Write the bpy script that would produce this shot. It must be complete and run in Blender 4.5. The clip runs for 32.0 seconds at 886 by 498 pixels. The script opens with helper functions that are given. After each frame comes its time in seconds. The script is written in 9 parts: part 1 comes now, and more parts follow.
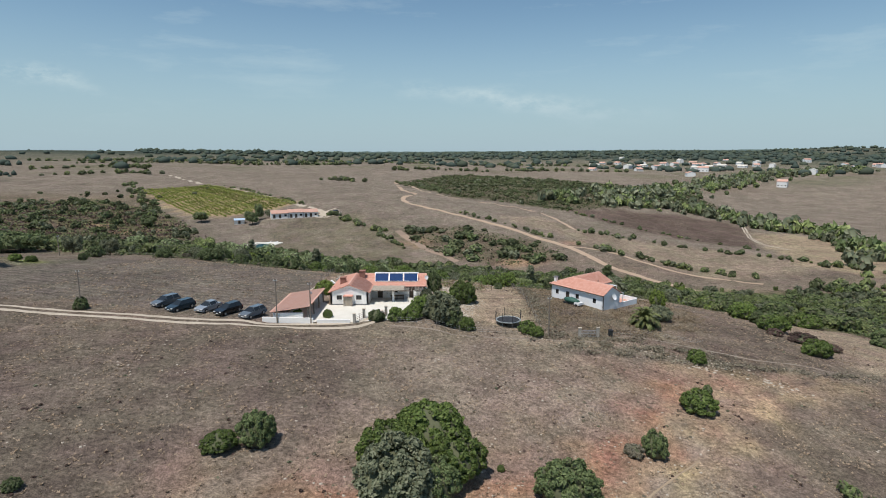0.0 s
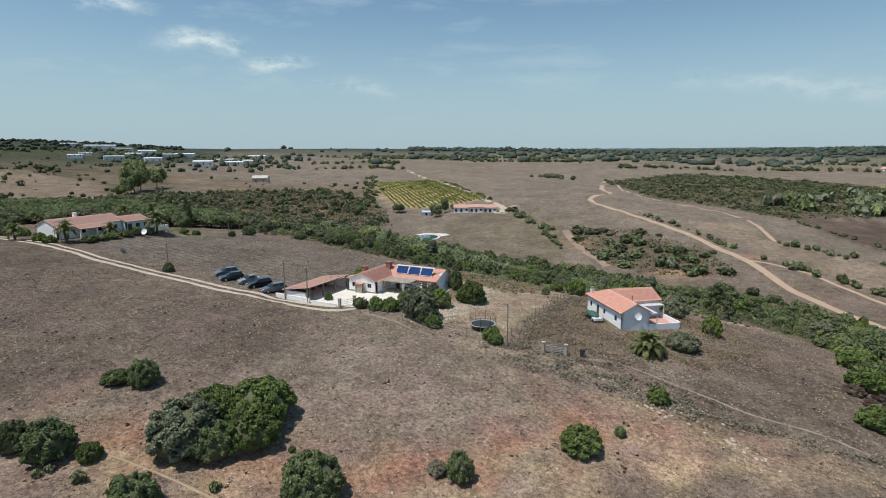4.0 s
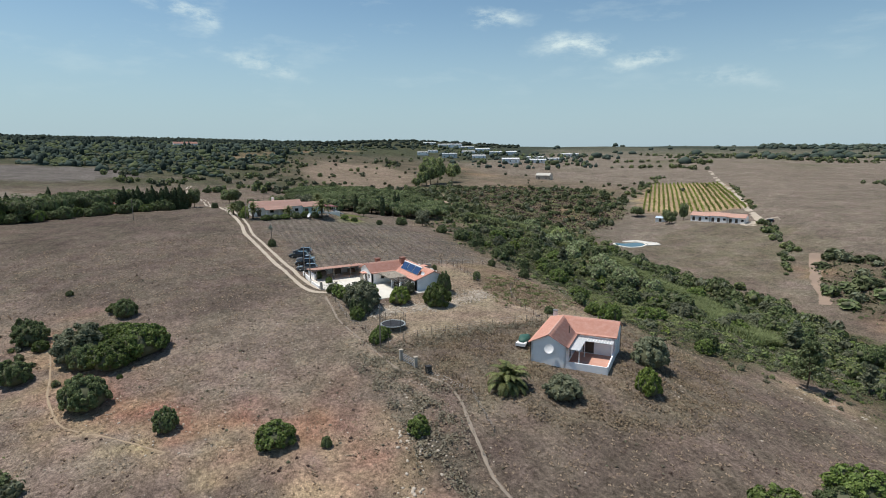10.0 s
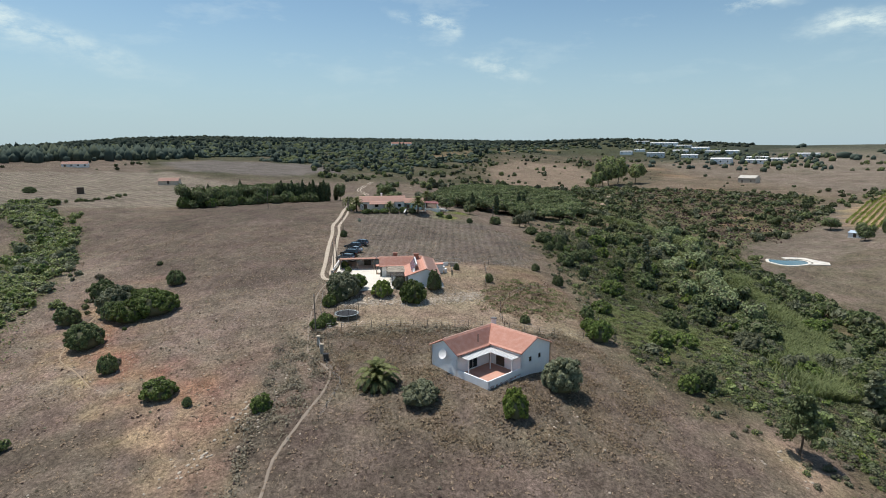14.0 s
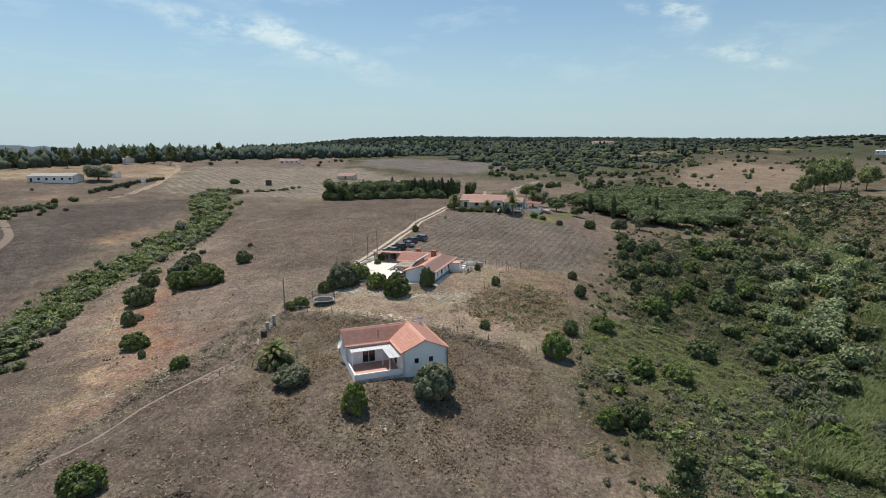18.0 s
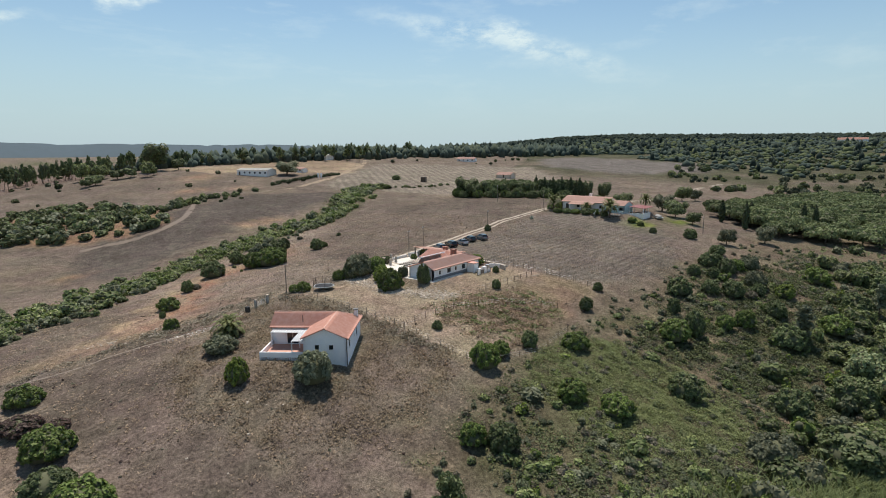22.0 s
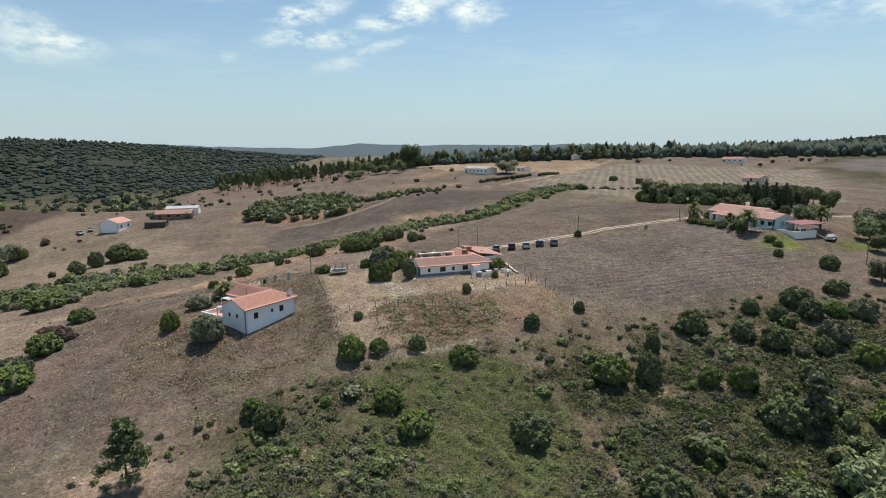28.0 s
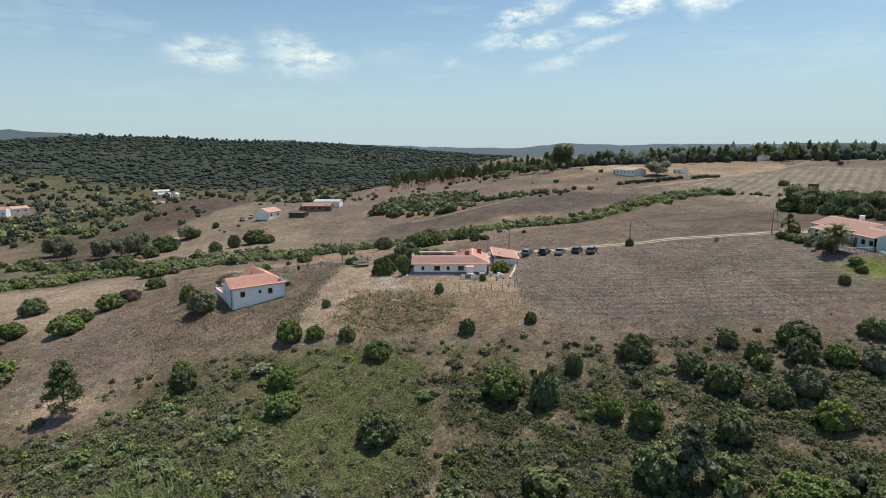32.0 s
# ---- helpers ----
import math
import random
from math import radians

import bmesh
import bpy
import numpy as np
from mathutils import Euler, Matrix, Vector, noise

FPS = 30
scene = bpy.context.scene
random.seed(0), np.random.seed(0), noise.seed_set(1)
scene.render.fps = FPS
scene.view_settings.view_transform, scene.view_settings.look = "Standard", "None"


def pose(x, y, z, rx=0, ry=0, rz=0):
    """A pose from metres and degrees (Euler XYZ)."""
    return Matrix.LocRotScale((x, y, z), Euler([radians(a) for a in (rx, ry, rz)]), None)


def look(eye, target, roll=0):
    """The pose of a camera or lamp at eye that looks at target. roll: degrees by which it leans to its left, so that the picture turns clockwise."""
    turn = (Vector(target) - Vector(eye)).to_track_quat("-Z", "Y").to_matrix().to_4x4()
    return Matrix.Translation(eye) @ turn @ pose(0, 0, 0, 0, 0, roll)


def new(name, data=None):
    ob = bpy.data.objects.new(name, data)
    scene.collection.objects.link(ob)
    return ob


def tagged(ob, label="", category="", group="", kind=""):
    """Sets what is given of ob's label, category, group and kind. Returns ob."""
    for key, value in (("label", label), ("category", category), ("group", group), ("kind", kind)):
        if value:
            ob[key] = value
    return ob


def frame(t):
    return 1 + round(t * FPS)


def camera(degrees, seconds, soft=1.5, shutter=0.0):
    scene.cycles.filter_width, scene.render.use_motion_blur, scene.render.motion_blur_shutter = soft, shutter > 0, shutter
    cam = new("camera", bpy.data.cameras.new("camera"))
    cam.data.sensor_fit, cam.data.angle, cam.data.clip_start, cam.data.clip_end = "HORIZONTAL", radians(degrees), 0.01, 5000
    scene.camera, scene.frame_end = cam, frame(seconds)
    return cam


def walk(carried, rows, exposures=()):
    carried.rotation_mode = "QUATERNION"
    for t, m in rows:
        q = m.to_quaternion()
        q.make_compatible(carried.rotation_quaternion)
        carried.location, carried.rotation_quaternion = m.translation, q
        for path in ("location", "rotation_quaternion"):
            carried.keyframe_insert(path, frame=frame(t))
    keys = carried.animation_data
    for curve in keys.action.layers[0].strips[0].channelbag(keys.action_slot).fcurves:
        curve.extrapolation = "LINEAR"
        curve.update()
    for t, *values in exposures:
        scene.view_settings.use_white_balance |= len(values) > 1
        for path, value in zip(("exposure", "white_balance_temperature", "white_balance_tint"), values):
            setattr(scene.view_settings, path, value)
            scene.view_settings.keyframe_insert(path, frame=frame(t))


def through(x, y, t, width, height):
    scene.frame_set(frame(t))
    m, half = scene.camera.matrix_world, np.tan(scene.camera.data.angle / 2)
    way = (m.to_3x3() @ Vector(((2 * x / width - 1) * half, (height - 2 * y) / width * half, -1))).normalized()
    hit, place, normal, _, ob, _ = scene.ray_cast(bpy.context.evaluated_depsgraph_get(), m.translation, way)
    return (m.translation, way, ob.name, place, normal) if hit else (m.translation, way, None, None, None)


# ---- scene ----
cam = camera(77.1, 32.0, soft=1.0)
METRES, EYE, TILT, LEAN, TURN = 340.0, 28.8, -9.75, 0.0, 0.0
ROWS = [
    (0.0, 0.0, 0.0, 0.0, 0.0, 0.0, -0.0),
    (0.5, 0.0157, -0.0001, 0.0002, 3.69, -0.07, -0.6),
    (1.0, 0.0313, 0.0009, 0.0006, 7.22, -0.17, -1.18),
    (1.5, 0.0468, 0.0028, 0.001, 10.42, -0.28, -1.71),
    (2.0, 0.0622, 0.0056, 0.0014, 13.51, -0.43, -2.24),
    (2.5, 0.0775, 0.0093, 0.002, 16.62, -0.58, -2.69),
    (3.0, 0.0926, 0.0137, 0.0028, 19.7, -0.77, -3.18),
    (3.5, 0.1074, 0.0189, 0.0038, 22.79, -0.99, -3.62),
    (4.0, 0.1219, 0.0248, 0.0049, 25.92, -1.25, -4.09),
    (4.5, 0.1359, 0.0316, 0.0061, 29.01, -1.5, -4.56),
    (6.5, 0.1882, 0.0666, 0.0127, 40.98, -2.75, -6.2),
    (7.0, 0.2001, 0.0769, 0.0146, 43.78, -3.08, -6.53),
    (7.5, 0.2113, 0.0879, 0.0167, 46.59, -3.4, -6.86),
    (8.0, 0.2222, 0.0993, 0.019, 49.42, -3.79, -7.21),
    (8.5, 0.2324, 0.1113, 0.0213, 52.28, -4.15, -7.49),
    (9.0, 0.242, 0.1236, 0.0236, 55.13, -4.55, -7.77),
    (9.5, 0.2509, 0.1364, 0.026, 57.99, -4.97, -8.04),
    (10.0, 0.2591, 0.1496, 0.0284, 60.85, -5.4, -8.31),
    (10.5, 0.2666, 0.1634, 0.0306, 63.74, -5.79, -8.48),
    (11.0, 0.2735, 0.1775, 0.0331, 66.62, -6.24, -8.68),
    (11.5, 0.2796, 0.1919, 0.0357, 69.49, -6.71, -8.88),
    (12.0, 0.2849, 0.2065, 0.0382, 72.37, -7.18, -9.01),
    (12.5, 0.2895, 0.2213, 0.0406, 75.25, -7.64, -9.13),
    (13.0, 0.2933, 0.2364, 0.043, 78.12, -8.08, -9.16),
    (13.5, 0.2961, 0.2513, 0.0455, 80.98, -8.58, -9.29),
    (14.0, 0.2982, 0.2665, 0.0479, 83.82, -9.05, -9.36),
    (14.5, 0.2996, 0.2818, 0.0504, 86.68, -9.53, -9.41),
    (16.5, 0.2974, 0.3436, 0.0603, 98.09, -11.4, -9.26),
    (17.0, 0.2952, 0.3586, 0.0628, 100.92, -11.88, -9.22),
    (17.5, 0.2921, 0.3732, 0.0652, 103.72, -12.35, -9.14),
    (18.0, 0.2884, 0.388, 0.0678, 106.58, -12.82, -9.03),
    (18.5, 0.2839, 0.4024, 0.0702, 109.38, -13.26, -8.88),
    (19.0, 0.2787, 0.4166, 0.0726, 112.22, -13.72, -8.76),
    (19.5, 0.2727, 0.4306, 0.0749, 115.05, -14.16, -8.56),
    (20.0, 0.266, 0.4445, 0.0773, 117.89, -14.59, -8.35),
    (20.5, 0.2586, 0.4578, 0.0795, 120.69, -15.02, -8.11),
    (21.0, 0.2507, 0.4711, 0.0818, 123.53, -15.42, -7.83),
    (21.5, 0.2421, 0.4837, 0.0838, 126.32, -15.82, -7.58),
    (22.0, 0.233, 0.4959, 0.0858, 129.11, -16.19, -7.27),
    (22.5, 0.2233, 0.5076, 0.0878, 131.9, -16.56, -6.95),
    (23.0, 0.2129, 0.5187, 0.0897, 134.68, -16.91, -6.59),
    (23.5, 0.2019, 0.5296, 0.0913, 137.42, -17.22, -6.24),
    (24.0, 0.1904, 0.5399, 0.0931, 140.03, -17.51, -5.89),
    (24.5, 0.1785, 0.5497, 0.0947, 142.63, -17.79, -5.53),
    (25.0, 0.1661, 0.5588, 0.0961, 145.21, -18.04, -5.18),
    (25.5, 0.1533, 0.5676, 0.0976, 147.81, -18.28, -4.78),
    (27.5, 0.0978, 0.5965, 0.1018, 158.29, -18.98, -3.16),
    (28.0, 0.0832, 0.6023, 0.1027, 160.91, -19.1, -2.73),
    (28.5, 0.0685, 0.6074, 0.1035, 163.52, -19.22, -2.29),
    (29.0, 0.0535, 0.6118, 0.1041, 166.11, -19.32, -1.85),
    (29.5, 0.0384, 0.6155, 0.1046, 168.69, -19.42, -1.41),
    (30.0, 0.0232, 0.6184, 0.105, 171.28, -19.48, -0.99),
    (30.5, 0.0078, 0.6208, 0.1052, 173.86, -19.51, -0.54),
    (31.0, -0.0077, 0.6224, 0.1055, 176.46, -19.53, -0.13),
    (31.5, -0.0234, 0.6234, 0.1056, 179.08, -19.51, 0.28),
    (32.0, -0.039, 0.6236, 0.1056, 181.69, -19.49, 0.7),
]
EXPOSURES = [(0.0, 0.0, 6360, 11), (9.0, 0.05, 6380, 11), (17.0, 0.17, 6600, 12), (25.0, 0.24, 6700, 13), (32.0, 0.25, 6700, 13)]
walk(cam, [(t, pose(0, 0, EYE, TILT, LEAN, TURN) @ pose(METRES * x, METRES * y, METRES * z, 90 + pitch, roll, yaw)) for t, x, y, z, yaw, pitch, roll in ROWS], EXPOSURES)

# ---- world and sun ----
SUN_DIR = Vector((-0.66, -0.75, 0.0)).normalized()
SUN_EL = radians(68)
to_sun = Vector((SUN_DIR.x * math.cos(SUN_EL), SUN_DIR.y * math.cos(SUN_EL), math.sin(SUN_EL)))
world = bpy.data.worlds.new("world")
scene.world = world
world.use_nodes = True
wn, wl = world.node_tree.nodes, world.node_tree.links
sky = wn.new("ShaderNodeTexSky")
sky.sky_type = "NISHITA"
sky.sun_disc = False
sky.sun_elevation = SUN_EL
sky.sun_rotation = math.atan2(to_sun.x, to_sun.y)
sky.altitude = 100
sky.air_density, sky.dust_density, sky.ozone_density = 1.0, 0.35, 2.6
coord = wn.new("ShaderNodeTexCoord")
# thin clouds: compass bearing, height over the horizon, half width, half height, lean (degrees), density
CLOUDS = [(156.5, 9.2, 3.9, 1.4, 0, 0.8), (164.8, 9.2, 4.5, 2.0, -10, 0.85), (-174.1, 12.9, 4.0, 1.1, 20, 0.9), (-164.8, 12.9, 5.3, 1.2, 14, 1.0), (-157.3, 13.2, 2.9, 1.2, 10, 0.9), (-173.3, 10.7, 5.2, 0.9, 3, 0.9), (-168.6, 9.1, 5.5, 0.8, 14, 0.7), (178.7, 8.8, 2.4, 0.5, 3, 0.7),
          (-122.3, 10.2, 14.1, 1.6, -14, 0.5), (-78.2, 7.8, 4.8, 1.2, -14, 0.62), (-48.8, 9.6, 3.7, 1.2, 0, 0.7), (-42.8, 8.2, 3.9, 0.9, 5, 0.7), (-85.2, 11.8, 3.2, 1.0, -20, 0.6), (-55.9, 12.4, 3.2, 0.9, 0, 0.55), (-35.0, 6.2, 3.9, 1.1, -4, 0.6), (8.2, 4.9, 13.4, 1.2, -7, 0.6)]


def world_node(kind, *links, **values):
    nd = wn.new(kind)
    for key, val in values.items():
        if key == "operation":
            nd.operation = val
    for k, src in enumerate(links):
        if src is not None:
            if isinstance(src, (int, float, tuple)):
                nd.inputs[k].default_value = src
            else:
                wl.new(src, nd.inputs[k])
    return nd


def noise_of(vector, scale, detail, rough):
    t = wn.new("ShaderNodeTexNoise")
    t.inputs["Scale"].default_value, t.inputs["Detail"].default_value, t.inputs["Roughness"].default_value = scale, detail, rough
    wl.new(vector, t.inputs["Vector"])
    return t


flat = world_node("ShaderNodeVectorMath", coord.outputs["Generated"], (1.0, 1.0, 2.4), operation="MULTIPLY")
swirl = noise_of(flat.outputs[0], 7.0, 5.0, 0.6)
fray = noise_of(flat.outputs[0], 16.0, 7.0, 0.68)
offset = world_node("ShaderNodeVectorMath", swirl.outputs["Color"], (0.5, 0.5, 0.5), operation="SUBTRACT")
offset = world_node("ShaderNodeVectorMath", offset.outputs[0], (0.17, 0.17, 0.06), operation="MULTIPLY")
bent = world_node("ShaderNodeVectorMath", coord.outputs["Generated"], offset.outputs[0], operation="ADD").outputs[0]
veil = None
for azimuth, height, half_w, half_h, lean, density in CLOUDS:
    ca, sa, ch, sh = math.cos(radians(azimuth)), math.sin(radians(azimuth)), math.cos(radians(height)), math.sin(radians(height))
    right, up = Vector((ca, -sa, 0)), Vector((-sa * sh, -ca * sh, ch))
    cl, sl = math.cos(radians(lean)), math.sin(radians(lean))
    d1 = world_node("ShaderNodeVectorMath", bent, tuple((right * cl + up * sl) / radians(half_w)), operation="DOT_PRODUCT")
    d2 = world_node("ShaderNodeVectorMath", bent, tuple((up * cl - right * sl) / radians(half_h)), operation="DOT_PRODUCT")
    both = world_node("ShaderNodeCombineXYZ", d1.outputs["Value"], d2.outputs["Value"])
    span = world_node("ShaderNodeVectorMath", both.outputs[0], operation="LENGTH")
    one = wn.new("ShaderNodeMapRange")
    one.interpolation_type = "SMOOTHSTEP"
    one.inputs["From Min"].default_value, one.inputs["From Max"].default_value = 1.35, 0.0
    one.inputs["To Max"].default_value = density
    wl.new(span.outputs["Value"], one.inputs["Value"])
    veil = one.outputs["Result"] if veil is None else world_node("ShaderNodeMath", veil, one.outputs["Result"], operation="MAXIMUM").outputs[0]
torn = wn.new("ShaderNodeMapRange")
torn.inputs["From Min"].default_value, torn.inputs["From Max"].default_value = 0.40, 0.60
torn.inputs["To Min"].default_value, torn.inputs["To Max"].default_value = 0.0, 1.2
wl.new(fray.outputs["Fac"], torn.inputs["Value"])
puffs = world_node("ShaderNodeMath", veil, torn.outputs["Result"], operation="MULTIPLY")
# faint wisps over the whole sky
wisp = noise_of(world_node("ShaderNodeVectorMath", coord.outputs["Generated"], (1.5, 2.6, 9.0), operation="MULTIPLY").outputs[0], 2.2, 7.0, 0.62)
faint = wn.new("ShaderNodeMapRange")
faint.inputs["From Min"].default_value, faint.inputs["From Max"].default_value = 0.54, 0.74
faint.inputs["To Max"].default_value = 0.22
wl.new(wisp.outputs["Fac"], faint.inputs["Value"])
amount = world_node("ShaderNodeMath", puffs.outputs[0], faint.outputs["Result"], operation="ADD")
amount.use_clamp = True
mixer = wn.new("ShaderNodeMix")
mixer.data_type = "RGBA"
mixer.inputs["B"].default_value = (8.6, 8.9, 9.0, 1)
wl.new(amount.outputs[0], mixer.inputs["Factor"])
wl.new(sky.outputs["Color"], mixer.inputs["A"])
cool = wn.new("ShaderNodeMix")
cool.data_type, cool.blend_type = "RGBA", "MULTIPLY"
cool.inputs["Factor"].default_value = 1.0
cool.inputs["B"].default_value = (0.90, 0.985, 0.91, 1)
wl.new(mixer.outputs["Result"], cool.inputs["A"])
# pale band of haze along the horizon
parts_of = wn.new("ShaderNodeSeparateXYZ")
wl.new(coord.outputs["Generated"], parts_of.inputs[0])
low_sky = wn.new("ShaderNodeMapRange")
low_sky.interpolation_type = "SMOOTHERSTEP"
low_sky.inputs["From Min"].default_value, low_sky.inputs["From Max"].default_value = 0.30, -0.06
low_sky.inputs["To Max"].default_value = 0.92
wl.new(parts_of.outputs["Z"], low_sky.inputs["Value"])
hazy = wn.new("ShaderNodeMix")
hazy.data_type = "RGBA"
hazy.inputs["B"].default_value = (3.45, 4.7, 5.4, 1)
wl.new(low_sky.outputs["Result"], hazy.inputs["Factor"])
wl.new(cool.outputs["Result"], hazy.inputs["A"])
wl.new(hazy.outputs["Result"], wn["Background"].inputs["Color"])
wn["Background"].inputs["Strength"].default_value = 0.106
sun = new("sun", bpy.data.lights.new("sun", "SUN"))
sun.data.energy, sun.data.angle, sun.data.color = 4.2, radians(0.53), (1.0, 0.94, 0.85)
sun.matrix_world = look(to_sun * 100, (0, 0, 0))

# ---- the lie of the land: broad hills, knolls, small dips ----
HILLS = [(-1298, 32, 500, 52.0), (449, -849, 300, 39.9), (958, 2731, 900, 37.4), (200, 280, 180, -17.9), (-850, 1572, 500, 32.5), (-447, -563, 300, 23.1), (-400, 350, 180, -16.1), (219, -284, 180, -25.7), (1416, 1912, 180, 26.2), (-232, -205, 180, 6.7), (-1158, 690, 180, 21.6), (-1096, -388, 180, 18.0), (1200, 0, 300, 17.8), (800, -600, 180, -1.7), (-521, 3054, 500, 14.4), (-60, -700, 180, -19.0), (-200, 700, 180, 11.3), (-200, -1000, 180, 9.4), (-1079, 1142, 180, 10.0), (-531, 480, 180, 6.4), (0, -110, 180, 5.1), (140, -931, 180, 19.8), (662, -668, 180, 30.5), (600, 1500, 500, 5.7)]
KNOLLS = [(-80, 235, 50, -3.6), (-95, 85, 50, 5.9), (80, 410, 90, 8.6), (-15, -29, 50, 0.1), (0, 221, 50, -13.3), (29, 98, 50, 5.3), (320, 470, 90, -8.1), (-50, 336, 50, 5.0), (-153, 268, 50, -6.1), (-87, -203, 50, 4.9), (-250, 0, 90, -4.6), (150, 60, 50, -4.6), (-182, -429, 50, 5.8), (-624, 474, 50, -5.8), (-531, 480, 50, 4.6), (-200, 700, 90, -6.3), (-113, 429, 50, 3.7), (-60, -700, 90, -4.8), (-400, 350, 90, 3.6), (350, 930, 90, -4.0), (31, -6, 50, -9.0), (80, 170, 50, -5.3), (61, -62, 50, 3.9), (30, 245, 50, 7.9), (160, -143, 38, 11.0), (118, -18, 30, -5.0), (78, -58, 16, 1.2)]
DIPS = [(-56, 1, 16, -3.2), (-15, -29, 16, 1.6), (73, 366, 28, -2.4), (-21, 161, 16, -2.2), (-58, 142, 28, 1.4), (200, 0, 28, -1.7), (-14, 117, 16, 1.3), (40, 66, 16, -0.7), (30, 104, 16, 0.8), (52, 227, 16, 1.4), (200, 280, 28, 1.9), (-54, 81, 28, -1.1), (-131, 15, 28, -1.2), (150, 215, 28, 1.6), (-130, -125, 16, 1.1), (-175, -72, 16, -1.0), (80, 170, 28, -1.2), (-250, 0, 28, 1.3), (-60, -120, 28, -1.1), (-267, 250, 28, 0.8), (95, 85, 16, 1.0), (38.5, 106.5, 4.5, 1.0), (35, 113, 3.5, 0.8), (200, 0, 16, -1.3), (-15, -29, 28, 1.4), (-60, 200, 16, 0.9)]


def ripple(x, y, size, seed=0):
    """A cheap smooth unevenness between about -1 and 1, for rims and covers."""
    rng = np.random.default_rng(seed)
    out = 0
    for k in range(6):
        a, ph, f = rng.uniform(0, math.tau), rng.uniform(0, math.tau), rng.uniform(0.6, 1.9) / size
        out = out + np.sin((x * math.cos(a) + y * math.sin(a)) * f * math.tau + ph + 1.3 * np.sin((y * math.cos(a) - x * math.sin(a)) * f * 2.1))
    return out / 3.2


def land(x, y):
    x, y = np.asarray(x, float), np.asarray(y, float)
    z = np.zeros(np.broadcast(x, y).shape)
    for rows in (HILLS, KNOLLS, DIPS):
        for cx, cy, s, c in rows:
            z = z + c * np.exp(-((x - cx) ** 2 + (y - cy) ** 2) / (2 * s * s))
    calm = 1.0
    for x0, x1, y0, y1, level, soft in PADS:
        out = np.maximum(np.maximum(x0 - x, x - x1), np.maximum(y0 - y, y - y1))
        k = np.clip(1 - out / soft, 0, 1)
        k = k * k * (3 - 2 * k)
        z, calm = z * (1 - k) + level * k, calm * (1 - k)
    return z + calm * (0.5 * np.clip(np.hypot(x, y - 100) / 400, 0.12, 2.0) * ripple(x, y, 23, 3) + 0.05 * ripple(x, y, 5, 4))


# level building ground: x0, x1, y0, y1, level, width of the slope round it
PADS = [(-88, -67, 225, 248, -10.6, 7.0), (-26, -2.5, 81, 103.5, 3.52, 4.0), (-110, -92, 82, 106, 8.9, 8.0), (-90, -66, 287, 300, -4.4, 8.0)]


def ground(x, y):
    return float(land(x, y))


# ---- procedural materials ----
def material(name, color, rough=0.8, spots=None, scale=4.0, amount=0.5, metal=0.0, bump=0.0, fine=None, random_tint=0.0, coat=0.0, bump_scale=None):
    m = bpy.data.materials.new(name)
    m.use_nodes = True
    n, l = m.node_tree.nodes, m.node_tree.links
    b = n["Principled BSDF"]
    b.inputs["Roughness"].default_value = rough
    b.inputs["Metallic"].default_value = metal
    b.inputs["Coat Weight"].default_value = coat
    tc = n.new("ShaderNodeTexCoord")
    base = n.new("ShaderNodeRGB")
    base.outputs[0].default_value = (*color, 1)
    out = base.outputs[0]
    if spots:
        for k, (sc, am) in enumerate(((scale, amount), (scale * 7.3, amount * 0.6))):
            t = n.new("ShaderNodeTexNoise")
            t.inputs["Scale"].default_value = sc
            t.inputs["Detail"].default_value = 5
            l.new(tc.outputs["Object"], t.inputs["Vector"])
            r = n.new("ShaderNodeMapRange")
            r.inputs["From Min"].default_value, r.inputs["From Max"].default_value = 0.38, 0.68
            r.inputs["To Max"].default_value = am
            l.new(t.outputs["Fac"], r.inputs["Value"])
            mx = n.new("ShaderNodeMix")
            mx.data_type = "RGBA"
            l.new(r.outputs["Result"], mx.inputs["Factor"])
            l.new(out, mx.inputs["A"])
            mx.inputs["B"].default_value = (*(spots if k == 0 or not fine else fine), 1)
            out = mx.outputs["Result"]
    if random_tint:
        info = n.new("ShaderNodeObjectInfo")
        hsv = n.new("ShaderNodeHueSaturation")
        r = n.new("ShaderNodeMapRange")
        r.inputs["To Min"].default_value, r.inputs["To Max"].default_value = 1 - random_tint, 1 + random_tint
        l.new(info.outputs["Random"], r.inputs["Value"])
        l.new(r.outputs["Result"], hsv.inputs["Value"])
        l.new(out, hsv.inputs["Color"])
        out = hsv.outputs["Color"]
    l.new(out, b.inputs["Base Color"])
    if bump:
        t = n.new("ShaderNodeTexNoise")
        t.inputs["Scale"].default_value = bump_scale or scale * 6
        t.inputs["Detail"].default_value = 6
        l.new(tc.outputs["Object"], t.inputs["Vector"])
        bp = n.new("ShaderNodeBump")
        bp.inputs["Strength"].default_value = bump
        bp.inputs["Distance"].default_value = 0.05
        l.new(t.outputs["Fac"], bp.inputs["Height"])
        l.new(bp.outputs["Normal"], b.inputs["Normal"])
    return m


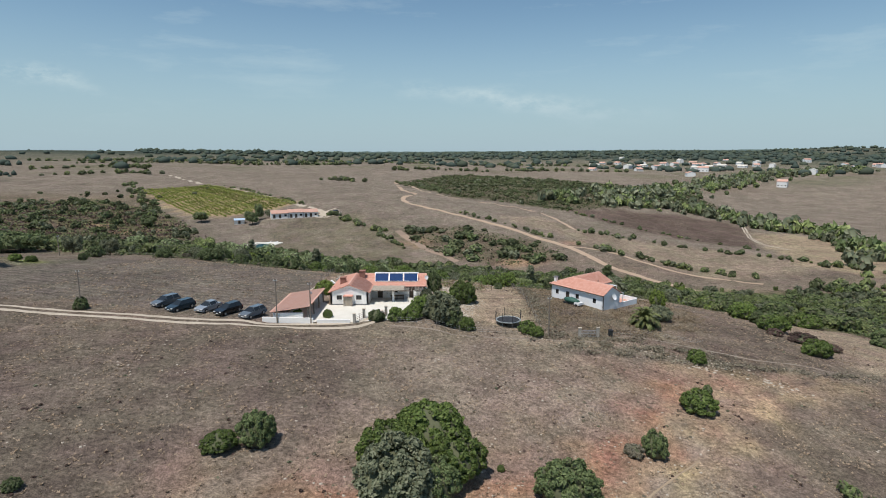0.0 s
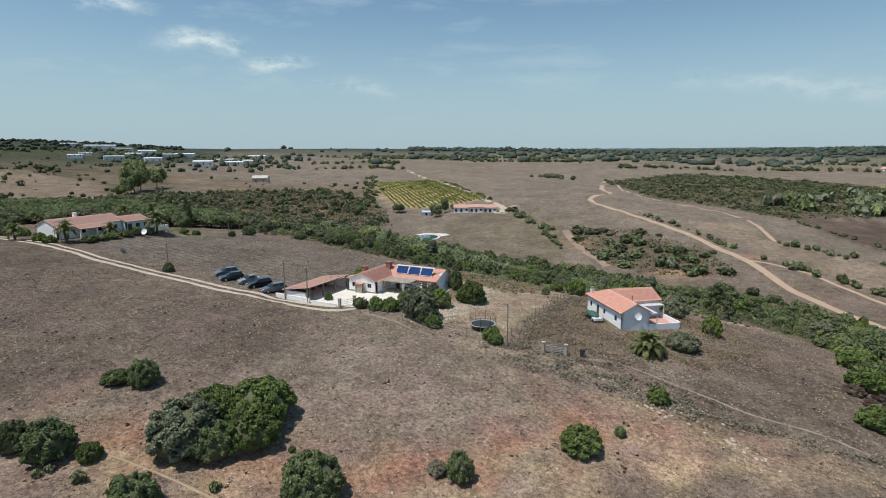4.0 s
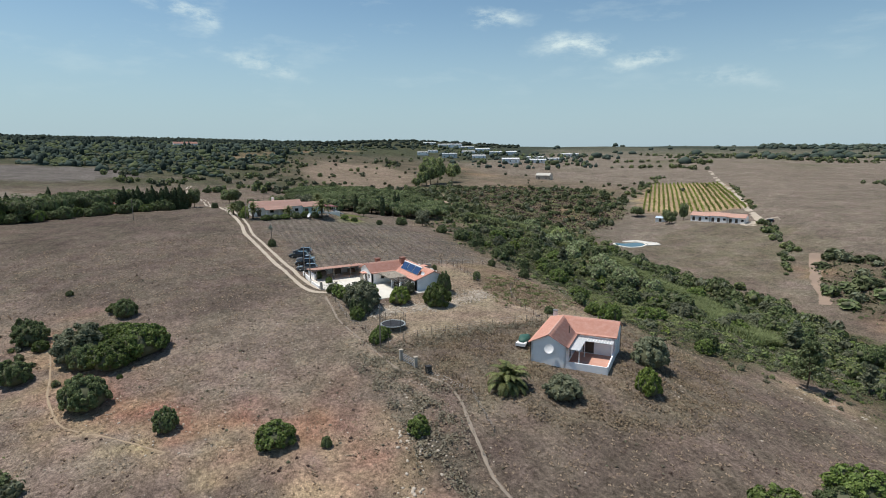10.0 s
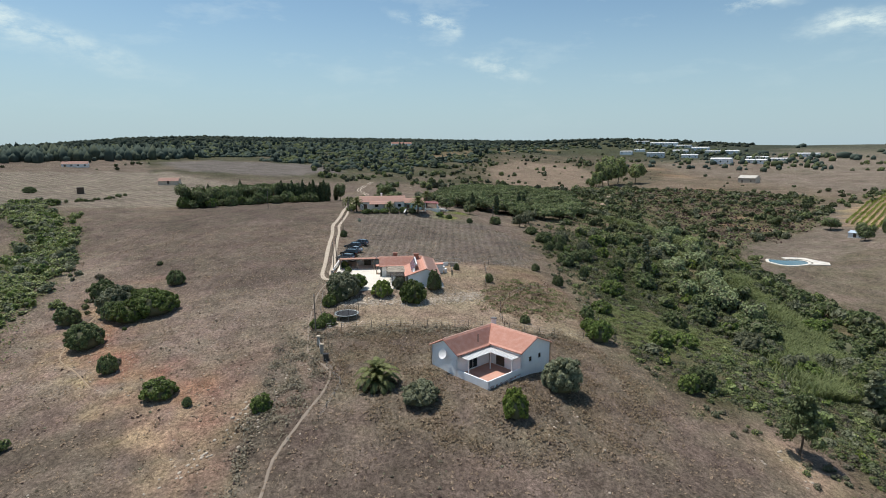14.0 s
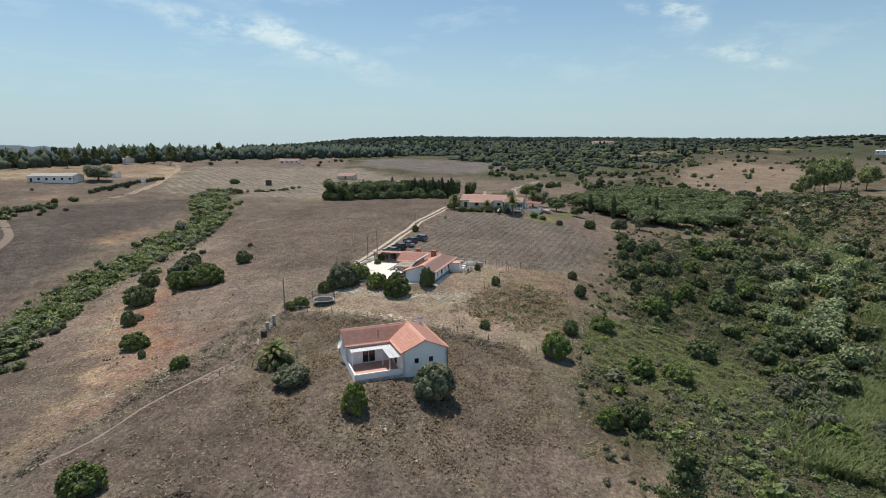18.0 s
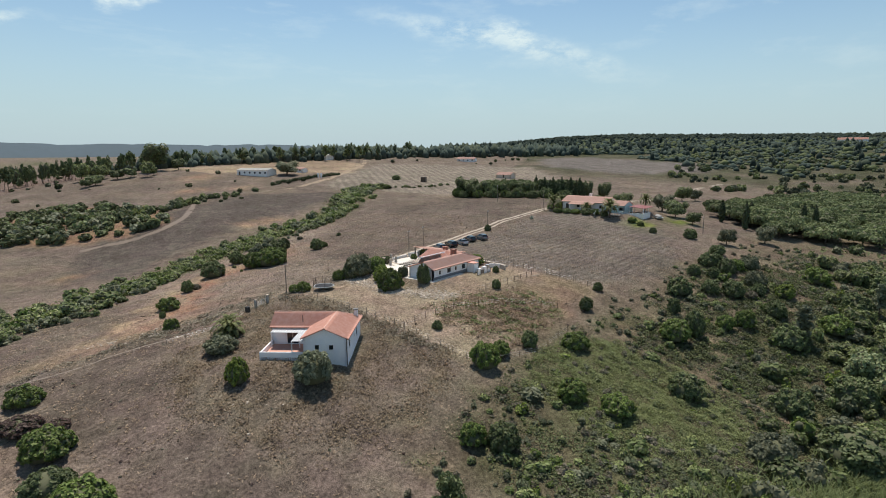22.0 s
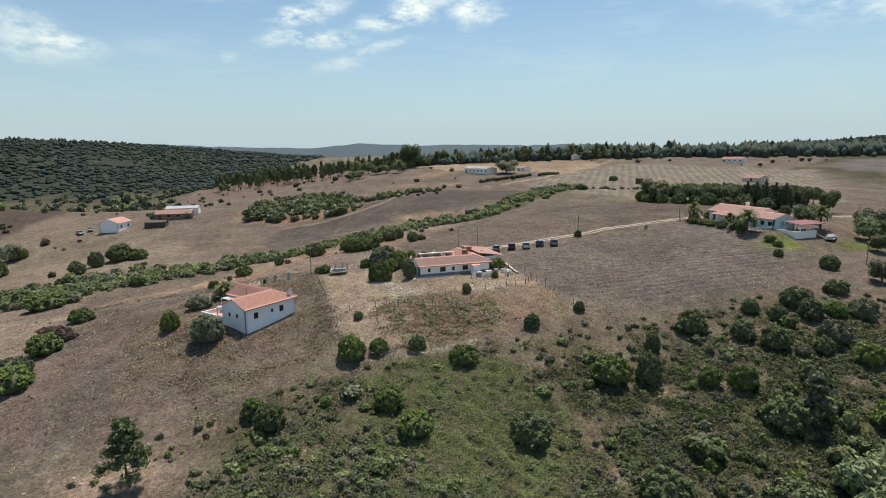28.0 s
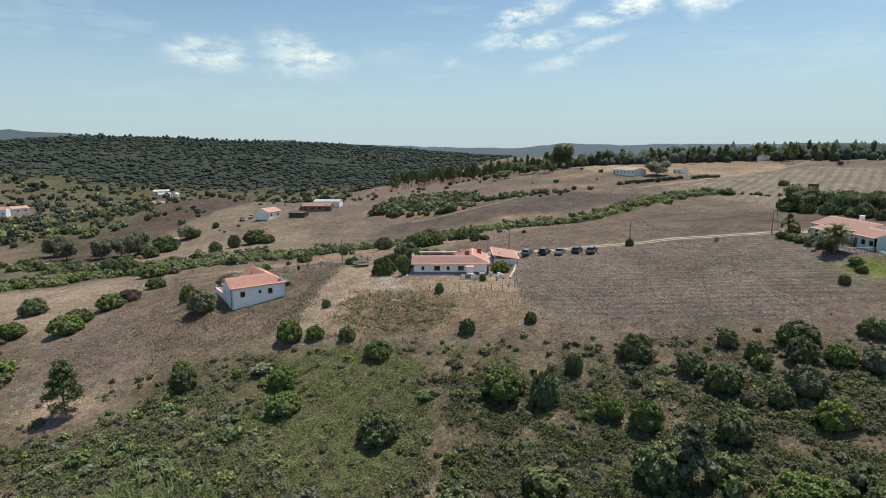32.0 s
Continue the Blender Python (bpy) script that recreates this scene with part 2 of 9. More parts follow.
def foliage(name, dark, light, rough=0.6, through=0.25, patch_scale=0.16, sheen=0.3):
    """Leaves: each clump takes its own green between two, each plant a tint."""
    m = bpy.data.materials.new(name)
    m.use_nodes = True
    n, l = m.node_tree.nodes, m.node_tree.links
    b = n["Principled BSDF"]
    b.inputs["Roughness"].default_value = rough
    b.inputs["Specular IOR Level"].default_value = sheen
    g = n.new("ShaderNodeNewGeometry")
    info = n.new("ShaderNodeObjectInfo")
    mx = n.new("ShaderNodeMix")
    mx.data_type = "RGBA"
    mx.inputs["A"].default_value, mx.inputs["B"].default_value = (*dark, 1), (*light, 1)
    l.new(g.outputs["Random Per Island"], mx.inputs["Factor"])
    patch = n.new("ShaderNodeTexNoise")
    patch.inputs["Scale"].default_value = patch_scale
    patch.inputs["Detail"].default_value = 4
    l.new(g.outputs["Position"], patch.inputs["Vector"])
    add = n.new("ShaderNodeMath")
    add.operation = "ADD"
    l.new(info.outputs["Random"], add.inputs[0])
    l.new(patch.outputs["Fac"], add.inputs[1])
    r = n.new("ShaderNodeMapRange")
    r.inputs["From Min"].default_value, r.inputs["From Max"].default_value = 0.3, 1.4
    r.inputs["To Min"].default_value, r.inputs["To Max"].default_value = 0.62, 1.38
    l.new(add.outputs[0], r.inputs["Value"])
    hsv = n.new("ShaderNodeHueSaturation")
    l.new(r.outputs["Result"], hsv.inputs["Value"])
    l.new(mx.outputs["Result"], hsv.inputs["Color"])
    l.new(hsv.outputs["Color"], b.inputs["Base Color"])
    tr = n.new("ShaderNodeBsdfTranslucent")
    l.new(hsv.outputs["Color"], tr.inputs["Color"])
    ms = n.new("ShaderNodeMixShader")
    ms.inputs["Fac"].default_value = through
    l.new(b.outputs[0], ms.inputs[1])
    l.new(tr.outputs[0], ms.inputs[2])
    l.new(ms.outputs[0], n["Material Output"].inputs["Surface"])
    return m


def earth_material():
    """Ground: the cover colour of the fields, broken by tufts, clods, pebbles and furrows."""
    m = bpy.data.materials.new("earth")
    m.use_nodes = True
    n, l = m.node_tree.nodes, m.node_tree.links
    b = n["Principled BSDF"]
    b.inputs["Roughness"].default_value = 0.95
    b.inputs["Diffuse Roughness"].default_value = 0.3
    b.inputs["Specular IOR Level"].default_value = 0.05
    cover = n.new("ShaderNodeAttribute")
    cover.attribute_name = "cover"
    rows = n.new("ShaderNodeAttribute")
    rows.attribute_name = "furrow"
    g = n.new("ShaderNodeNewGeometry")
    out = cover.outputs["Color"]
    height = None
    for sc, det, lo, hi, dark, light in ((0.07, 5, 0.3, 0.7, 0.74, 1.24), (0.45, 6, 0.3, 0.7, 0.68, 1.28), (2.2, 6, 0.32, 0.70, 0.50, 1.50), (8.0, 3, 0.3, 0.7, 0.52, 1.48)):
        t = n.new("ShaderNodeTexNoise")
        t.inputs["Scale"].default_value = sc
        t.inputs["Detail"].default_value = det
        t.inputs["Roughness"].default_value = 0.65
        l.new(g.outputs["Position"], t.inputs["Vector"])
        r = n.new("ShaderNodeMapRange")
        r.inputs["From Min"].default_value, r.inputs["From Max"].default_value = lo, hi
        r.inputs["To Min"].default_value, r.inputs["To Max"].default_value = dark, light
        l.new(t.outputs["Fac"], r.inputs["Value"])
        hsv = n.new("ShaderNodeHueSaturation")
        l.new(r.outputs["Result"], hsv.inputs["Value"])
        l.new(out, hsv.inputs["Color"])
        if sc == 0.07:
            hue = n.new("ShaderNodeTexNoise")
            hue.inputs["Scale"].default_value = 0.16
            hue.inputs["Detail"].default_value = 4
            l.new(g.outputs["Position"], hue.inputs["Vector"])
            span = n.new("ShaderNodeMapRange")
            span.inputs["From Min"].default_value, span.inputs["From Max"].default_value = 0.35, 0.65
            span.inputs["To Min"].default_value, span.inputs["To Max"].default_value = 0.482, 0.515
            l.new(hue.outputs["Fac"], span.inputs["Value"])
            l.new(span.outputs["Result"], hsv.inputs["Hue"])
        out = hsv.outputs["Color"]
        height = t.outputs["Fac"]
    # pale pebbles
    v = n.new("ShaderNodeTexVoronoi")
    v.inputs["Scale"].default_value = 1.9
    l.new(g.outputs["Position"], v.inputs["Vector"])
    near = n.new("ShaderNodeMapRange")
    near.inputs["From Min"].default_value, near.inputs["From Max"].default_value = 0.13, 0.08
    near.inputs["To Min"].default_value, near.inputs["To Max"].default_value = 0.0, 0.35
    l.new(v.outputs["Distance"], near.inputs["Value"])
    few = n.new("ShaderNodeTexNoise")
    few.inputs["Scale"].default_value = 0.12
    l.new(g.outputs["Position"], few.inputs["Vector"])
    where = n.new("ShaderNodeMapRange")
    where.inputs["From Min"].default_value, where.inputs["From Max"].default_value = 0.5, 0.68
    l.new(few.outputs["Fac"], where.inputs["Value"])
    both = n.new("ShaderNodeMath")
    both.operation = "MULTIPLY"
    l.new(near.outputs["Result"], both.inputs[0])
    l.new(where.outputs["Result"], both.inputs[1])
    mx = n.new("ShaderNodeMix")
    mx.data_type = "RGBA"
    mx.inputs["B"].default_value = (0.46, 0.42, 0.36, 1)
    l.new(both.outputs[0], mx.inputs["Factor"])
    l.new(out, mx.inputs["A"])
    out = mx.outputs["Result"]
    # furrows of worked land, from a distance along each field
    wave = n.new("ShaderNodeMath")
    wave.operation = "SINE"
    l.new(rows.outputs["Fac"], wave.inputs[0])
    wr = n.new("ShaderNodeMapRange")
    wr.inputs["From Min"].default_value = -1
    wr.inputs["To Min"].default_value, wr.inputs["To Max"].default_value = 0.86, 1.12
    l.new(wave.outputs[0], wr.inputs["Value"])
    hsv = n.new("ShaderNodeHueSaturation")
    l.new(wr.outputs["Result"], hsv.inputs["Value"])
    l.new(out, hsv.inputs["Color"])
    l.new(hsv.outputs["Color"], b.inputs["Base Color"])
    bp = n.new("ShaderNodeBump")
    bp.inputs["Strength"].default_value = 0.9
    bp.inputs["Distance"].default_value = 0.35
    l.new(height, bp.inputs["Height"])
    l.new(bp.outputs["Normal"], b.inputs["Normal"])
    return m


EARTH = earth_material()
WHITEWASH = material("whitewash", (0.87, 0.86, 0.84), 0.85, (0.74, 0.73, 0.70), 1.3, 0.35, bump=0.15)
BLUE_WHITE = material("cool_white", (0.90, 0.91, 0.92), 0.85, (0.72, 0.75, 0.78), 1.1, 0.3, bump=0.12)
TILE = material("clay_tile", (0.60, 0.29, 0.215), 0.8, (0.70, 0.42, 0.34), 1.6, 0.6, bump=0.2, fine=(0.46, 0.22, 0.16))
TILE_PALE = material("faded_clay_tile", (0.64, 0.37, 0.29), 0.8, (0.68, 0.46, 0.38), 1.2, 0.6, bump=0.2, fine=(0.42, 0.24, 0.18))
PLINTH = material("grey_plinth", (0.16, 0.17, 0.18), 0.85, (0.25, 0.25, 0.25), 2.0, 0.5)
CONCRETE = material("pale_concrete", (0.70, 0.67, 0.60), 0.9, (0.56, 0.53, 0.46), 0.5, 0.55, bump=0.2)
TRACK = material("pale_dirt_track", (0.44, 0.375, 0.295), 0.95, (0.32, 0.265, 0.20), 0.6, 0.7, bump=0.4, fine=(0.52, 0.46, 0.38))
ORANGE_TRACK = material("orange_dirt_track", (0.43, 0.32, 0.23), 0.95, (0.34, 0.24, 0.165), 0.2, 0.6, bump=0.4)
GULLY = material("eroded_gully_earth", (0.31, 0.225, 0.165), 0.95, (0.22, 0.165, 0.125), 0.15, 0.7, bump=0.4)
STRAW_PATH = material("straw_path", (0.36, 0.275, 0.185), 0.95, (0.27, 0.205, 0.14), 0.8, 0.6)
FOOTPATH = material("trodden_path", (0.27, 0.225, 0.18), 0.95, (0.20, 0.165, 0.13), 0.7, 0.6)
DARK_TRACK = material("damp_earth_track", (0.150, 0.116, 0.090), 0.95, (0.19, 0.15, 0.115), 0.3, 0.6)
TERRACE = material("terracotta_floor", (0.52, 0.27, 0.20), 0.7, (0.60, 0.38, 0.30), 1.0, 0.5)
GLASS = material("window_glass", (0.02, 0.025, 0.03), 0.06)
DARKWOOD = material("dark_wood", (0.10, 0.07, 0.05), 0.7, (0.05, 0.04, 0.03), 3.0, 0.5, bump=0.2)
GREYWOOD = material("weathered_wood", (0.26, 0.22, 0.18), 0.85, (0.14, 0.12, 0.10), 3.0, 0.6, bump=0.3)
RUST = material("rusty_iron", (0.20, 0.12, 0.08), 0.7, (0.10, 0.07, 0.06), 6.0, 0.6)
STEEL = material("galvanised_steel", (0.55, 0.57, 0.58), 0.4, (0.42, 0.43, 0.44), 5.0, 0.4, metal=0.8)
BRICK = material("red_brick", (0.30, 0.15, 0.11), 0.85, (0.22, 0.11, 0.08), 5.0, 0.6, bump=0.3)
REED_MAT = material("reed_mat", (0.40, 0.35, 0.28), 0.95, (0.22, 0.19, 0.15), 2.2, 0.8, bump=0.5, fine=(0.50, 0.45, 0.38))
STONE = material("limestone_rubble", (0.54, 0.47, 0.385), 0.95, (0.42, 0.36, 0.29), 1.5, 0.6, bump=0.3, random_tint=0.3)
PANEL = material("solar_glass", (0.012, 0.035, 0.12), 0.12, (0.02, 0.06, 0.17), 3.0, 0.4, coat=0.6)
STONEWORK = material("weathered_masonry", (0.44, 0.41, 0.36), 0.9, (0.30, 0.28, 0.24), 2.0, 0.6, bump=0.3)
SHEET = material("translucent_sheet", (0.52, 0.55, 0.56), 0.5, (0.42, 0.44, 0.45), 2.0, 0.5)
WHITE = material("white_metal", (0.80, 0.80, 0.80), 0.4, (0.7, 0.7, 0.7), 3.0, 0.3)
BLACK = material("black_rubber", (0.02, 0.02, 0.022), 0.7)
BARK = material("bark", (0.15, 0.11, 0.08), 0.95, (0.08, 0.06, 0.045), 3.0, 0.6, bump=0.5)
CORE = material("inner_twigs", (0.098, 0.104, 0.056), 0.95)
LEAF = foliage("lentisk_leaves", (0.062, 0.100, 0.022), (0.168, 0.222, 0.058))
LEAF_DARK = foliage("carob_leaves", (0.065, 0.095, 0.036), (0.171, 0.209, 0.088))
LEAF_MID = foliage("strawberry_tree_leaves", (0.097, 0.137, 0.050), (0.234, 0.283, 0.111), through=0.35)
LEAF_WILLOW = foliage("willow_leaves", (0.124, 0.159, 0.074), (0.247, 0.290, 0.147))
LEAF_OLIVE = foliage("olive_leaves", (0.107, 0.125, 0.072), (0.208, 0.221, 0.142))
LEAF_BRIGHT = foliage("fresh_leaves", (0.096, 0.144, 0.024), (0.224, 0.277, 0.066))
LEAF_SCRUB = foliage("scrub_leaves", (0.103, 0.143, 0.048), (0.276, 0.311, 0.125))
LEAF_GREY = foliage("grey_scrub", (0.122, 0.109, 0.077), (0.220, 0.197, 0.144))
LEAF_BROWN = foliage("withered_heather", (0.061, 0.039, 0.032), (0.138, 0.092, 0.076))
LEAF_PINE = foliage("pine_needles", (0.080, 0.108, 0.048), (0.172, 0.206, 0.092))
LEAF_CYPRESS = foliage("cypress_leaves", (0.036, 0.056, 0.025), (0.089, 0.114, 0.050))
# far leaves slightly lifted and blued: distance haze put into their colour
LEAF_FAR_HAZED = foliage("hazed_far_leaves", (0.045, 0.061, 0.052), (0.066, 0.085, 0.071), rough=1.0, through=0.12, patch_scale=0.018, sheen=0.0)
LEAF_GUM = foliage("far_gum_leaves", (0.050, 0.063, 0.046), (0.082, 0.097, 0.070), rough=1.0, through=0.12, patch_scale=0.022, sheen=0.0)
LEAF_HEATH = foliage("far_heath_leaves", (0.074, 0.090, 0.046), (0.150, 0.168, 0.086), rough=1.0, through=0.15, patch_scale=0.04, sheen=0.0)
LEAF_MACCHIA = foliage("far_macchia_leaves", (0.056, 0.070, 0.038), (0.100, 0.114, 0.060), rough=1.0, through=0.12, patch_scale=0.03, sheen=0.0)
LEAF_STONE_PINE = foliage("stone_pine_needles", (0.088, 0.116, 0.052), (0.176, 0.208, 0.100), sheen=0.1)
LEAF_CISTUS = foliage("rockrose_leaves", (0.054, 0.070, 0.036), (0.124, 0.148, 0.076))
LEAF_PALM = foliage("palm_fronds", (0.075, 0.095, 0.032), (0.190, 0.205, 0.080))
LEAF_VINE = foliage("vine_leaves", (0.127, 0.175, 0.034), (0.283, 0.310, 0.078))
RUSSET = foliage("russet_dry_grass", (0.128, 0.098, 0.066), (0.250, 0.196, 0.130), 0.9, 0.3)
DRY = foliage("dry_grass_blades", (0.265, 0.200, 0.142), (0.470, 0.362, 0.255), 0.9, 0.3)
LEAF_BRAMBLE = foliage("bramble_leaves", (0.098, 0.120, 0.046), (0.200, 0.226, 0.094))
REED = foliage("cane_leaves", (0.135, 0.178, 0.064), (0.285, 0.330, 0.138))


# ---- mesh helpers ----
def part(name, bm, mat, parent=None, label=""):
    me = bpy.data.meshes.new(name)
    bm.to_mesh(me)
    bm.free()
    me.materials.append(mat)
    ob = new(name, me)
    ob.parent = parent
    if label:
        ob["label"] = label
    return ob


def empty(name, x, y, z=None, turn=0.0, label="", category="", group="", kind=""):
    ob = new(name)
    ob.empty_display_size = 0.3
    ob.matrix_world = pose(x, y, ground(x, y) if z is None else z, 0, 0, turn)
    return tagged(ob, label, category, group, kind)


def block(bm, x0, x1, y0, y1, z0, z1, m=None):
    vs = [bm.verts.new((x, y, z)) for x in (x0, x1) for y in (y0, y1) for z in (z0, z1)]
    if m is not None:
        for v in vs:
            v.co = m @ v.co
    for a in ((0, 1, 3, 2), (4, 6, 7, 5), (0, 4, 5, 1), (2, 3, 7, 6), (0, 2, 6, 4), (1, 5, 7, 3)):
        bm.faces.new([vs[i] for i in a])
    return vs


def box(x0, x1, y0, y1, z0, z1, m=None):
    bm = bmesh.new()
    block(bm, x0, x1, y0, y1, z0, z1, m)
    return bm


def rod(bm, a, b, r0, r1=None, n=6):
    a, b = Vector(a), Vector(b)
    q = (b - a).to_track_quat("Z", "Y").to_matrix()
    r1 = r0 if r1 is None else r1
    rings = [[bm.verts.new(p + q @ Vector((r * math.cos(k * math.tau / n), r * math.sin(k * math.tau / n), 0))) for k in range(n)] for p, r in ((a, r0), (b, r1))]
    for k in range(n):
        j = (k + 1) % n
        bm.faces.new((rings[0][k], rings[0][j], rings[1][j], rings[1][k]))
    bm.faces.new(rings[0][::-1])
    bm.faces.new(rings[1])


def mesh_from(name, verts, faces, mats, slots=None, smooth=False):
    """A mesh from arrays: verts (n, 3), faces (m, 3 or 4)."""
    me = bpy.data.meshes.new(name)
    verts, faces = np.asarray(verts, np.float32), np.asarray(faces, np.int32)
    k = faces.shape[1]
    me.vertices.add(len(verts))
    me.vertices.foreach_set("co", verts.ravel())
    me.loops.add(faces.size)
    me.loops.foreach_set("vertex_index", faces.ravel())
    me.polygons.add(len(faces))
    me.polygons.foreach_set("loop_start", np.arange(0, faces.size, k, dtype=np.int32))
    me.polygons.foreach_set("loop_total", np.full(len(faces), k, np.int32))
    for mt in mats:
        me.materials.append(mt)
    if slots is not None:
        me.polygons.foreach_set("material_index", np.asarray(slots, np.int32))
    if smooth:
        me.polygons.foreach_set("use_smooth", np.ones(len(faces), bool))
    me.update(calc_edges=True)
    return me


def smooth_line(points, step=2.0):
    """A rounded line through the points, as an array of x, y."""
    p = np.array(points, float)
    p = np.vstack([2 * p[0] - p[1], p, 2 * p[-1] - p[-2]])
    out = []
    for i in range(1, len(p) - 2):
        n = max(2, int(np.hypot(*(p[i + 1] - p[i])) / step))
        for t in np.arange(n) / n:
            out.append(0.5 * (2 * p[i] + (p[i + 1] - p[i - 1]) * t + (2 * p[i - 1] - 5 * p[i] + 4 * p[i + 1] - p[i + 2]) * t**2 + (3 * p[i] - p[i - 1] - 3 * p[i + 1] + p[i + 2]) * t**3))
    out.append(p[-2])
    return np.array(out)


def ribbon(name, points, bands, mat, lift=0.05, step=1.5, seed=0, label="", category="track"):
    """A strip laid on the ground; bands: offsets from its middle line, pairs of left and right edge."""
    rng = np.random.default_rng(seed)
    c = smooth_line(points, step)
    t = np.gradient(c, axis=0)
    t /= np.linalg.norm(t, axis=1, keepdims=True)
    side = np.stack([-t[:, 1], t[:, 0]], 1)
    verts, faces = [], []
    for lo, hi in bands:
        cols = 4
        wob = np.cumsum(rng.normal(0, 0.05, (len(c), 2)), 0) * 0.35 + rng.normal(0, 0.02, (len(c), 2))
        wob -= np.linspace(0, 1, len(c))[:, None] * wob[-1]
        base = sum(len(v) for v in verts)
        grid = np.stack([c + side * (lo + wob[:, :1] + (hi - lo + wob[:, 1:] - wob[:, :1]) * k / (cols - 1)) for k in range(cols)], 1)
        z = land(grid[..., 0], grid[..., 1]) + lift - 0.06 * (np.arange(cols) % (cols - 1) == 0)
        verts.append(np.concatenate([grid, z[..., None]], -1).reshape(-1, 3))
        i = np.arange(len(c) - 1)[:, None] * cols + np.arange(cols - 1)[None] + base
        faces.append(np.stack([i, i + cols, i + cols + 1, i + 1], -1).reshape(-1, 4)[:, ::-1])
    ob = new(name, mesh_from(name, np.vstack(verts), np.vstack(faces), [mat], smooth=True))
    return tagged(ob, label, category, kind="structure")


def inside(poly, x, y, soft=2.0):
    """How far inside a polygon the places lie: 1 inside, 0 outside, with a soft rim."""
    poly = np.array(poly, float)
    a, b = poly, np.roll(poly, -1, 0)
    hit, dist = np.zeros(x.shape, bool), np.full(x.shape, 1e9)
    for (ax, ay), (bx, by) in zip(a, b):
        cond = (ay > y) != (by > y)
        with np.errstate(divide="ignore", invalid="ignore"):
            xs = (bx - ax) * (y - ay) / (by - ay if by != ay else 1e-9) + ax
        hit ^= cond & (x < xs)
        dx, dy = bx - ax, by - ay
        t = np.clip(((x - ax) * dx + (y - ay) * dy) / (dx * dx + dy * dy + 1e-9), 0, 1)
        dist = np.minimum(dist, np.hypot(x - ax - t * dx, y - ay - t * dy))
    d = np.where(hit, dist, -dist)
    return np.clip(0.5 + d / soft, 0, 1)


def near_line(line, x, y):
    """Distance to a line of points."""
    p = np.array(line, float)
    dist = np.full(np.shape(x), 1e9)
    for (ax, ay), (bx, by) in zip(p[:-1], p[1:]):
        dx, dy = bx - ax, by - ay
        t = np.clip(((x - ax) * dx + (y - ay) * dy) / (dx * dx + dy * dy), 0, 1)
        dist = np.minimum(dist, np.hypot(x - ax - t * dx, y - ay - t * dy))
    return dist


# ---- the ground: one sheet to the horizon ----
VALLEY = [(-330, 250), (-255, 205), (-175, 166), (-120, 160), (-75, 148), (-57, 136), (-37, 139), (-26, 134), (-10, 134), (0, 132), (14, 133), (24, 132.5), (35, 134.5), (33, 142), (37, 149), (50, 148), (59, 140), (68, 124), (82, 112), (108, 97), (145, 84), (190, 120), (140, 166), (95, 176), (62, 192), (20, 198), (-2, 211), (-23, 217), (-42, 213), (-53, 215), (-66, 211), (-90, 224), (-112, 240), (-122, 266), (-145, 300), (-175, 330), (-235, 370), (-300, 330)]
BURNT = [(15.5, 82), (15.5, 124), (34, 130), (47, 122), (50, 104), (44, 92), (33, 85), (24, 82)]
PADDOCK = [(1, 88), (15, 83), (15.5, 124), (4, 128), (-8, 124), (-3, 110)]
ROWS_FIELD = [(-88, 84), (-26, 83), (-24, 122), (-36, 130), (-60, 134), (-86, 120)]
WEST_FIELD = [(-110, -60), (-125, -20), (-142, 18), (-215, 40), (-250, 10), (-330, -60), (-240, -150), (-140, -90)]
VINEYARD = [(-228, 421), (-186, 444), (-84, 324), (-118, 303), (-140, 310), (-172, 345)]
PLOUGH = [(73, 346), (110, 352), (166, 335), (172, 312), (138, 241), (112, 262), (86, 290)]
PALE_EAST = [(162, 292), (205, 275), (215, 210), (155, 190), (136, 207), (146, 243)]
HILL_SCRUB = [(-37, 458), (10, 590), (123, 566), (230, 520), (200, 400), (135, 373), (96, 357), (73, 336), (42, 354), (6, 358)]
ISLAND = [(-20, 274), (13, 271), (41, 241), (50, 214), (25, 211), (4, 228), (-14, 250)]
E_YARD = [(-104, -163), (-122, -130), (-175, -110), (-236, -165), (-233, -190), (-160, -215), (-95, -215)]
BANK = [(36, -62), (23, -100), (-5, -112), (-28, -80), (-18, -34), (2, -30), (22, -42)]
CREEK = [(-132, -46), (-110, -36), (-94, -22), (-78, -9), (-58, 0), (-38, 8), (-20, 14), (-5, 17), (10, 22), (24, 28), (46, 36), (70, 44), (100, 54), (150, 58)]
RED_LINE = [(-14, 40), (-4, 41), (6, 44), (14, 48), (18, 52), (22.6, 55.5), (26, 61), (31.5, 67.5), (37, 71)]
STRAW_LINE = [(-10, 37), (0.8, 39), (6, 39.6), (14.6, 42), (19.5, 46.6), (25.5, 52.2), (35, 62), (43, 69.5), (52, 74)]


def axis_steps(lo, hi, fine, reach):
    mid = np.arange(lo, hi + 0.01, fine)
    grow = [fine]
    while sum(grow) < reach:
        grow.append(min(grow[-1] * 1.06, 120))
    g = np.cumsum(grow)
    return np.concatenate([lo - g[::-1], mid, hi + g])


gx, gy = np.meshgrid(axis_steps(-112, 102, 1.55, 4700), axis_steps(8, 178, 1.55, 4700))
gz = land(gx, gy)


def paint(c, mask, color, strength=1.0):
    k = np.clip(mask * strength, 0, 1)[..., None]
    return c * (1 - k) + np.array(color) * k


def bearing(x, y):
    return np.degrees(np.arctan2(-x, y - 100)) % 360


SCARS = ((-655, 170, 18), (-700, 192, 24), (-738, 225, 22), (-775, 285, 24), (-800, 360, 24), (-749, -70, 24), (-600, -60, 10), (-868, 124, 26))


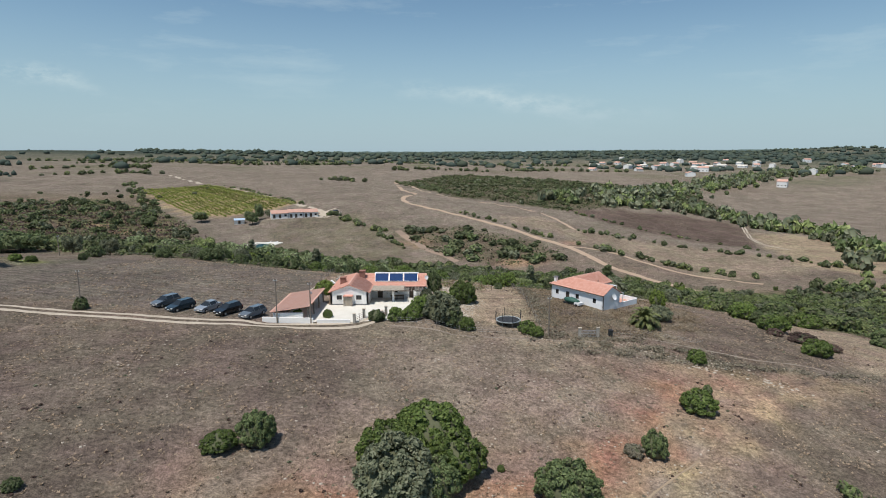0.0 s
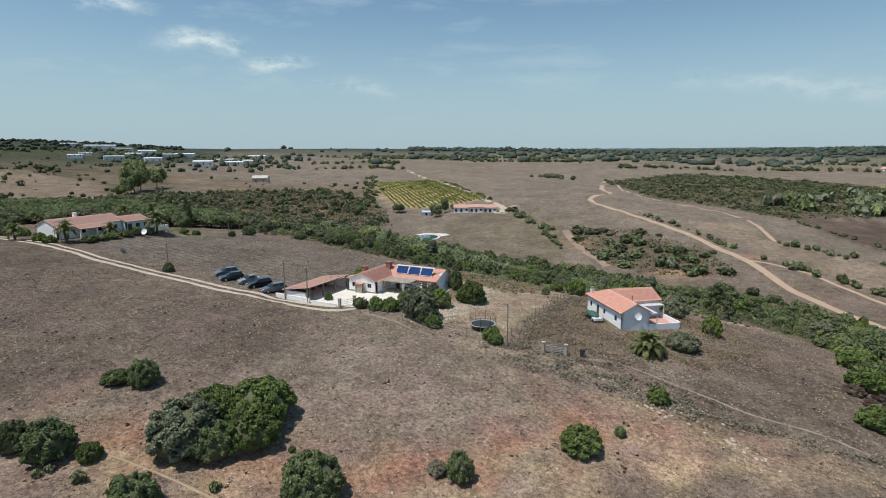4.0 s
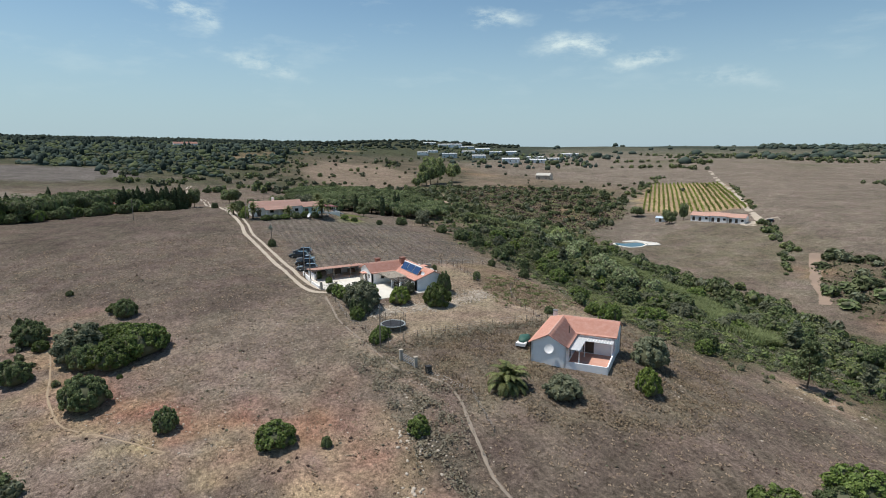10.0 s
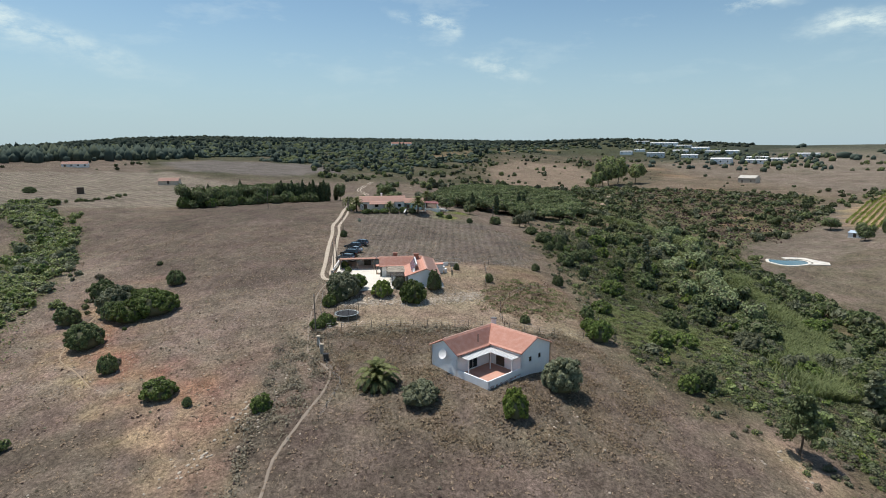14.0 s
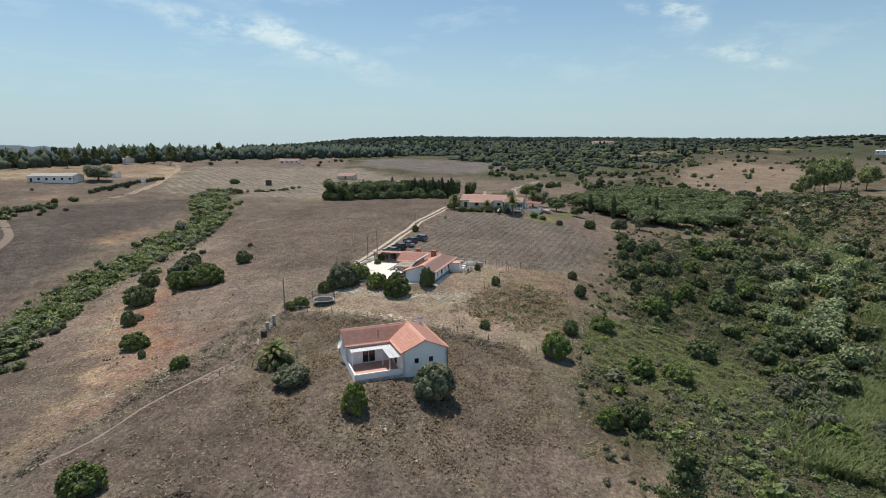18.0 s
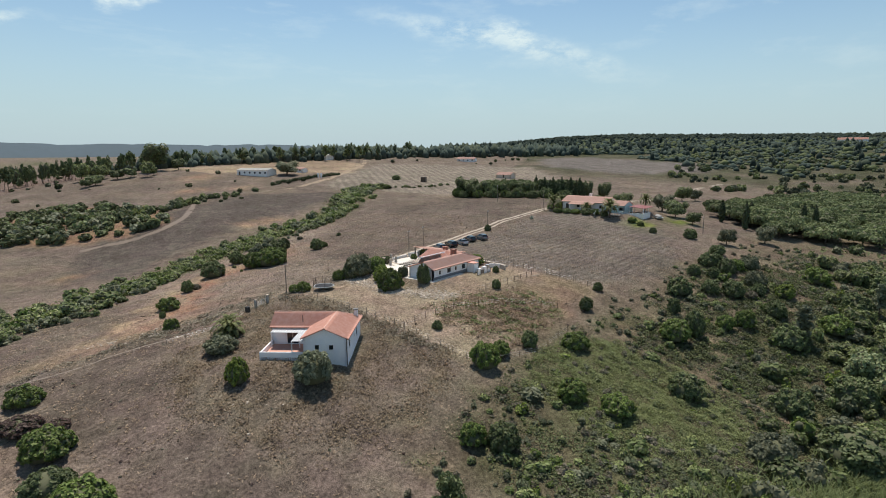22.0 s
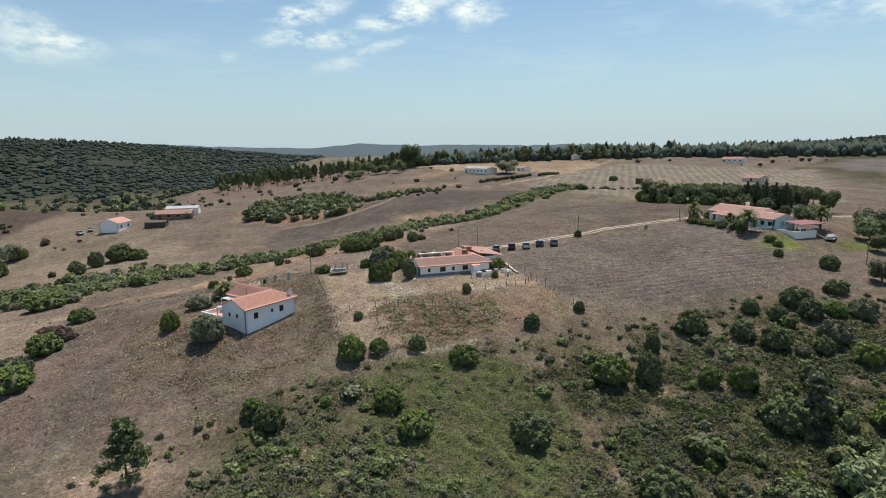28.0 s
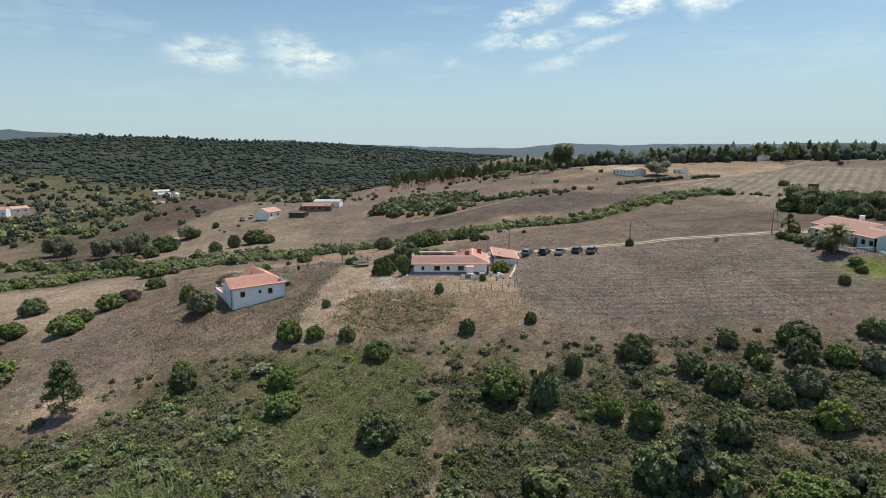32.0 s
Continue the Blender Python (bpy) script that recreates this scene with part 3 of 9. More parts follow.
def clear_of_scars(x, y):
    k = 1.0
    for sx, sy, r in SCARS:
        k = k * np.clip((np.hypot(x - sx, (y - sy) / 0.8) - r) / 8, 0.06, 1)
    return k


def west_wood(x, y):
    b, d = bearing(x, y), np.hypot(x, y - 100)
    near = np.interp(b, [53, 66, 74, 80, 88, 96, 104, 112, 118, 128], [1150, 980, 760, 620, 440, 440, 560, 580, 600, 600])
    k = (b > 53) & (b < 128) & (d > near + 45 * ripple(x, y, 90, 51)) & (d < 1500)
    thin = np.where((d < near + 260) & (b < 100), np.clip(0.42 + 0.8 * ripple(x, y, 55, 57), 0.06, 1), 1.0)
    return k * thin * clear_of_scars(x, y) * np.where(b < 79, np.clip(0.5 + 0.6 * ripple(x, y, 80, 54), 0.1, 1), 1.0)


def wood_south(x, y):
    """How far the places lie in the wood across the southern valley."""
    edge = np.clip((-y - 372 + 22 * ripple(x, y, 70, 52)) / 25, 0, 1)
    rim = np.interp(-y, [300, 570, 819, 1200], [62, 20, -70, -260])
    return edge * np.clip((x - rim) / 20, 0, 1)


STUBBLE = [(-300, 215), (-335, 192), (-420, 195), (-520, 208), (-600, 262), (-560, 310), (-450, 312), (-330, 252)]


def straw_gap(x, y):
    """Dry grassy breaks in the near scrub."""
    return np.exp(-((near_line([(-8, 138), (-10, 146), (-11.5, 152), (-10, 159)], x + 2.2 * ripple(x, y, 6, 97), y) / 1.7) ** 2)) + np.exp(-(((x + 36) / 5) ** 2 + ((y - 150) / 3) ** 2)) + 0.8 * np.exp(-(((x + 24) / 3) ** 2 + ((y - 139) / 3.4) ** 2))


def cover_at(x, y):
    """Base colour of the ground cover, with extra brightness painted in round the farm."""
    wx, wy = x + 2.2 * ripple(x, y, 14, 11) + 0.8 * ripple(x, y, 4, 12), y + 2.2 * ripple(x, y, 14, 13) + 0.8 * ripple(x, y, 4, 14)
    d = np.hypot(x, y - 100)
    c = np.zeros(x.shape + (3,)) + (0.205, 0.168, 0.130)
    c = paint(c, np.clip(ripple(x, y, 55, 21), 0, 1), (0.195, 0.158, 0.120), 0.7)
    c = paint(c, np.clip(ripple(x, y, 30, 22), 0, 1), (0.255, 0.205, 0.145), 0.6)
    # north and east fields
    north = np.clip((wy - 215) / 20, 0, 1)
    c = paint(c, north, (0.228, 0.193, 0.150))
    near_south = np.clip((78 - wy) / 14, 0, 1) * np.clip((wy - 8) / 16, 0, 1) * (np.abs(x) < 75)
    c = paint(c, near_south, (0.290, 0.236, 0.185), 0.75)
    far_band = np.clip(ripple(x * 0.5, y, 160, 24), 0, 1)
    c = paint(c, np.clip((d - 380) / 150, 0, 1) * far_band, (0.20, 0.165, 0.125), 0.8)
    c = paint(c, np.clip((d - 500) / 200, 0, 1) * np.clip(ripple(x, y, 120, 25), 0, 1), (0.13, 0.14, 0.075), 0.8)
    c = paint(c, np.clip((d - 800) / 400, 0, 1) * (y > 300), (0.115, 0.122, 0.085), 0.7)
    c = paint(c, np.clip((d - 1150) / 250, 0, 1) * (y > 300) * np.clip(0.75 + 0.5 * ripple(x * 0.4, y, 260, 27), 0, 1), (0.050, 0.064, 0.048), 0.95)
    # brown heath to the west
    west = np.clip((-wx - 170) / 40, 0, 1) * np.clip((wy - 150) / 40, 0, 1) * np.clip((420 - wy) / 40, 0, 1)
    c = paint(c, west, (0.215, 0.172, 0.122), 0.9)
    c = paint(c, west * np.clip(0.2 + ripple(x, y, 70, 26), 0, 1), (0.120, 0.108, 0.070), 0.9)
    # woods
    wood = np.clip((d - 620) / 150, 0, 1) * np.clip((np.abs(np.arctan2(-x, y) - 1.55) < 0.75) * 1.0, 0, 1)
    c = paint(c, wood, (0.058, 0.070, 0.050), 0.97)
    south = wood_south(x, y)
    burnt_slope = inside([(-95, -225), (-40, -262), (10, -225), (70, -240), (95, -300), (62, -380), (20, -520), (-40, -520), (-110, -330)], wx, wy, 20)
    c = paint(c, np.clip((-y - 180) / 60, 0, 1) * np.clip((x - 60) / 30, 0, 1), (0.120, 0.112, 0.070), 0.9)
    c = paint(c, burnt_slope, (0.215, 0.160, 0.128), 0.9)
    c = paint(c, south, (0.056, 0.068, 0.050), 0.98)
    c = paint(c, np.clip(west_wood(x, y) * 1.6, 0, 1), (0.070, 0.080, 0.050), 0.95)
    slope_wood = np.clip((d - 300) / 60, 0, 1) * (np.abs(np.degrees(np.arctan2(-x, y - 100)) - 88) < 30)
    open_heath = np.clip((81 - np.degrees(np.arctan2(-x, y - 100))) / 4, 0, 1) * np.clip((800 - d) / 80, 0, 1)
    c = paint(c, slope_wood * open_heath * np.clip(0.35 + 1.1 * ripple(x, y, 45, 40), 0, 1), (0.125, 0.108, 0.072), 0.9)
    slope_wood = slope_wood * (1 - 0.85 * open_heath)
    c = paint(c, slope_wood * np.clip(0.85 + 0.5 * ripple(x, y, 90, 39), 0.3, 1), (0.082, 0.088, 0.048), 0.92)
    c = paint(c, inside([(105, 34), (116, 4), (126, -30), (128, -70), (118, -120), (120, -170), (160, -190), (222, -165), (212, -110), (172, -40), (156, 8), (130, 26)], wx, wy, 6), (0.112, 0.088, 0.070), 0.95)
    c = paint(c, inside([(105, 32), (114, 4), (124, -30), (126, -66), (116, -108), (95, -78), (80, -50), (62, -45), (50, -20), (45, 12), (60, 18), (88, 18)], wx, wy, 5), (0.262, 0.215, 0.155), 0.9)
    c = paint(c, inside([(165, 14), (103, 50), (125, 57), (170, 40)], wx, wy, 8), (0.150, 0.140, 0.092), 0.95)
    c = paint(c, inside([(118, 65), (63, 79), (66, 112), (79, 112), (110, 90)], wx, wy, 4), (0.33, 0.265, 0.19), 0.8)
    c = paint(c, inside([(209, -44), (294, -149), (312, -241), (334, -350), (294, -365), (200, -150), (151, -63), (165, -33), (156, 3)], wx, wy, 14), (0.125, 0.118, 0.070), 0.95)
    c = paint(c, inside([(-140, 20), (-60, 18), (-24, 34), (-6, 60), (-10, 76), (-140, 78)], wx, wy, 14), (0.150, 0.122, 0.096), 0.8)
    c = paint(c, inside([(-413, -104), (-476, -77), (-479, -23), (-472, 48), (-394, 58), (-342, 6), (-351, -65)], wx, wy, 8), (0.190, 0.172, 0.150), 0.95)
    c = paint(c, inside(STUBBLE, wx, wy, 10), (0.265, 0.210, 0.152), 0.9)
    c = paint(c, inside(ROWS_FIELD, wx, wy, 3), (0.172, 0.150, 0.122), 0.9)
    c = paint(c, inside(WEST_FIELD, wx, wy, 4), (0.27, 0.235, 0.18))
    c = paint(c, inside(E_YARD, wx, wy, 5), (0.40, 0.315, 0.205), 0.9)
    c = paint(c, inside([(48, 299), (72, 262), (90, 249), (127, 236), (140, 209), (132, 196), (97, 192), (71, 232), (30, 290)], wx, wy, 4), (0.285, 0.232, 0.168), 0.9)
    c = paint(c, inside(PLOUGH, wx, wy, 4), (0.140, 0.106, 0.084))
    c = paint(c, inside(PALE_EAST, wx, wy, 4), (0.34, 0.275, 0.185))
    c = paint(c, inside(VINEYARD, wx, wy, 3), (0.44, 0.335, 0.20))
    c = paint(c, inside(HILL_SCRUB, wx, wy, 8), (0.125, 0.110, 0.070), 0.9)
    c = paint(c, inside(ISLAND, wx, wy, 5), (0.15, 0.125, 0.085), 0.9)
    c = paint(c, inside([(14, -28), (-38, -62), (-68, -72), (-103, -42), (-85, -24), (-53, -16), (-8, -2), (16, 10), (30, 0)], wx, wy, 5), (0.138, 0.118, 0.097), 0.9)
    c = paint(c, inside([(-203, -364), (-247, -376), (-281, -284), (-231, -175), (-175, -128), (-139, -185)], wx, wy, 8), (0.30, 0.23, 0.155), 0.8)
    c = paint(c, inside(BANK, wx, wy, 5), (0.33, 0.215, 0.13), 0.8)
    v = inside(VALLEY, wx, wy, 9)
    c = paint(c, inside([(35, 30), (75, 40), (62, 75), (58, 130), (45, 132), (50, 104), (40, 86), (38, 60)], wx, wy, 6), (0.152, 0.124, 0.097), 0.85)
    c = paint(c, inside([(-80, 226), (-20, 222), (-8, 250), (-26, 290), (-60, 296), (-84, 280)], wx, wy, 5) * np.clip(0.7 + 0.6 * ripple(x, y, 12, 36), 0, 1), (0.180, 0.158, 0.105), 0.85)
    c = paint(c, v, (0.128, 0.122, 0.066), 0.95)
    c = paint(c, v * np.clip((-x - 80) / 30, 0, 1) * np.clip(0.3 + 1.2 * ripple(x, y, 40, 37), 0, 1), (0.150, 0.115, 0.085), 0.95)
    c = paint(c, v * np.clip((168 - y) / 12, 0, 1) * np.clip((x + 90) / 30, 0, 1) * np.clip(0.7 + 0.5 * ripple(x, y, 14, 34), 0, 1), (0.140, 0.124, 0.080), 0.9)
    c = paint(c, v * np.clip(ripple(x, y, 17, 31) - 0.05, 0, 1), (0.125, 0.125, 0.060), 0.9)
    c = paint(c, v * np.clip(ripple(x, y, 21, 32) - 0.25, 0, 1) * 1.4, (0.235, 0.188, 0.120), 0.9)
    # low green bramble below the paddock
    c = paint(c, np.exp(-(((x - 8) / 16) ** 2 + ((y - 149) / 17) ** 2)) * 1.5, (0.130, 0.124, 0.068), 0.85)
    c = paint(c, np.clip(straw_gap(x, y), 0, 1) * np.clip(0.7 + 0.5 * ripple(x, y, 3, 98), 0, 1), (0.275, 0.222, 0.150), 0.85)
    c = paint(c, np.exp(-((near_line(CREEK, wx, wy) / 6.0) ** 2)), (0.13, 0.12, 0.07))
    c = paint(c, inside([(-94, 139), (-140, 157), (-152, 175), (-122, 178), (-65, 163), (-38, 150), (-26, 138), (-46, 136)], wx, wy, 6), (0.205, 0.168, 0.115), 0.85)
    c = paint(c, inside(BURNT, x + 0.25 * (wx - x), y + 0.25 * (wy - y), 0.8), (0.176, 0.146, 0.110), 0.95)
    c = paint(c, inside(BURNT, wx, wy, 3) * np.clip(0.1 + 1.1 * ripple(x, y, 9, 96), 0, 1), (0.225, 0.188, 0.125), 0.8)
    c = paint(c, inside(PADDOCK, x + 0.25 * (wx - x), y + 0.4 * (wy - y), 1.0), (0.335, 0.270, 0.190), 1.0)
    c = paint(c, inside([(-24, 103), (-2, 103), (4, 112), (-6, 114), (-24, 114)], wx, wy, 2.5), (0.345, 0.275, 0.190), 1.0)
    c = paint(c, inside([(-24, 115), (-2, 115), (4, 128), (-24, 128)], wx, wy, 4), (0.265, 0.195, 0.125), 0.8)
    c = paint(c, inside([(-14, 76.5), (30, 77.5), (30, 84), (-4, 81)], wx, wy, 2), (0.270, 0.225, 0.165), 0.6)
    red = np.exp(-((near_line(RED_LINE, wx, wy) / 2.6) ** 2)) * np.clip(0.9 + 0.6 * ripple(x, y, 6, 33), 0, 1)
    c = paint(c, np.exp(-((near_line(RED_LINE, wx, wy + 1) / 9.0) ** 2)) * np.clip(0.6 + 0.7 * ripple(x, y, 8, 35), 0, 1), (0.30, 0.19, 0.13), 0.6)
    c = paint(c, red, (0.34, 0.195, 0.12), 0.8)
    straw = np.exp(-((near_line(STRAW_LINE, wx, wy) / 3.0) ** 2)) * np.clip(0.6 + 0.7 * ripple(x, y, 7, 34), 0, 1)
    c = paint(c, straw, (0.44, 0.335, 0.205), 0.85)
    c = paint(c, np.exp(-(((x - 46) / 6) ** 2 + ((y - 141) / 4) ** 2)), (0.42, 0.32, 0.215), 0.9)
    c = paint(c, np.clip((75.4 - y) / 0.8, 0, 1) * np.clip((y - 68) / 6, 0, 1) * np.clip((x - 16) / 10, 0, 1) * np.clip((66 - x) / 8, 0, 1) * np.clip(0.6 + 0.6 * ripple(x, y, 9, 38), 0, 1), (0.33, 0.245, 0.165), 0.75)
    c = paint(c, np.exp(-(((y - 77.2) / 1.5) ** 2)) * np.clip((x - 18) / 8, 0, 1) * np.clip((68 - x) / 6, 0, 1), (0.165, 0.145, 0.115), 0.7)
    # bare banks and scars
    for sx, sy, r, s in ((-153, 268, 9, 1), (-305, 277, 9, 0.9), (-301, 337, 11, 0.8), (-174, 285, 7, 0.8), (-415, 375, 14, 0.8), (-488, 385, 14, 0.8), (-655, 170, 16, 0.9), (-700, 192, 20, 1), (-738, 225, 18, 0.9), (-775, 285, 20, 0.9), (-800, 360, 22, 0.7), (-749, -70, 24, 0.7), (-600, -60, 7, 0.8), (-33, -11, 5, 0.8), (-45, -13, 6, 0.9), (-65, -112, 9, 0.9), (-84, -97, 8, 0.6), (-270, 250, 10, 1), (-12, 250, 6, 0.9), (27, -4, 4, 1), (-90, -150, 12, 0.8), (30, 214, 8, 0.9), (56, 238, 6, 0.7), (-88, 108, 7, 0)):
        k = np.exp(-(((wx - sx) / r) ** 2 + ((wy - sy) / (r * 0.7)) ** 2))
        c = paint(c, k * s, (0.42, 0.285, 0.175), 0.9)
    for px, py in ((-105, 119.5), (-88, 113.5)):
        c = paint(c, np.exp(-(((wx - px) / 6) ** 2 + ((wy - py) / 3.6) ** 2)) * 1.2, (0.18, 0.23, 0.055), 0.85)
    # whole cover lightened within 125 m of the farm, brightness put into colour
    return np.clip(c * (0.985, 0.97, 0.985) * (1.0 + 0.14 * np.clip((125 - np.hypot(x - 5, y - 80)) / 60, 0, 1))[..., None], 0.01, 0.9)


nx, ny = gx.shape[1], gx.shape[0]
gi = np.arange(ny - 1)[:, None] * nx + np.arange(nx - 1)[None]
ground_mesh = mesh_from("ground", np.stack([gx, gy, gz], -1).reshape(-1, 3), np.stack([gi, gi + 1, gi + nx + 1, gi + nx], -1).reshape(-1, 4), [EARTH], smooth=True)
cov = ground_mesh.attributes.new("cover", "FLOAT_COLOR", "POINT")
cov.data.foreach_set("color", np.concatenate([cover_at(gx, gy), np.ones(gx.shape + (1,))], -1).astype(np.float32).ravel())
fur = ground_mesh.attributes.new("furrow", "FLOAT", "POINT")
phase = inside(ROWS_FIELD, gx, gy, 2) * (gx * 0.12 + gy) * 3.4 * (inside(ROWS_FIELD, gx, gy, 2) > 0.5)
west_in = inside(WEST_FIELD, gx, gy, 2) > 0.5
phase = np.where(west_in, (gx * 0.80 - gy * 0.6) * 1.3, phase)
fur.data.foreach_set("value", phase.astype(np.float32).ravel())
tagged(new("ground", ground_mesh), "dry brown grassland with bare reddish earth and scrub-filled valley", "ground", kind="structure")

# ---- tracks ----
DRIVE = [(-10.4, 86.0), (-10.8, 82.8), (-13.0, 80.4), (-17.5, 79.5), (-25, 79.3), (-36, 78.8), (-48, 78.4), (-58, 78.2), (-68, 77.6), (-80, 78.6), (-92, 79.0), (-112, 79.6), (-140, 80.6), (-184, 80), (-228, 82), (-266, 76), (-330, 84)]
ribbon("driveway", DRIVE, [(-1.35, -0.45), (0.45, 1.35)], TRACK, 0.10, seed=1, label="pale two-rut dirt track past the white farmhouse", category="track")
ribbon("field_path", [(-8, 80.2), (0, 79.2), (8, 79.2), (16, 79.8), (23, 80.6), (26.5, 82.6), (29.5, 84.3), (33.5, 84.1), (38, 82.6), (42, 81.4), (47, 80), (54, 79.6), (60, 77)], [(-0.2, 0.2)], FOOTPATH, 0.05, seed=2, label="narrow trodden footpath through dry grass", category="path")
ribbon("animal_path", [(-12, 38), (-5, 38.8), (0.8, 39.3), (5, 39.4), (9.5, 40.3), (14.6, 42), (19.5, 46.6), (26, 52)], [(-0.13, 0.13)], STRAW_PATH, 0.05, seed=12, label="thin pale animal path through dry grass", category="path")
ribbon("valley_road", [(-40, 470), (-33, 420), (-27, 385), (-18, 362), (-24, 342), (-20, 323), (5, 299), (32, 268), (44, 247), (54, 229), (63, 208), (74, 191), (86, 175), (105, 168)], [(-1.5, 1.5)], ORANGE_TRACK, 0.10, 3, seed=3, label="orange dirt road winding across dry fields", category="road")
ribbon("spur_road", [(-30, 452), (-5, 368), (50, 322), (64, 266)], [(-0.9, 0.9)], ORANGE_TRACK, 0.08, 4, seed=4, label="faint orange farm track along scrub", category="track")
ribbon("bank_road", [(52, 233), (70, 225), (80, 212), (90, 199), (110, 186)], [(-0.8, 0.8)], ORANGE_TRACK, 0.08, 3, seed=5, label="short orange track beside a scrubby bank", category="track")
ribbon("gully_path", [(-22, 268), (-16, 257), (-8, 243), (0, 232), (6, 222)], [(-1.7, 1.7)], GULLY, 0.08, 3, seed=6, label="bare eroded orange gully path", category="path")
ribbon("heath_track", [(-194, 217), (-212, 220), (-240, 234), (-275, 250), (-320, 268), (-390, 292)], [(-1.8, 1.8)], GULLY, 0.08, 3, seed=15, label="bare orange earth track climbing the heath", category="track")
ribbon("vineyard_road", [(-264, 541), (-205, 470), (-172, 430), (-120, 368), (-80, 318), (-66, 304), (-62, 296)], [(-1.6, 1.6)], TRACK, 0.1, 4, seed=7, label="pale gravel road beside the vineyard", category="road")
ribbon("hilltop_road", [(-92, -72), (-104, -74), (-141, -93), (-180, -120), (-222, -150), (-262, -190)], [(-1.5, -0.3), (0.3, 1.5)], STRAW_PATH, 0.1, 4, seed=8, label="pale dirt road climbing to a hilltop house", category="road")
ribbon("mound_track", [(-42, -66), (-33, -52), (-22, -36), (-9, -26), (1, -25), (8, -27), (16, -28)], [(-1.3, 1.3)], DARK_TRACK, 0.06, 2, seed=14, label="brown earth track round a bushy mound", category="track")
ribbon("creek_track", [(108, 14), (113, 10), (118, 4), (123, -8), (126, -18), (121, -30), (114, -44)], [(-0.9, 0.9)], TRACK, 0.08, 2, seed=16, label="short pale track crossing the lower creek", category="track")
ribbon("east_track", [(178, 330), (160, 290), (150, 262), (152, 240)], [(-1.0, -0.3), (0.3, 1.0)], TRACK, 0.1, 4, seed=9, label="pale two-rut track between brown fields", category="track")


# ---- roofs, walls and openings ----
def corrugated(x0, x1, y0, y1, z0, z1, pitch=0.30, depth=0.085, thick=0.10, course=0.42):
    """A tiled slope: ridges run up y from (y0, z0) to (y1, z1), side by side along x."""
    n = max(4, int((x1 - x0) / pitch * 2))
    rows = max(2, int(math.hypot(y1 - y0, z1 - z0) / course))
    xs = np.linspace(x0, x1, n + 1)
    crest = depth * (np.arange(n + 1) % 2)
    verts, faces = [], []
    for r in range(rows):
        for e in (0, 1):
            t = (r + e) / rows
            lip = 0.022 * (1 - e)
            verts.append(np.stack([xs, np.full(n + 1, y0 + (y1 - y0) * t), z0 + (z1 - z0) * t + crest + lip], -1))
    m = n + 1
    i = np.arange(n)
    for r in range(2 * rows - 1):
        faces.append(np.stack([i + r * m, i + 1 + r * m, i + 1 + (r + 1) * m, i + (r + 1) * m], -1))
    top = len(verts) * m
    flat = [(x0, y0, z0 - thick), (x1, y0, z0 - thick), (x1, y1, z1 - thick), (x0, y1, z1 - thick)]
    verts.append(np.array(flat))
    faces.append(np.array([[top, top + 3, top + 2, top + 1], [top, top + 1, n, 0], [top + 3, (2 * rows - 1) * m, (2 * rows - 1) * m + n, top + 2], [top, 0, (2 * rows - 1) * m, top + 3], [top + 1, top + 2, (2 * rows - 1) * m + n, n]]))
    return np.vstack(verts), np.vstack(faces)


def slope(name, span, run, mat, parent, m=None, label="", **kw):
    """A roof slope over x in span, from run (y, z) of the eave to the ridge; m turns it into the house's axes."""
    (x0, x1), (y0, z0, y1, z1) = span, run
    v, f = corrugated(x0, x1, y0, y1, z0, z1, **kw)
    if m is not None:
        v = np.array([m @ Vector(p) for p in v])
    ob = new(name, mesh_from(name, v, f, [mat]))
    ob.parent = parent
    if label:
        ob["label"] = label
    return ob


def trim(ob, at, away):
    """Cut a mesh off along an upright plane through a place, on the side that away points to."""
    bm = bmesh.new()
    bm.from_mesh(ob.data)
    bmesh.ops.bisect_plane(bm, geom=bm.verts[:] + bm.edges[:] + bm.faces[:], plane_co=(*at, 0), plane_no=(*away, 0), clear_outer=True)
    bm.to_mesh(ob.data)
    bm.free()


def wall(name, a, b, z0, z1, mat, parent, holes=(), thick=0.3, label=""):
    """A wall from a to b (x, y) with holes (from, to, sill, head) cut through it; it thickens to the left of a to b."""
    a, b = Vector((*a, 0)), Vector((*b, 0))
    d = (b - a).normalized()
    left = Vector((-d.y, d.x, 0))
    m = Matrix((( d.x, left.x, 0, a.x), (d.y, left.y, 0, a.y), (0, 0, 1, 0), (0, 0, 0, 1)))
    xs = sorted({0.0, (b - a).length, *[h[0] for h in holes], *[h[1] for h in holes]})
    zs = sorted({z0, z1, *[h[2] for h in holes], *[h[3] for h in holes]})
    bm = bmesh.new()
    for x0, x1 in zip(xs[:-1], xs[1:]):
        for lo, hi in zip(zs[:-1], zs[1:]):
            if not any(h[0] <= x0 and x1 <= h[1] and h[2] <= lo and hi <= h[3] for h in holes):
                block(bm, x0, x1, 0, thick, lo, hi, m)
    bmesh.ops.remove_doubles(bm, verts=bm.verts, dist=0.0005)
    ob = part(name, bm, mat, parent, label)
    return ob, m


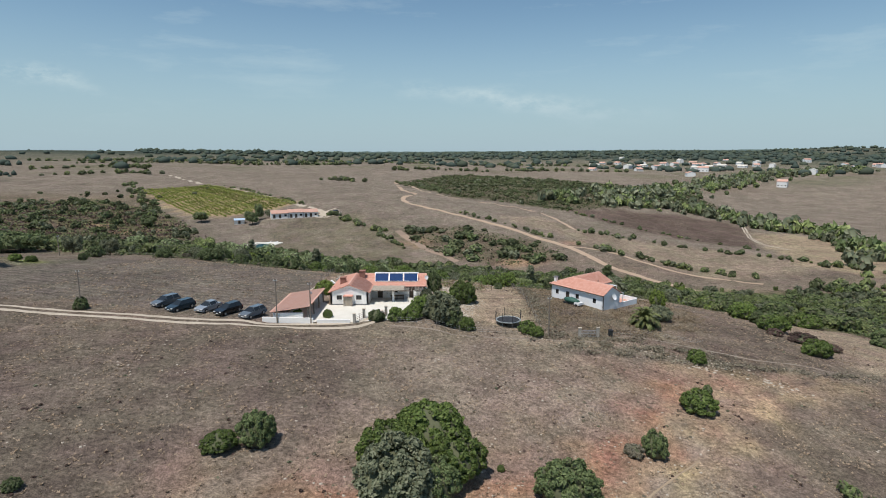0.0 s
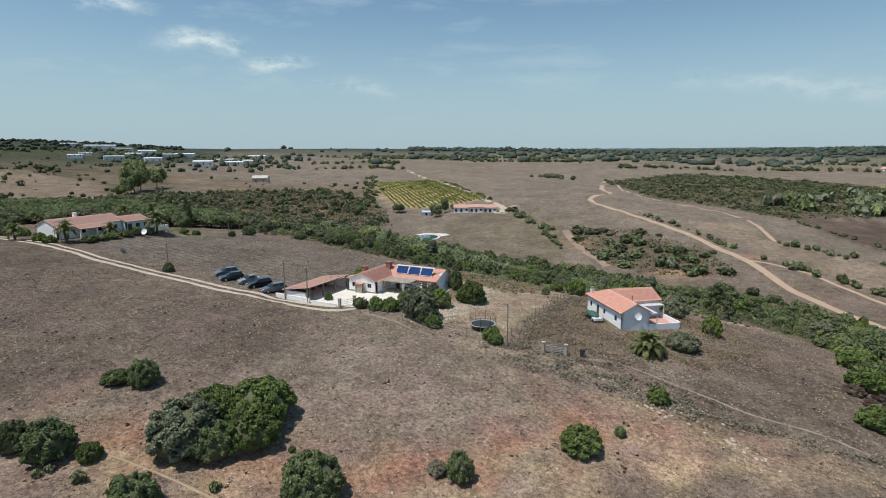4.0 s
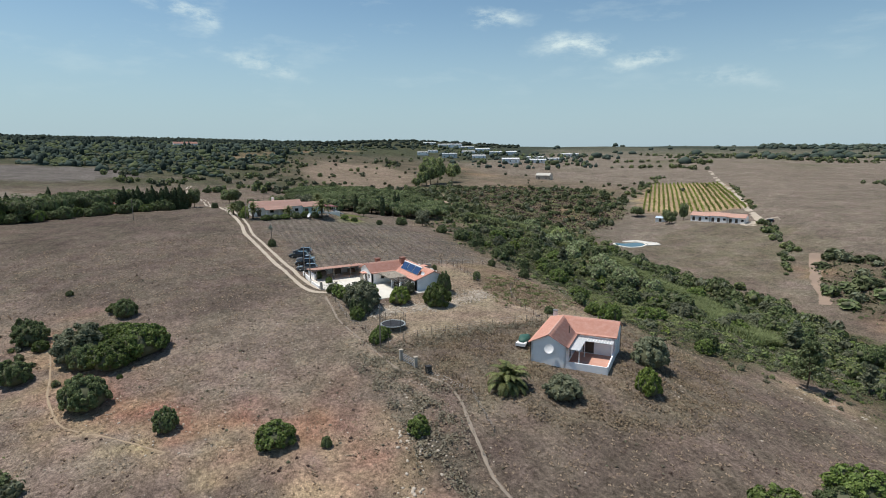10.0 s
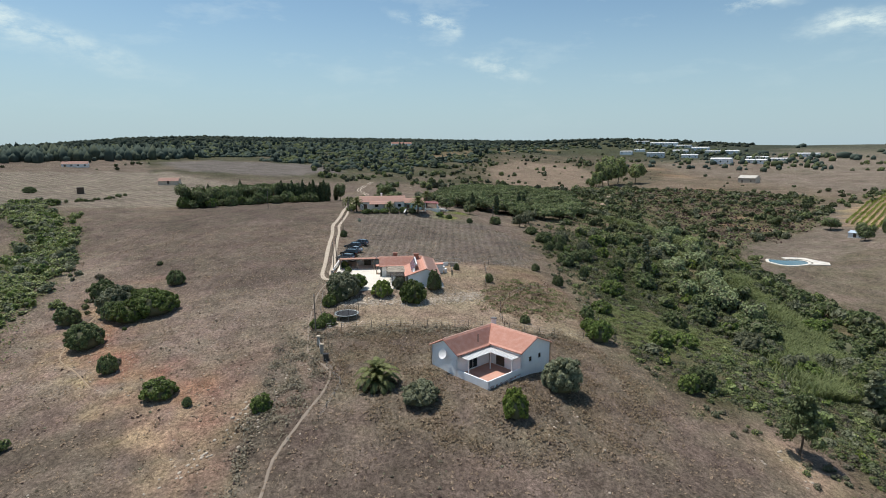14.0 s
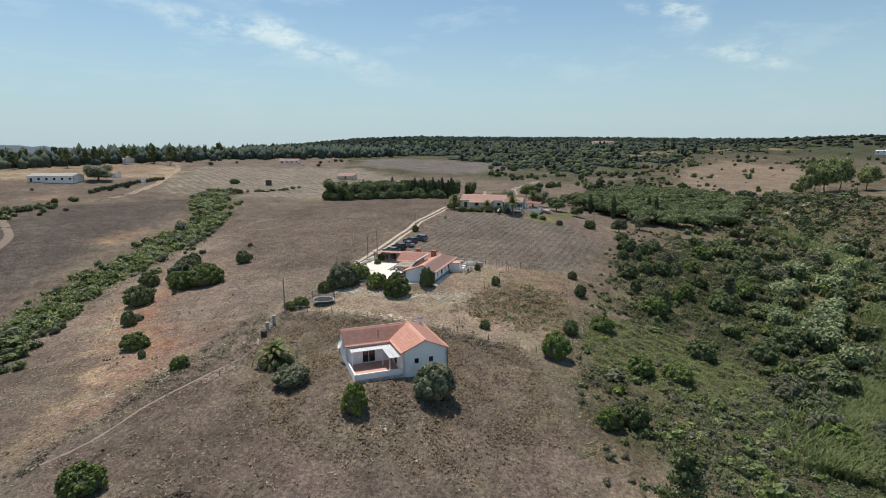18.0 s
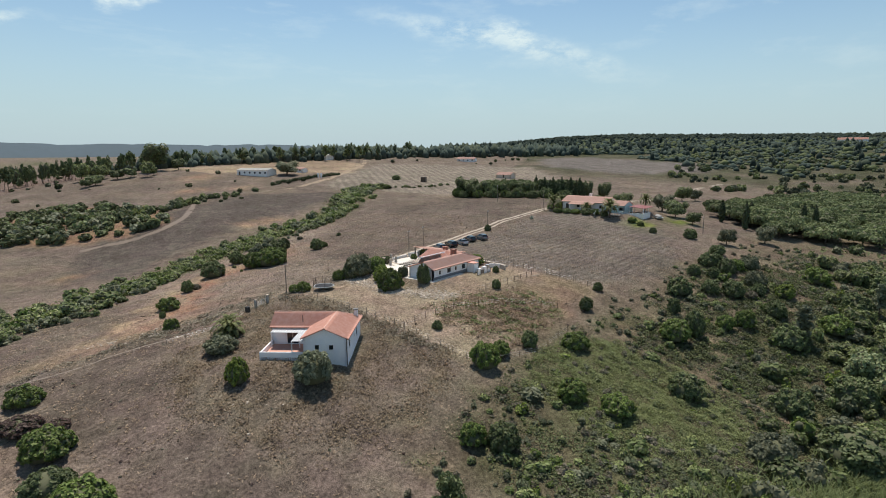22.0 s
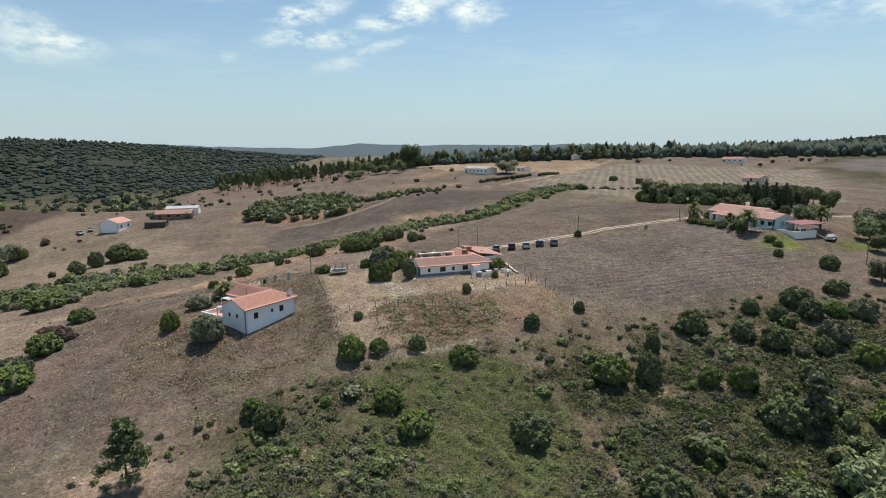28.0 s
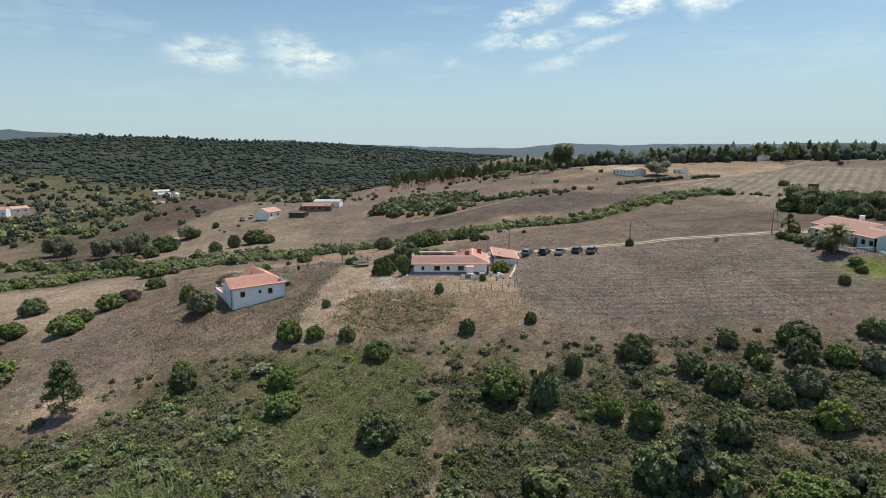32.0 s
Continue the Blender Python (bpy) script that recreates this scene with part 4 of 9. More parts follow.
def window(parent, m, hole, frame_mat, pane_mat=None, shutter=None, door=False, bars=1):
    """A window or door set into a hole of a wall whose axes are m."""
    x0, x1, z0, z1 = hole
    bm = bmesh.new()
    w = 0.07
    for q in ((x0, x0 + w, z0, z1), (x1 - w, x1, z0, z1), (x0 + w, x1 - w, z0, z0 + w), (x0 + w, x1 - w, z1 - w, z1)):
        block(bm, q[0], q[1], 0.10, 0.18, q[2], q[3], m)
    fr = part("door" if door else "window", bm, frame_mat, parent)
    part("pane" if not door else "leaf", box(x0 + w, x1 - w, 0.13, 0.15, z0 + w, z1 - w, m), pane_mat or GLASS, fr)
    if not door:
        part("sill", box(x0 - 0.06, x1 + 0.06, -0.05, 0.10, z0 - 0.06, z0 - 0.003, m), WHITEWASH, fr)
        for k in range(bars):
            c = x0 + (x1 - x0) * (k + 1) / (bars + 1)
            part("glazing_bar", box(c - 0.025, c + 0.025, 0.11, 0.127, z0 + w, z1 - w, m), frame_mat, fr)
    return fr


def gable(parent, xs, y, z0, z1, mat, thick=0.3, flip=False, m=None, name="gable_wall", ridge=None):
    """The triangle over a gable wall, between xs at height z0, with its tip at z1."""
    bm = bmesh.new()
    mid = ridge if ridge is not None else (xs[0] + xs[1]) / 2
    y1 = y - thick if flip else y + thick
    vs = [[bm.verts.new((x, yy, z)) for x, z in ((xs[0], z0), (xs[1], z0), (mid, z1))] for yy in (y, y1)]
    bm.faces.new(vs[0])
    bm.faces.new(vs[1][::-1])
    for k in range(3):
        j = (k + 1) % 3
        bm.faces.new((vs[0][k], vs[1][k], vs[1][j], vs[0][j]))
    bmesh.ops.recalc_face_normals(bm, faces=bm.faces)
    if m is not None:
        bm.transform(m)
    return part(name, bm, mat, parent)


def chimney(parent, x, y, z0, z1, mat, w=0.55, cap=None):
    stack = part("chimney", box(x - w / 2, x + w / 2, y - w / 2, y + w / 2, z0, z1 - 0.14), mat, parent)
    part("cap", box(x - w / 2 - 0.08, x + w / 2 + 0.08, y - w / 2 - 0.08, y + w / 2 + 0.08, z1 - 0.14, z1), cap or mat, stack)
    return stack


Q = pose(0, 0, 0, 0, 0, 90)  # turns a slope's run from y into -x


# ---- the white farmhouse with solar panels ----
def farmhouse():
    z = 3.5
    h = empty("farmhouse", -12, 97, z, 0, "white farmhouse with clay-tile roof, solar panels and pergola", "house")
    ox, oy = -12, 97

    def L(x, y):
        return (x - ox, y - oy)

    e = 2.28
    # front wing
    south = [(1.05, 1.95, 0.95, 1.75), (4.35, 5.25, 0.95, 1.75), (2.75, 3.5, 0.0, 1.55)]
    _, m = wall("wall", L(-19, 91), L(-12.6, 91), 0, e, WHITEWASH, h, south)
    for q in south[:2]:
        window(h, m, q, DARKWOOD)
    window(h, m, south[2], DARKWOOD, DARKWOOD, door=True)
    porch = part("porch_roof", box(2.3, 3.9, -1.0, -0.002, 1.72, 1.86, m), TILE, h, "small tiled porch roof")
    for k in (2.35, 3.7):
        part("post", box(k, k + 0.14, -0.95, -0.81, 0, 1.72, m), REED_MAT, porch)
    part("screen", box(2.5, 3.7, -0.8, -0.76, 0.0, 1.6, m), REED_MAT, porch)
    wall("wall", L(-12.6, 91), L(-12.6, 96.4), 0, e, WHITEWASH, h, [(2.0, 2.7, 0.9, 1.7)])
    wall("wall", L(-19, 102.3), L(-19, 91), 0, e, WHITEWASH, h, [(3.0, 3.9, 0.95, 1.8), (7.2, 8.1, 0.95, 1.8)])
    gable(h, (L(-19, 0)[0], L(-12.6, 0)[0]), L(0, 91)[1], e, 3.6, WHITEWASH)
    # long wing
    southl = [(1.0, 1.9, 0.0, 2.0), (3.4, 4.6, 0.9, 1.8), (6.6, 7.6, 0.0, 2.0)]
    _, m = wall("wall", L(-12.6, 96.0), L(-3.2, 96.0), 0, 2.15, WHITEWASH, h, southl)
    window(h, m, southl[0], DARKWOOD, DARKWOOD, door=True)
    window(h, m, southl[1], WHITE)
    window(h, m, southl[2], DARKWOOD, DARKWOOD, door=True)
    # east wall and gable in cooler white: the shade's blue put into the colour
    wall("wall", L(-3.2, 96.0), L(-3.2, 102.3), 0, 2.15, BLUE_WHITE, h)
    bm = bmesh.new()
    ys = [(L(0, 96.0)[1], 2.15), (L(0, 102.3)[1], 2.15), (L(0, 99.9)[1], 3.42)]
    vs = [[bm.verts.new((x, yy, zz)) for yy, zz in ys] for x in (L(-3.2, 0)[0], L(-3.5, 0)[0])]
    bm.faces.new(vs[0])
    bm.faces.new(vs[1][::-1])
    for k in range(3):
        bm.faces.new((vs[0][k], vs[1][k], vs[1][(k + 1) % 3], vs[0][(k + 1) % 3]))
    bmesh.ops.recalc_face_normals(bm, faces=bm.faces)
    part("gable_wall", bm, BLUE_WHITE, h)
    north = [(1.9, 2.5, 0.95, 1.75), (4.55, 5.75, 0.85, 1.85), (7.15, 7.75, 0.95, 1.75), (9.5, 10.7, 0.85, 1.85)]
    _, m = wall("wall", L(-3.2, 102.3), L(-19, 102.3), 0, e, WHITEWASH, h, north)
    for q in north:
        window(h, m, q, DARKWOOD)
    part("plinth", box(0.02, 15.6, -0.045, -0.003, 0.0, 0.62, m), PLINTH, h, "dark grey painted plinth")
    _, m2 = wall("wall", L(-19, 91), L(-12.6, 91), -0.2, 0, PLINTH, h)
    part("plinth", box(0.0, 2.3, -0.04, -0.003, 0.0, 0.28, m2), PLINTH, h)
    part("plinth", box(3.9, 6.4, -0.04, -0.003, 0.0, 0.28, m2), PLINTH, h)
    # back annex with its own small roof
    annex = part("annex", box(11.2, 12.6, -2.0, -0.05, 0, 1.95, m), WHITEWASH, h, "small white lean-to annex")
    bm = bmesh.new()
    block(bm, 11.05, 12.75, -2.1, -0.02, 1.95, 2.05, m)
    part("annex_roof", bm, TILE, annex)
    # roofs: front wing ridge runs north, long wing ridge runs east
    r0 = 3.62
    xm = (-19 - 12.6) / 2
    y0, y1 = L(0, 90.75)[1], L(0, 102.55)[1]
    # east and west slopes of the front wing
    yr = L(0, 99.9)[1]
    slope("roof_slope", (y0, yr), (-L(-12.25, 0)[0], e - 0.02, -L(xm, 0)[0], r0), TILE, h, Q)
    mw = pose(0, 0, 0, 0, 0, -90)
    west = slope("roof_slope", (-y1, -y0), (L(-19.35, 0)[0], e - 0.02, L(xm, 0)[0], r0), TILE, h, mw)
    trim(west, (L(xm, 0)[0], yr), (0.61, 0.79))
    bm = bmesh.new()
    rod(bm, (L(xm, 0)[0], yr, r0 + 0.02), (L(-19.35, 0)[0], y1, e + 0.02), 0.11)
    part("hip_tiles", bm, TILE_PALE, h)
    bm = bmesh.new()
    rod(bm, (L(xm, 0)[0], y0, r0 + 0.02), (L(xm, 0)[0], yr, r0 + 0.02), 0.12)
    part("ridge_tiles", bm, TILE_PALE, h)
    x0, x1 = L(-14.6, 0)[0], L(-2.95, 0)[0]
    slope("roof_slope", (x0, x1), (L(0, 95.7)[1], 2.12, L(0, 99.9)[1], 3.5), TILE, h)
    mt = pose(0, 0, 0, 0, 0, 180)
    north_roof = slope("roof_slope", (-x1, -L(-19.35, 0)[0]), (-L(0, 102.65)[1], 2.2, -L(0, 99.9)[1], 3.56), TILE_PALE, h, mt)
    trim(north_roof, (L(xm, 0)[0], yr), (-0.61, -0.79))
    bm = bmesh.new()
    rod(bm, (x0 - 0.6, L(0, 99.9)[1], 3.53), (x1, L(0, 99.9)[1], 3.53), 0.12)
    part("ridge_tiles", bm, TILE_PALE, h)
    chimney(h, *L(-17.3, 94.2), 2.9, 4.2, BRICK, 0.9)
    chimney(h, *L(-14.6, 98.6), 3.0, 4.45, BRICK, 0.95)
    # pergola with reed roof on white pillars
    perg = part("pergola", box(*[v for q in zip(L(-12.4, 92.6), L(-4.2, 95.6)) for v in q], 2.02, 2.12), DARKWOOD, h, "reed-covered timber pergola on white pillars")
    perg.data.clear_geometry()
    bm = bmesh.new()
    for yy in (92.9, 94.2, 95.5):
        block(bm, L(-12.4, 0)[0], L(-3.6, 0)[0], L(0, yy)[1], L(0, yy)[1] + 0.12, 1.98, 2.1)
    bm.to_mesh(perg.data)
    bm.free()
    perg.data.materials.append(DARKWOOD)
    for k in range(16):
        xx = L(-12.4 + k * 0.58, 0)[0]
        part("rafter", box(xx, xx + 0.08, L(0, 92.2)[1], L(0, 95.95)[1], 2.105, 2.19), GREYWOOD, perg)
    reed = bmesh.new()
    rng = random.Random(5)
    for k in range(46):
        xx = L(-12.5 + k * 0.125, 0)[0]
        block(reed, xx, xx + 0.11, L(0, 92.3 + rng.uniform(-0.2, 0.35))[1], L(0, 95.9)[1], 2.2 + rng.uniform(0, 0.03), 2.25 + rng.uniform(0, 0.05))
    part("reed_cover", reed, REED_MAT, perg, "weathered reed matting")
    for px in (-8.8, -5.1):
        part("pillar", box(*[v for q in zip(L(px, 93.5), L(px + 0.36, 93.86)) for v in q], 0, 1.97), WHITEWASH, perg)
    # solar collectors on their frame
    for k in range(3):
        xa = L(-12.2 + k * 2.58, 0)[0]
        a, b = Vector((0, L(0, 97.15)[1], 2.72)), Vector((0, L(0, 98.1)[1], 4.02))
        d = (b - a).normalized()
        up = Vector((1, 0, 0)).cross(d).normalized()
        m = Matrix(((1, d.x, up.x, xa), (0, d.y, up.y, a.y), (0, d.z, up.z, a.z), (0, 0, 0, 1)))
        fr = part("solar_panel", box(0, 2.48, 0, 1.6, 0, 0.09, m), STEEL, h, "dark blue solar collector in metal frame")
        part("glass", box(0.06, 2.42, 0.06, 1.54, 0.093, 0.11, m), PANEL, fr)
        for xs in (0.2, 2.2):
            bm = bmesh.new()
            rod(bm, (xa + xs, b.y + 0.9, 3.35), (xa + xs, b.y, b.z), 0.025)
            part("strut", bm, STEEL, fr)
    bm = bmesh.new()
    rod(bm, (L(-12.3, 0)[0], L(0, 98.12)[1], 4.08), (L(-4.4, 0)[0], L(0, 98.12)[1], 4.08), 0.13, n=8)
    part("water_tank", bm, WHITE, h, "long white solar tank")
    bm = bmesh.new()
    dish(bm, Vector((L(-3.0, 0)[0], L(0, 97.5)[1], 3.35)), Vector((0.5, -0.8, 0.35)), 0.38)
    part("satellite_dish", bm, WHITE, h)
    return h


def dish(bm, c, n, r):
    q = n.to_track_quat("Z", "Y").to_matrix()
    rings = [[bm.verts.new(c + q @ Vector((r * s * math.cos(a * math.tau / 14), r * s * math.sin(a * math.tau / 14), 0.22 * r * s * s + o))) for a in range(14)] for s, o in ((0.1, 0), (0.6, 0), (1, 0), (1, -0.03), (0.6, -0.03))]
    for p, q2 in zip(rings[:-1], rings[1:]):
        for k in range(14):
            bm.faces.new((p[k], p[(k + 1) % 14], q2[(k + 1) % 14], q2[k]))
    bm.faces.new(rings[0])
    bm.faces.new(rings[-1][::-1])
    rod(bm, c - n * 0.05, c - n * 0.05 + Vector((0, 0, -0.9 * r)), 0.03)


# ---- the blue-white house on the knoll ----
def knoll_house():
    turn = math.degrees(math.atan2(0.6, 0.8))
    h = empty("cottage", 29.15, 98.1, 0.42, turn, "L-shaped white cottage with clay-tile roof and walled terrace", "house")
    # local x runs along the dish gable (east), local y along the west front (north)
    W, D, w1, y2, e, r = 10.5, 12.4, 4.9, 6.3, 2.95, 4.35
    lo = -1.9
    west = [(1.6, 2.4, 1.05, 2.0), (5.6, 6.4, 1.05, 2.0), (7.9, 8.8, 0.12, 2.05), (10.6, 11.4, 1.05, 2.0)]
    west = [(D - b, D - a, c, d) for a, b, c, d in west]
    _, m = wall("wall", (0, D), (0, 0), lo, e, BLUE_WHITE, h, west)
    for q in west:
        window(h, m, q, DARKWOOD, GLASS if q[3] - q[2] < 1.5 else DARKWOOD, door=q[3] - q[2] > 1.5)
    _, m = wall("wall", (0, 0), (w1, 0), lo, e, BLUE_WHITE, h)
    gable(h, (0, w1), 0, e, r - 0.25, BLUE_WHITE)
    inner = [(1.1, 2.7, 0.1, 2.1)]
    _, m = wall("wall", (w1, 0), (w1, y2), lo, e - 0.2, BLUE_WHITE, h, [(2.2, 4.0, 0.1, 2.1)])
    window(h, m, (2.2, 4.0, 0.1, 2.1), WHITE)
    _, m = wall("wall", (w1, y2), (W, y2), lo, e, BLUE_WHITE, h, inner)
    window(h, m, inner[0], GREYWOOD, DARKWOOD, door=True)
    east = [(1.6, 2.2, 1.25, 1.95), (3.6, 4.2, 1.25, 1.95)]
    _, m = wall("wall", (W, y2), (W, D), lo, e, BLUE_WHITE, h, east)
    for q in east:
        window(h, m, q, DARKWOOD, bars=0)
    bm = bmesh.new()
    ys = [(y2, e), (D, e), ((y2 + D) / 2, r)]
    vs = [[bm.verts.new((x, yy, zz)) for yy, zz in ys] for x in (W, W - 0.3)]
    bm.faces.new(vs[0])
    bm.faces.new(vs[1][::-1])
    for k in range(3):
        bm.faces.new((vs[0][k], vs[1][k], vs[1][(k + 1) % 3], vs[0][(k + 1) % 3]))
    bmesh.ops.recalc_face_normals(bm, faces=bm.faces)
    part("gable_wall", bm, BLUE_WHITE, h)
    back = [(1.7, 2.6, 1.0, 2.1), (5.2, 5.7, 1.35, 1.95), (7.0, 7.9, 1.0, 2.1)]
    _, m = wall("wall", (W, D), (0, D), lo, e, BLUE_WHITE, h, back)
    for q in back:
        window(h, m, q, DARKWOOD)
    # roof of the west wing: ridge along y; of the east wing: ridge along x
    xm, ym = 2.45, (y2 + D) / 2
    hip = Vector((xm + 0.35, ym - D - 0.35)).normalized()
    west_slope = slope("roof_slope", (-(D + 0.35), 0.25), (-0.35, e - 0.05, xm, r + 0.02), TILE, h, pose(0, 0, 0, 0, 0, -90))
    trim(west_slope, (xm, ym), (-hip.y, hip.x))
    slope("roof_slope", (-0.25, ym), (-(w1 + 0.35), e - 0.2, -xm, r), TILE, h, Q)
    slope("roof_slope", (xm, W + 0.25), (y2 - 0.35, e - 0.05, ym, r + 0.02), TILE, h)
    north_slope = slope("roof_slope", (-(W + 0.25), 0.35), (-(D + 0.35), e - 0.05, -ym, r + 0.02), TILE, h, pose(0, 0, 0, 0, 0, 180))
    trim(north_slope, (xm, ym), (hip.y, -hip.x))
    bm = bmesh.new()
    rod(bm, (xm, -0.25, r + 0.03), (xm, ym, r + 0.03), 0.11)
    rod(bm, (xm, ym, r + 0.05), (W + 0.25, ym, r + 0.05), 0.11)
    rod(bm, (xm, ym, r + 0.05), (-0.33, D + 0.33, e), 0.11)
    part("ridge_tiles", bm, TILE_PALE, h)
    chimney(h, 0.6, D - 0.5, e, 4.35, WHITEWASH, 0.55, PLINTH)
    bm = bmesh.new()
    rod(bm, (w1 - 0.6, 4.6, 3.3), (w1 - 0.6, 4.6, 4.4), 0.07)
    part("flue_pipe", bm, RUST, h)
    bm = bmesh.new()
    rod(bm, (-0.06, -0.1, 0), (-0.06, -0.1, e - 0.1), 0.05)
    part("downpipe", bm, DARKWOOD, h)
    bm = bmesh.new()
    rod(bm, (W + 0.06, D + 0.06, lo + 0.5), (W + 0.06, D + 0.06, e - 0.1), 0.05)
    part("downpipe", bm, DARKWOOD, h)
    bm = bmesh.new()
    rod(bm, (w1 + 0.08, y2 - 0.1, 0.1), (w1 + 0.08, y2 - 0.1, e - 0.1), 0.06)
    part("downpipe", bm, DARKWOOD, h)
    bm = bmesh.new()
    rod(bm, (-0.38, -0.2, e - 0.1), (-0.38, D + 0.2, e - 0.1), 0.06)
    part("gutter", bm, DARKWOOD, h)
    # terrace with parapet and awning
    part("terrace_floor", box(w1 + 0.003, W, 0.2, y2 - 0.003, lo, 0.08), TERRACE, h, "terracotta-tiled terrace")
    wall("parapet", (w1 + 0.05, 0.0), (W, 0.0), lo, 0.75, BLUE_WHITE, h, thick=0.18)
    wall("parapet", (W, 0.0), (W, y2), lo, 0.85, BLUE_WHITE, h, thick=0.18)
    aw = part("awning", box(w1 + 0.02, w1 + 1.75, 0.35, y2 - 0.05, 2.42, 2.45), SHEET, h, "grey corrugated terrace awning")
    part("awning_wing", box(w1 + 1.76, W - 0.1, y2 - 1.75, y2 - 0.05, 2.42, 2.45), SHEET, aw)
    for k in range(14):
        part("corrugation", box(w1 + 0.05, w1 + 1.75, 0.45 + k * 0.4, 0.51 + k * 0.4, 2.453, 2.475), WHITE, aw)
    for k in range(9):
        part("corrugation", box(w1 + 1.9 + k * 0.4, w1 + 1.96 + k * 0.4, y2 - 1.73, y2 - 0.07, 2.453, 2.475), WHITE, aw)
    for px, py in ((w1 + 1.6, 0.4), (w1 + 1.6, y2 - 1.75), (W - 0.25, y2 - 1.75)):
        part("post", box(px, px + 0.12, py, py + 0.12, 0.08, 2.42), WHITE, aw)
    bm = bmesh.new()
    dish(bm, Vector((2.6, -0.35, 2.35)), Vector((0.1, -0.85, 0.4)), 0.65)
    part("satellite_dish", bm, WHITE, h, "large white satellite dish on the gable")
    return h


farmhouse()
knoll_house()


# ---- plants ----
def ico(level=1):
    bm = bmesh.new()
    bmesh.ops.create_icosphere(bm, subdivisions=level, radius=1)
    v = np.array([p.co[:] for p in bm.verts])
    f = np.array([[q.index for q in p.verts] for p in bm.faces])
    bm.free()
    return v, f


ICO1, ICO2 = ico(1), ico(2)


def leaf_quads(centres, normals, size, rng, long=1.4):
    """One bent leaf clump a centre, turned roughly along its normal."""
    n = len(centres)
    nn = normals + rng.normal(0, 0.55, (n, 3))
    nn /= np.linalg.norm(nn, axis=1, keepdims=True)
    a = np.cross(nn, rng.normal(0, 1, (n, 3)))
    a /= np.linalg.norm(a, axis=1, keepdims=True)
    b = np.cross(nn, a)
    s = size * rng.uniform(0.6, 1.4, (n, 1))
    corners = np.stack([centres + s * (a * u * long + b * w) + nn * s * q for u, w, q in ((-1, -0.15, 0), (0.1, -0.8, 0.25), (1, 0.1, -0.1), (-0.1, 0.8, 0.25))], 1)
    return corners.reshape(-1, 3)


def crown_arrays(rng, leaves, size, lobes, spread=0.62, squash=0.8, core=ICO1, lift=0.0):
    """A crown about one unit in radius, of rounded lobes set with leaf clumps; gives quads, core triangles."""
    c = [np.array([0, 0, 0.5 * squash])]
    r = [0.62]
    for k in range(lobes):
        a = k * 2.4 + rng.uniform(0, 1)
        d = spread * rng.uniform(0.5, 1.05)
        c.append(np.array([d * math.cos(a), d * math.sin(a), squash * rng.uniform(0.22, 0.95)]))
        r.append(rng.uniform(0.26, 0.46))
    pts, nrm = [], []
    per = np.array(r) ** 2
    per = (per / per.sum() * leaves * 1.7).astype(int)
    for ci, ri, ni in zip(c, r, per):
        d = rng.normal(0, 1, (ni, 3))
        d /= np.linalg.norm(d, axis=1, keepdims=True)
        p = ci + d * ri * rng.uniform(0.82, 1.08, (ni, 1)) * np.array([1, 1, squash])
        pts.append(p)
        nrm.append(d)
    pts, nrm = np.vstack(pts), np.vstack(nrm)
    keep = pts[:, 2] > 0.02
    for ci, ri in zip(c, r):
        keep &= np.linalg.norm((pts - ci) / np.array([1, 1, squash]), axis=1) > ri * 0.8
    pts, nrm = pts[keep][:leaves], nrm[keep][:leaves]
    order = rng.permutation(len(pts))
    pts, nrm = pts[order], nrm[order]
    quads = leaf_quads(pts, nrm + np.array([0, 0, 0.35]), size, rng)
    cv, cf = [], []
    for ci, ri in zip(c, r):
        v = core[0] * (ri * 0.84) * np.array([1, 1, squash]) * (1 + rng.normal(0, 0.06, (len(core[0]), 1))) + ci
        v[:, 2] = np.maximum(v[:, 2], -0.02)
        cf.append(core[1] + sum(len(q) for q in cv))
        cv.append(v)
    return quads, np.vstack(cv), np.vstack(cf)


def puff_arrays(rng, leaves, size, puffs, squash=0.8, core=ICO1):
    """A rounded bush of many small leafy puffs over a dark heart, about one unit in radius."""
    tip = np.array([1, 1, squash])
    lean = rng.normal(0, 0.05, 3)
    pts, nrm, cv, cf = [], [], [ICO2[0] * np.array([0.74, 0.74, 0.62 * squash]) + np.array([0, 0, 0.42 * squash])], [ICO2[1]]
    for k in range(puffs):
        up = -0.25 + 1.22 * (k + 0.5) / puffs
        a = k * 2.39996 + rng.uniform(-0.3, 0.3)
        flat = math.sqrt(max(0.0, 1 - min(1.0, up) ** 2))
        d = np.array([flat * math.cos(a), flat * math.sin(a), up])
        r = rng.uniform(0.75, 1.3) * 1.15 / math.sqrt(puffs)
        c = d * (0.80 - 0.5 * r) * rng.uniform(0.86, 1.1) * tip + np.array([0, 0, 0.42 * squash]) + lean * up
        n = max(6, int(leaves / puffs * (r * math.sqrt(puffs) / 1.15) ** 2))
        q = rng.normal(0, 1, (n, 3)) + d * 0.9
        q /= np.linalg.norm(q, axis=1, keepdims=True)
        pts.append(c + q * r * rng.uniform(0.75, 1.1, (n, 1)) * tip)
        nrm.append(q)
        cf.append(core[1] + sum(len(v) for v in cv))
        cv.append(core[0] * (r * 0.8) * tip + c)
    pts, nrm = np.vstack(pts), np.vstack(nrm)
    keep = pts[:, 2] > 0.0
    pts, nrm = pts[keep], nrm[keep]
    body = np.vstack(cv)
    body[:, 2] = np.maximum(body[:, 2], -0.03)
    return leaf_quads(pts, nrm + np.array([0, 0, 0.3]), size, rng), body, np.vstack(cf)


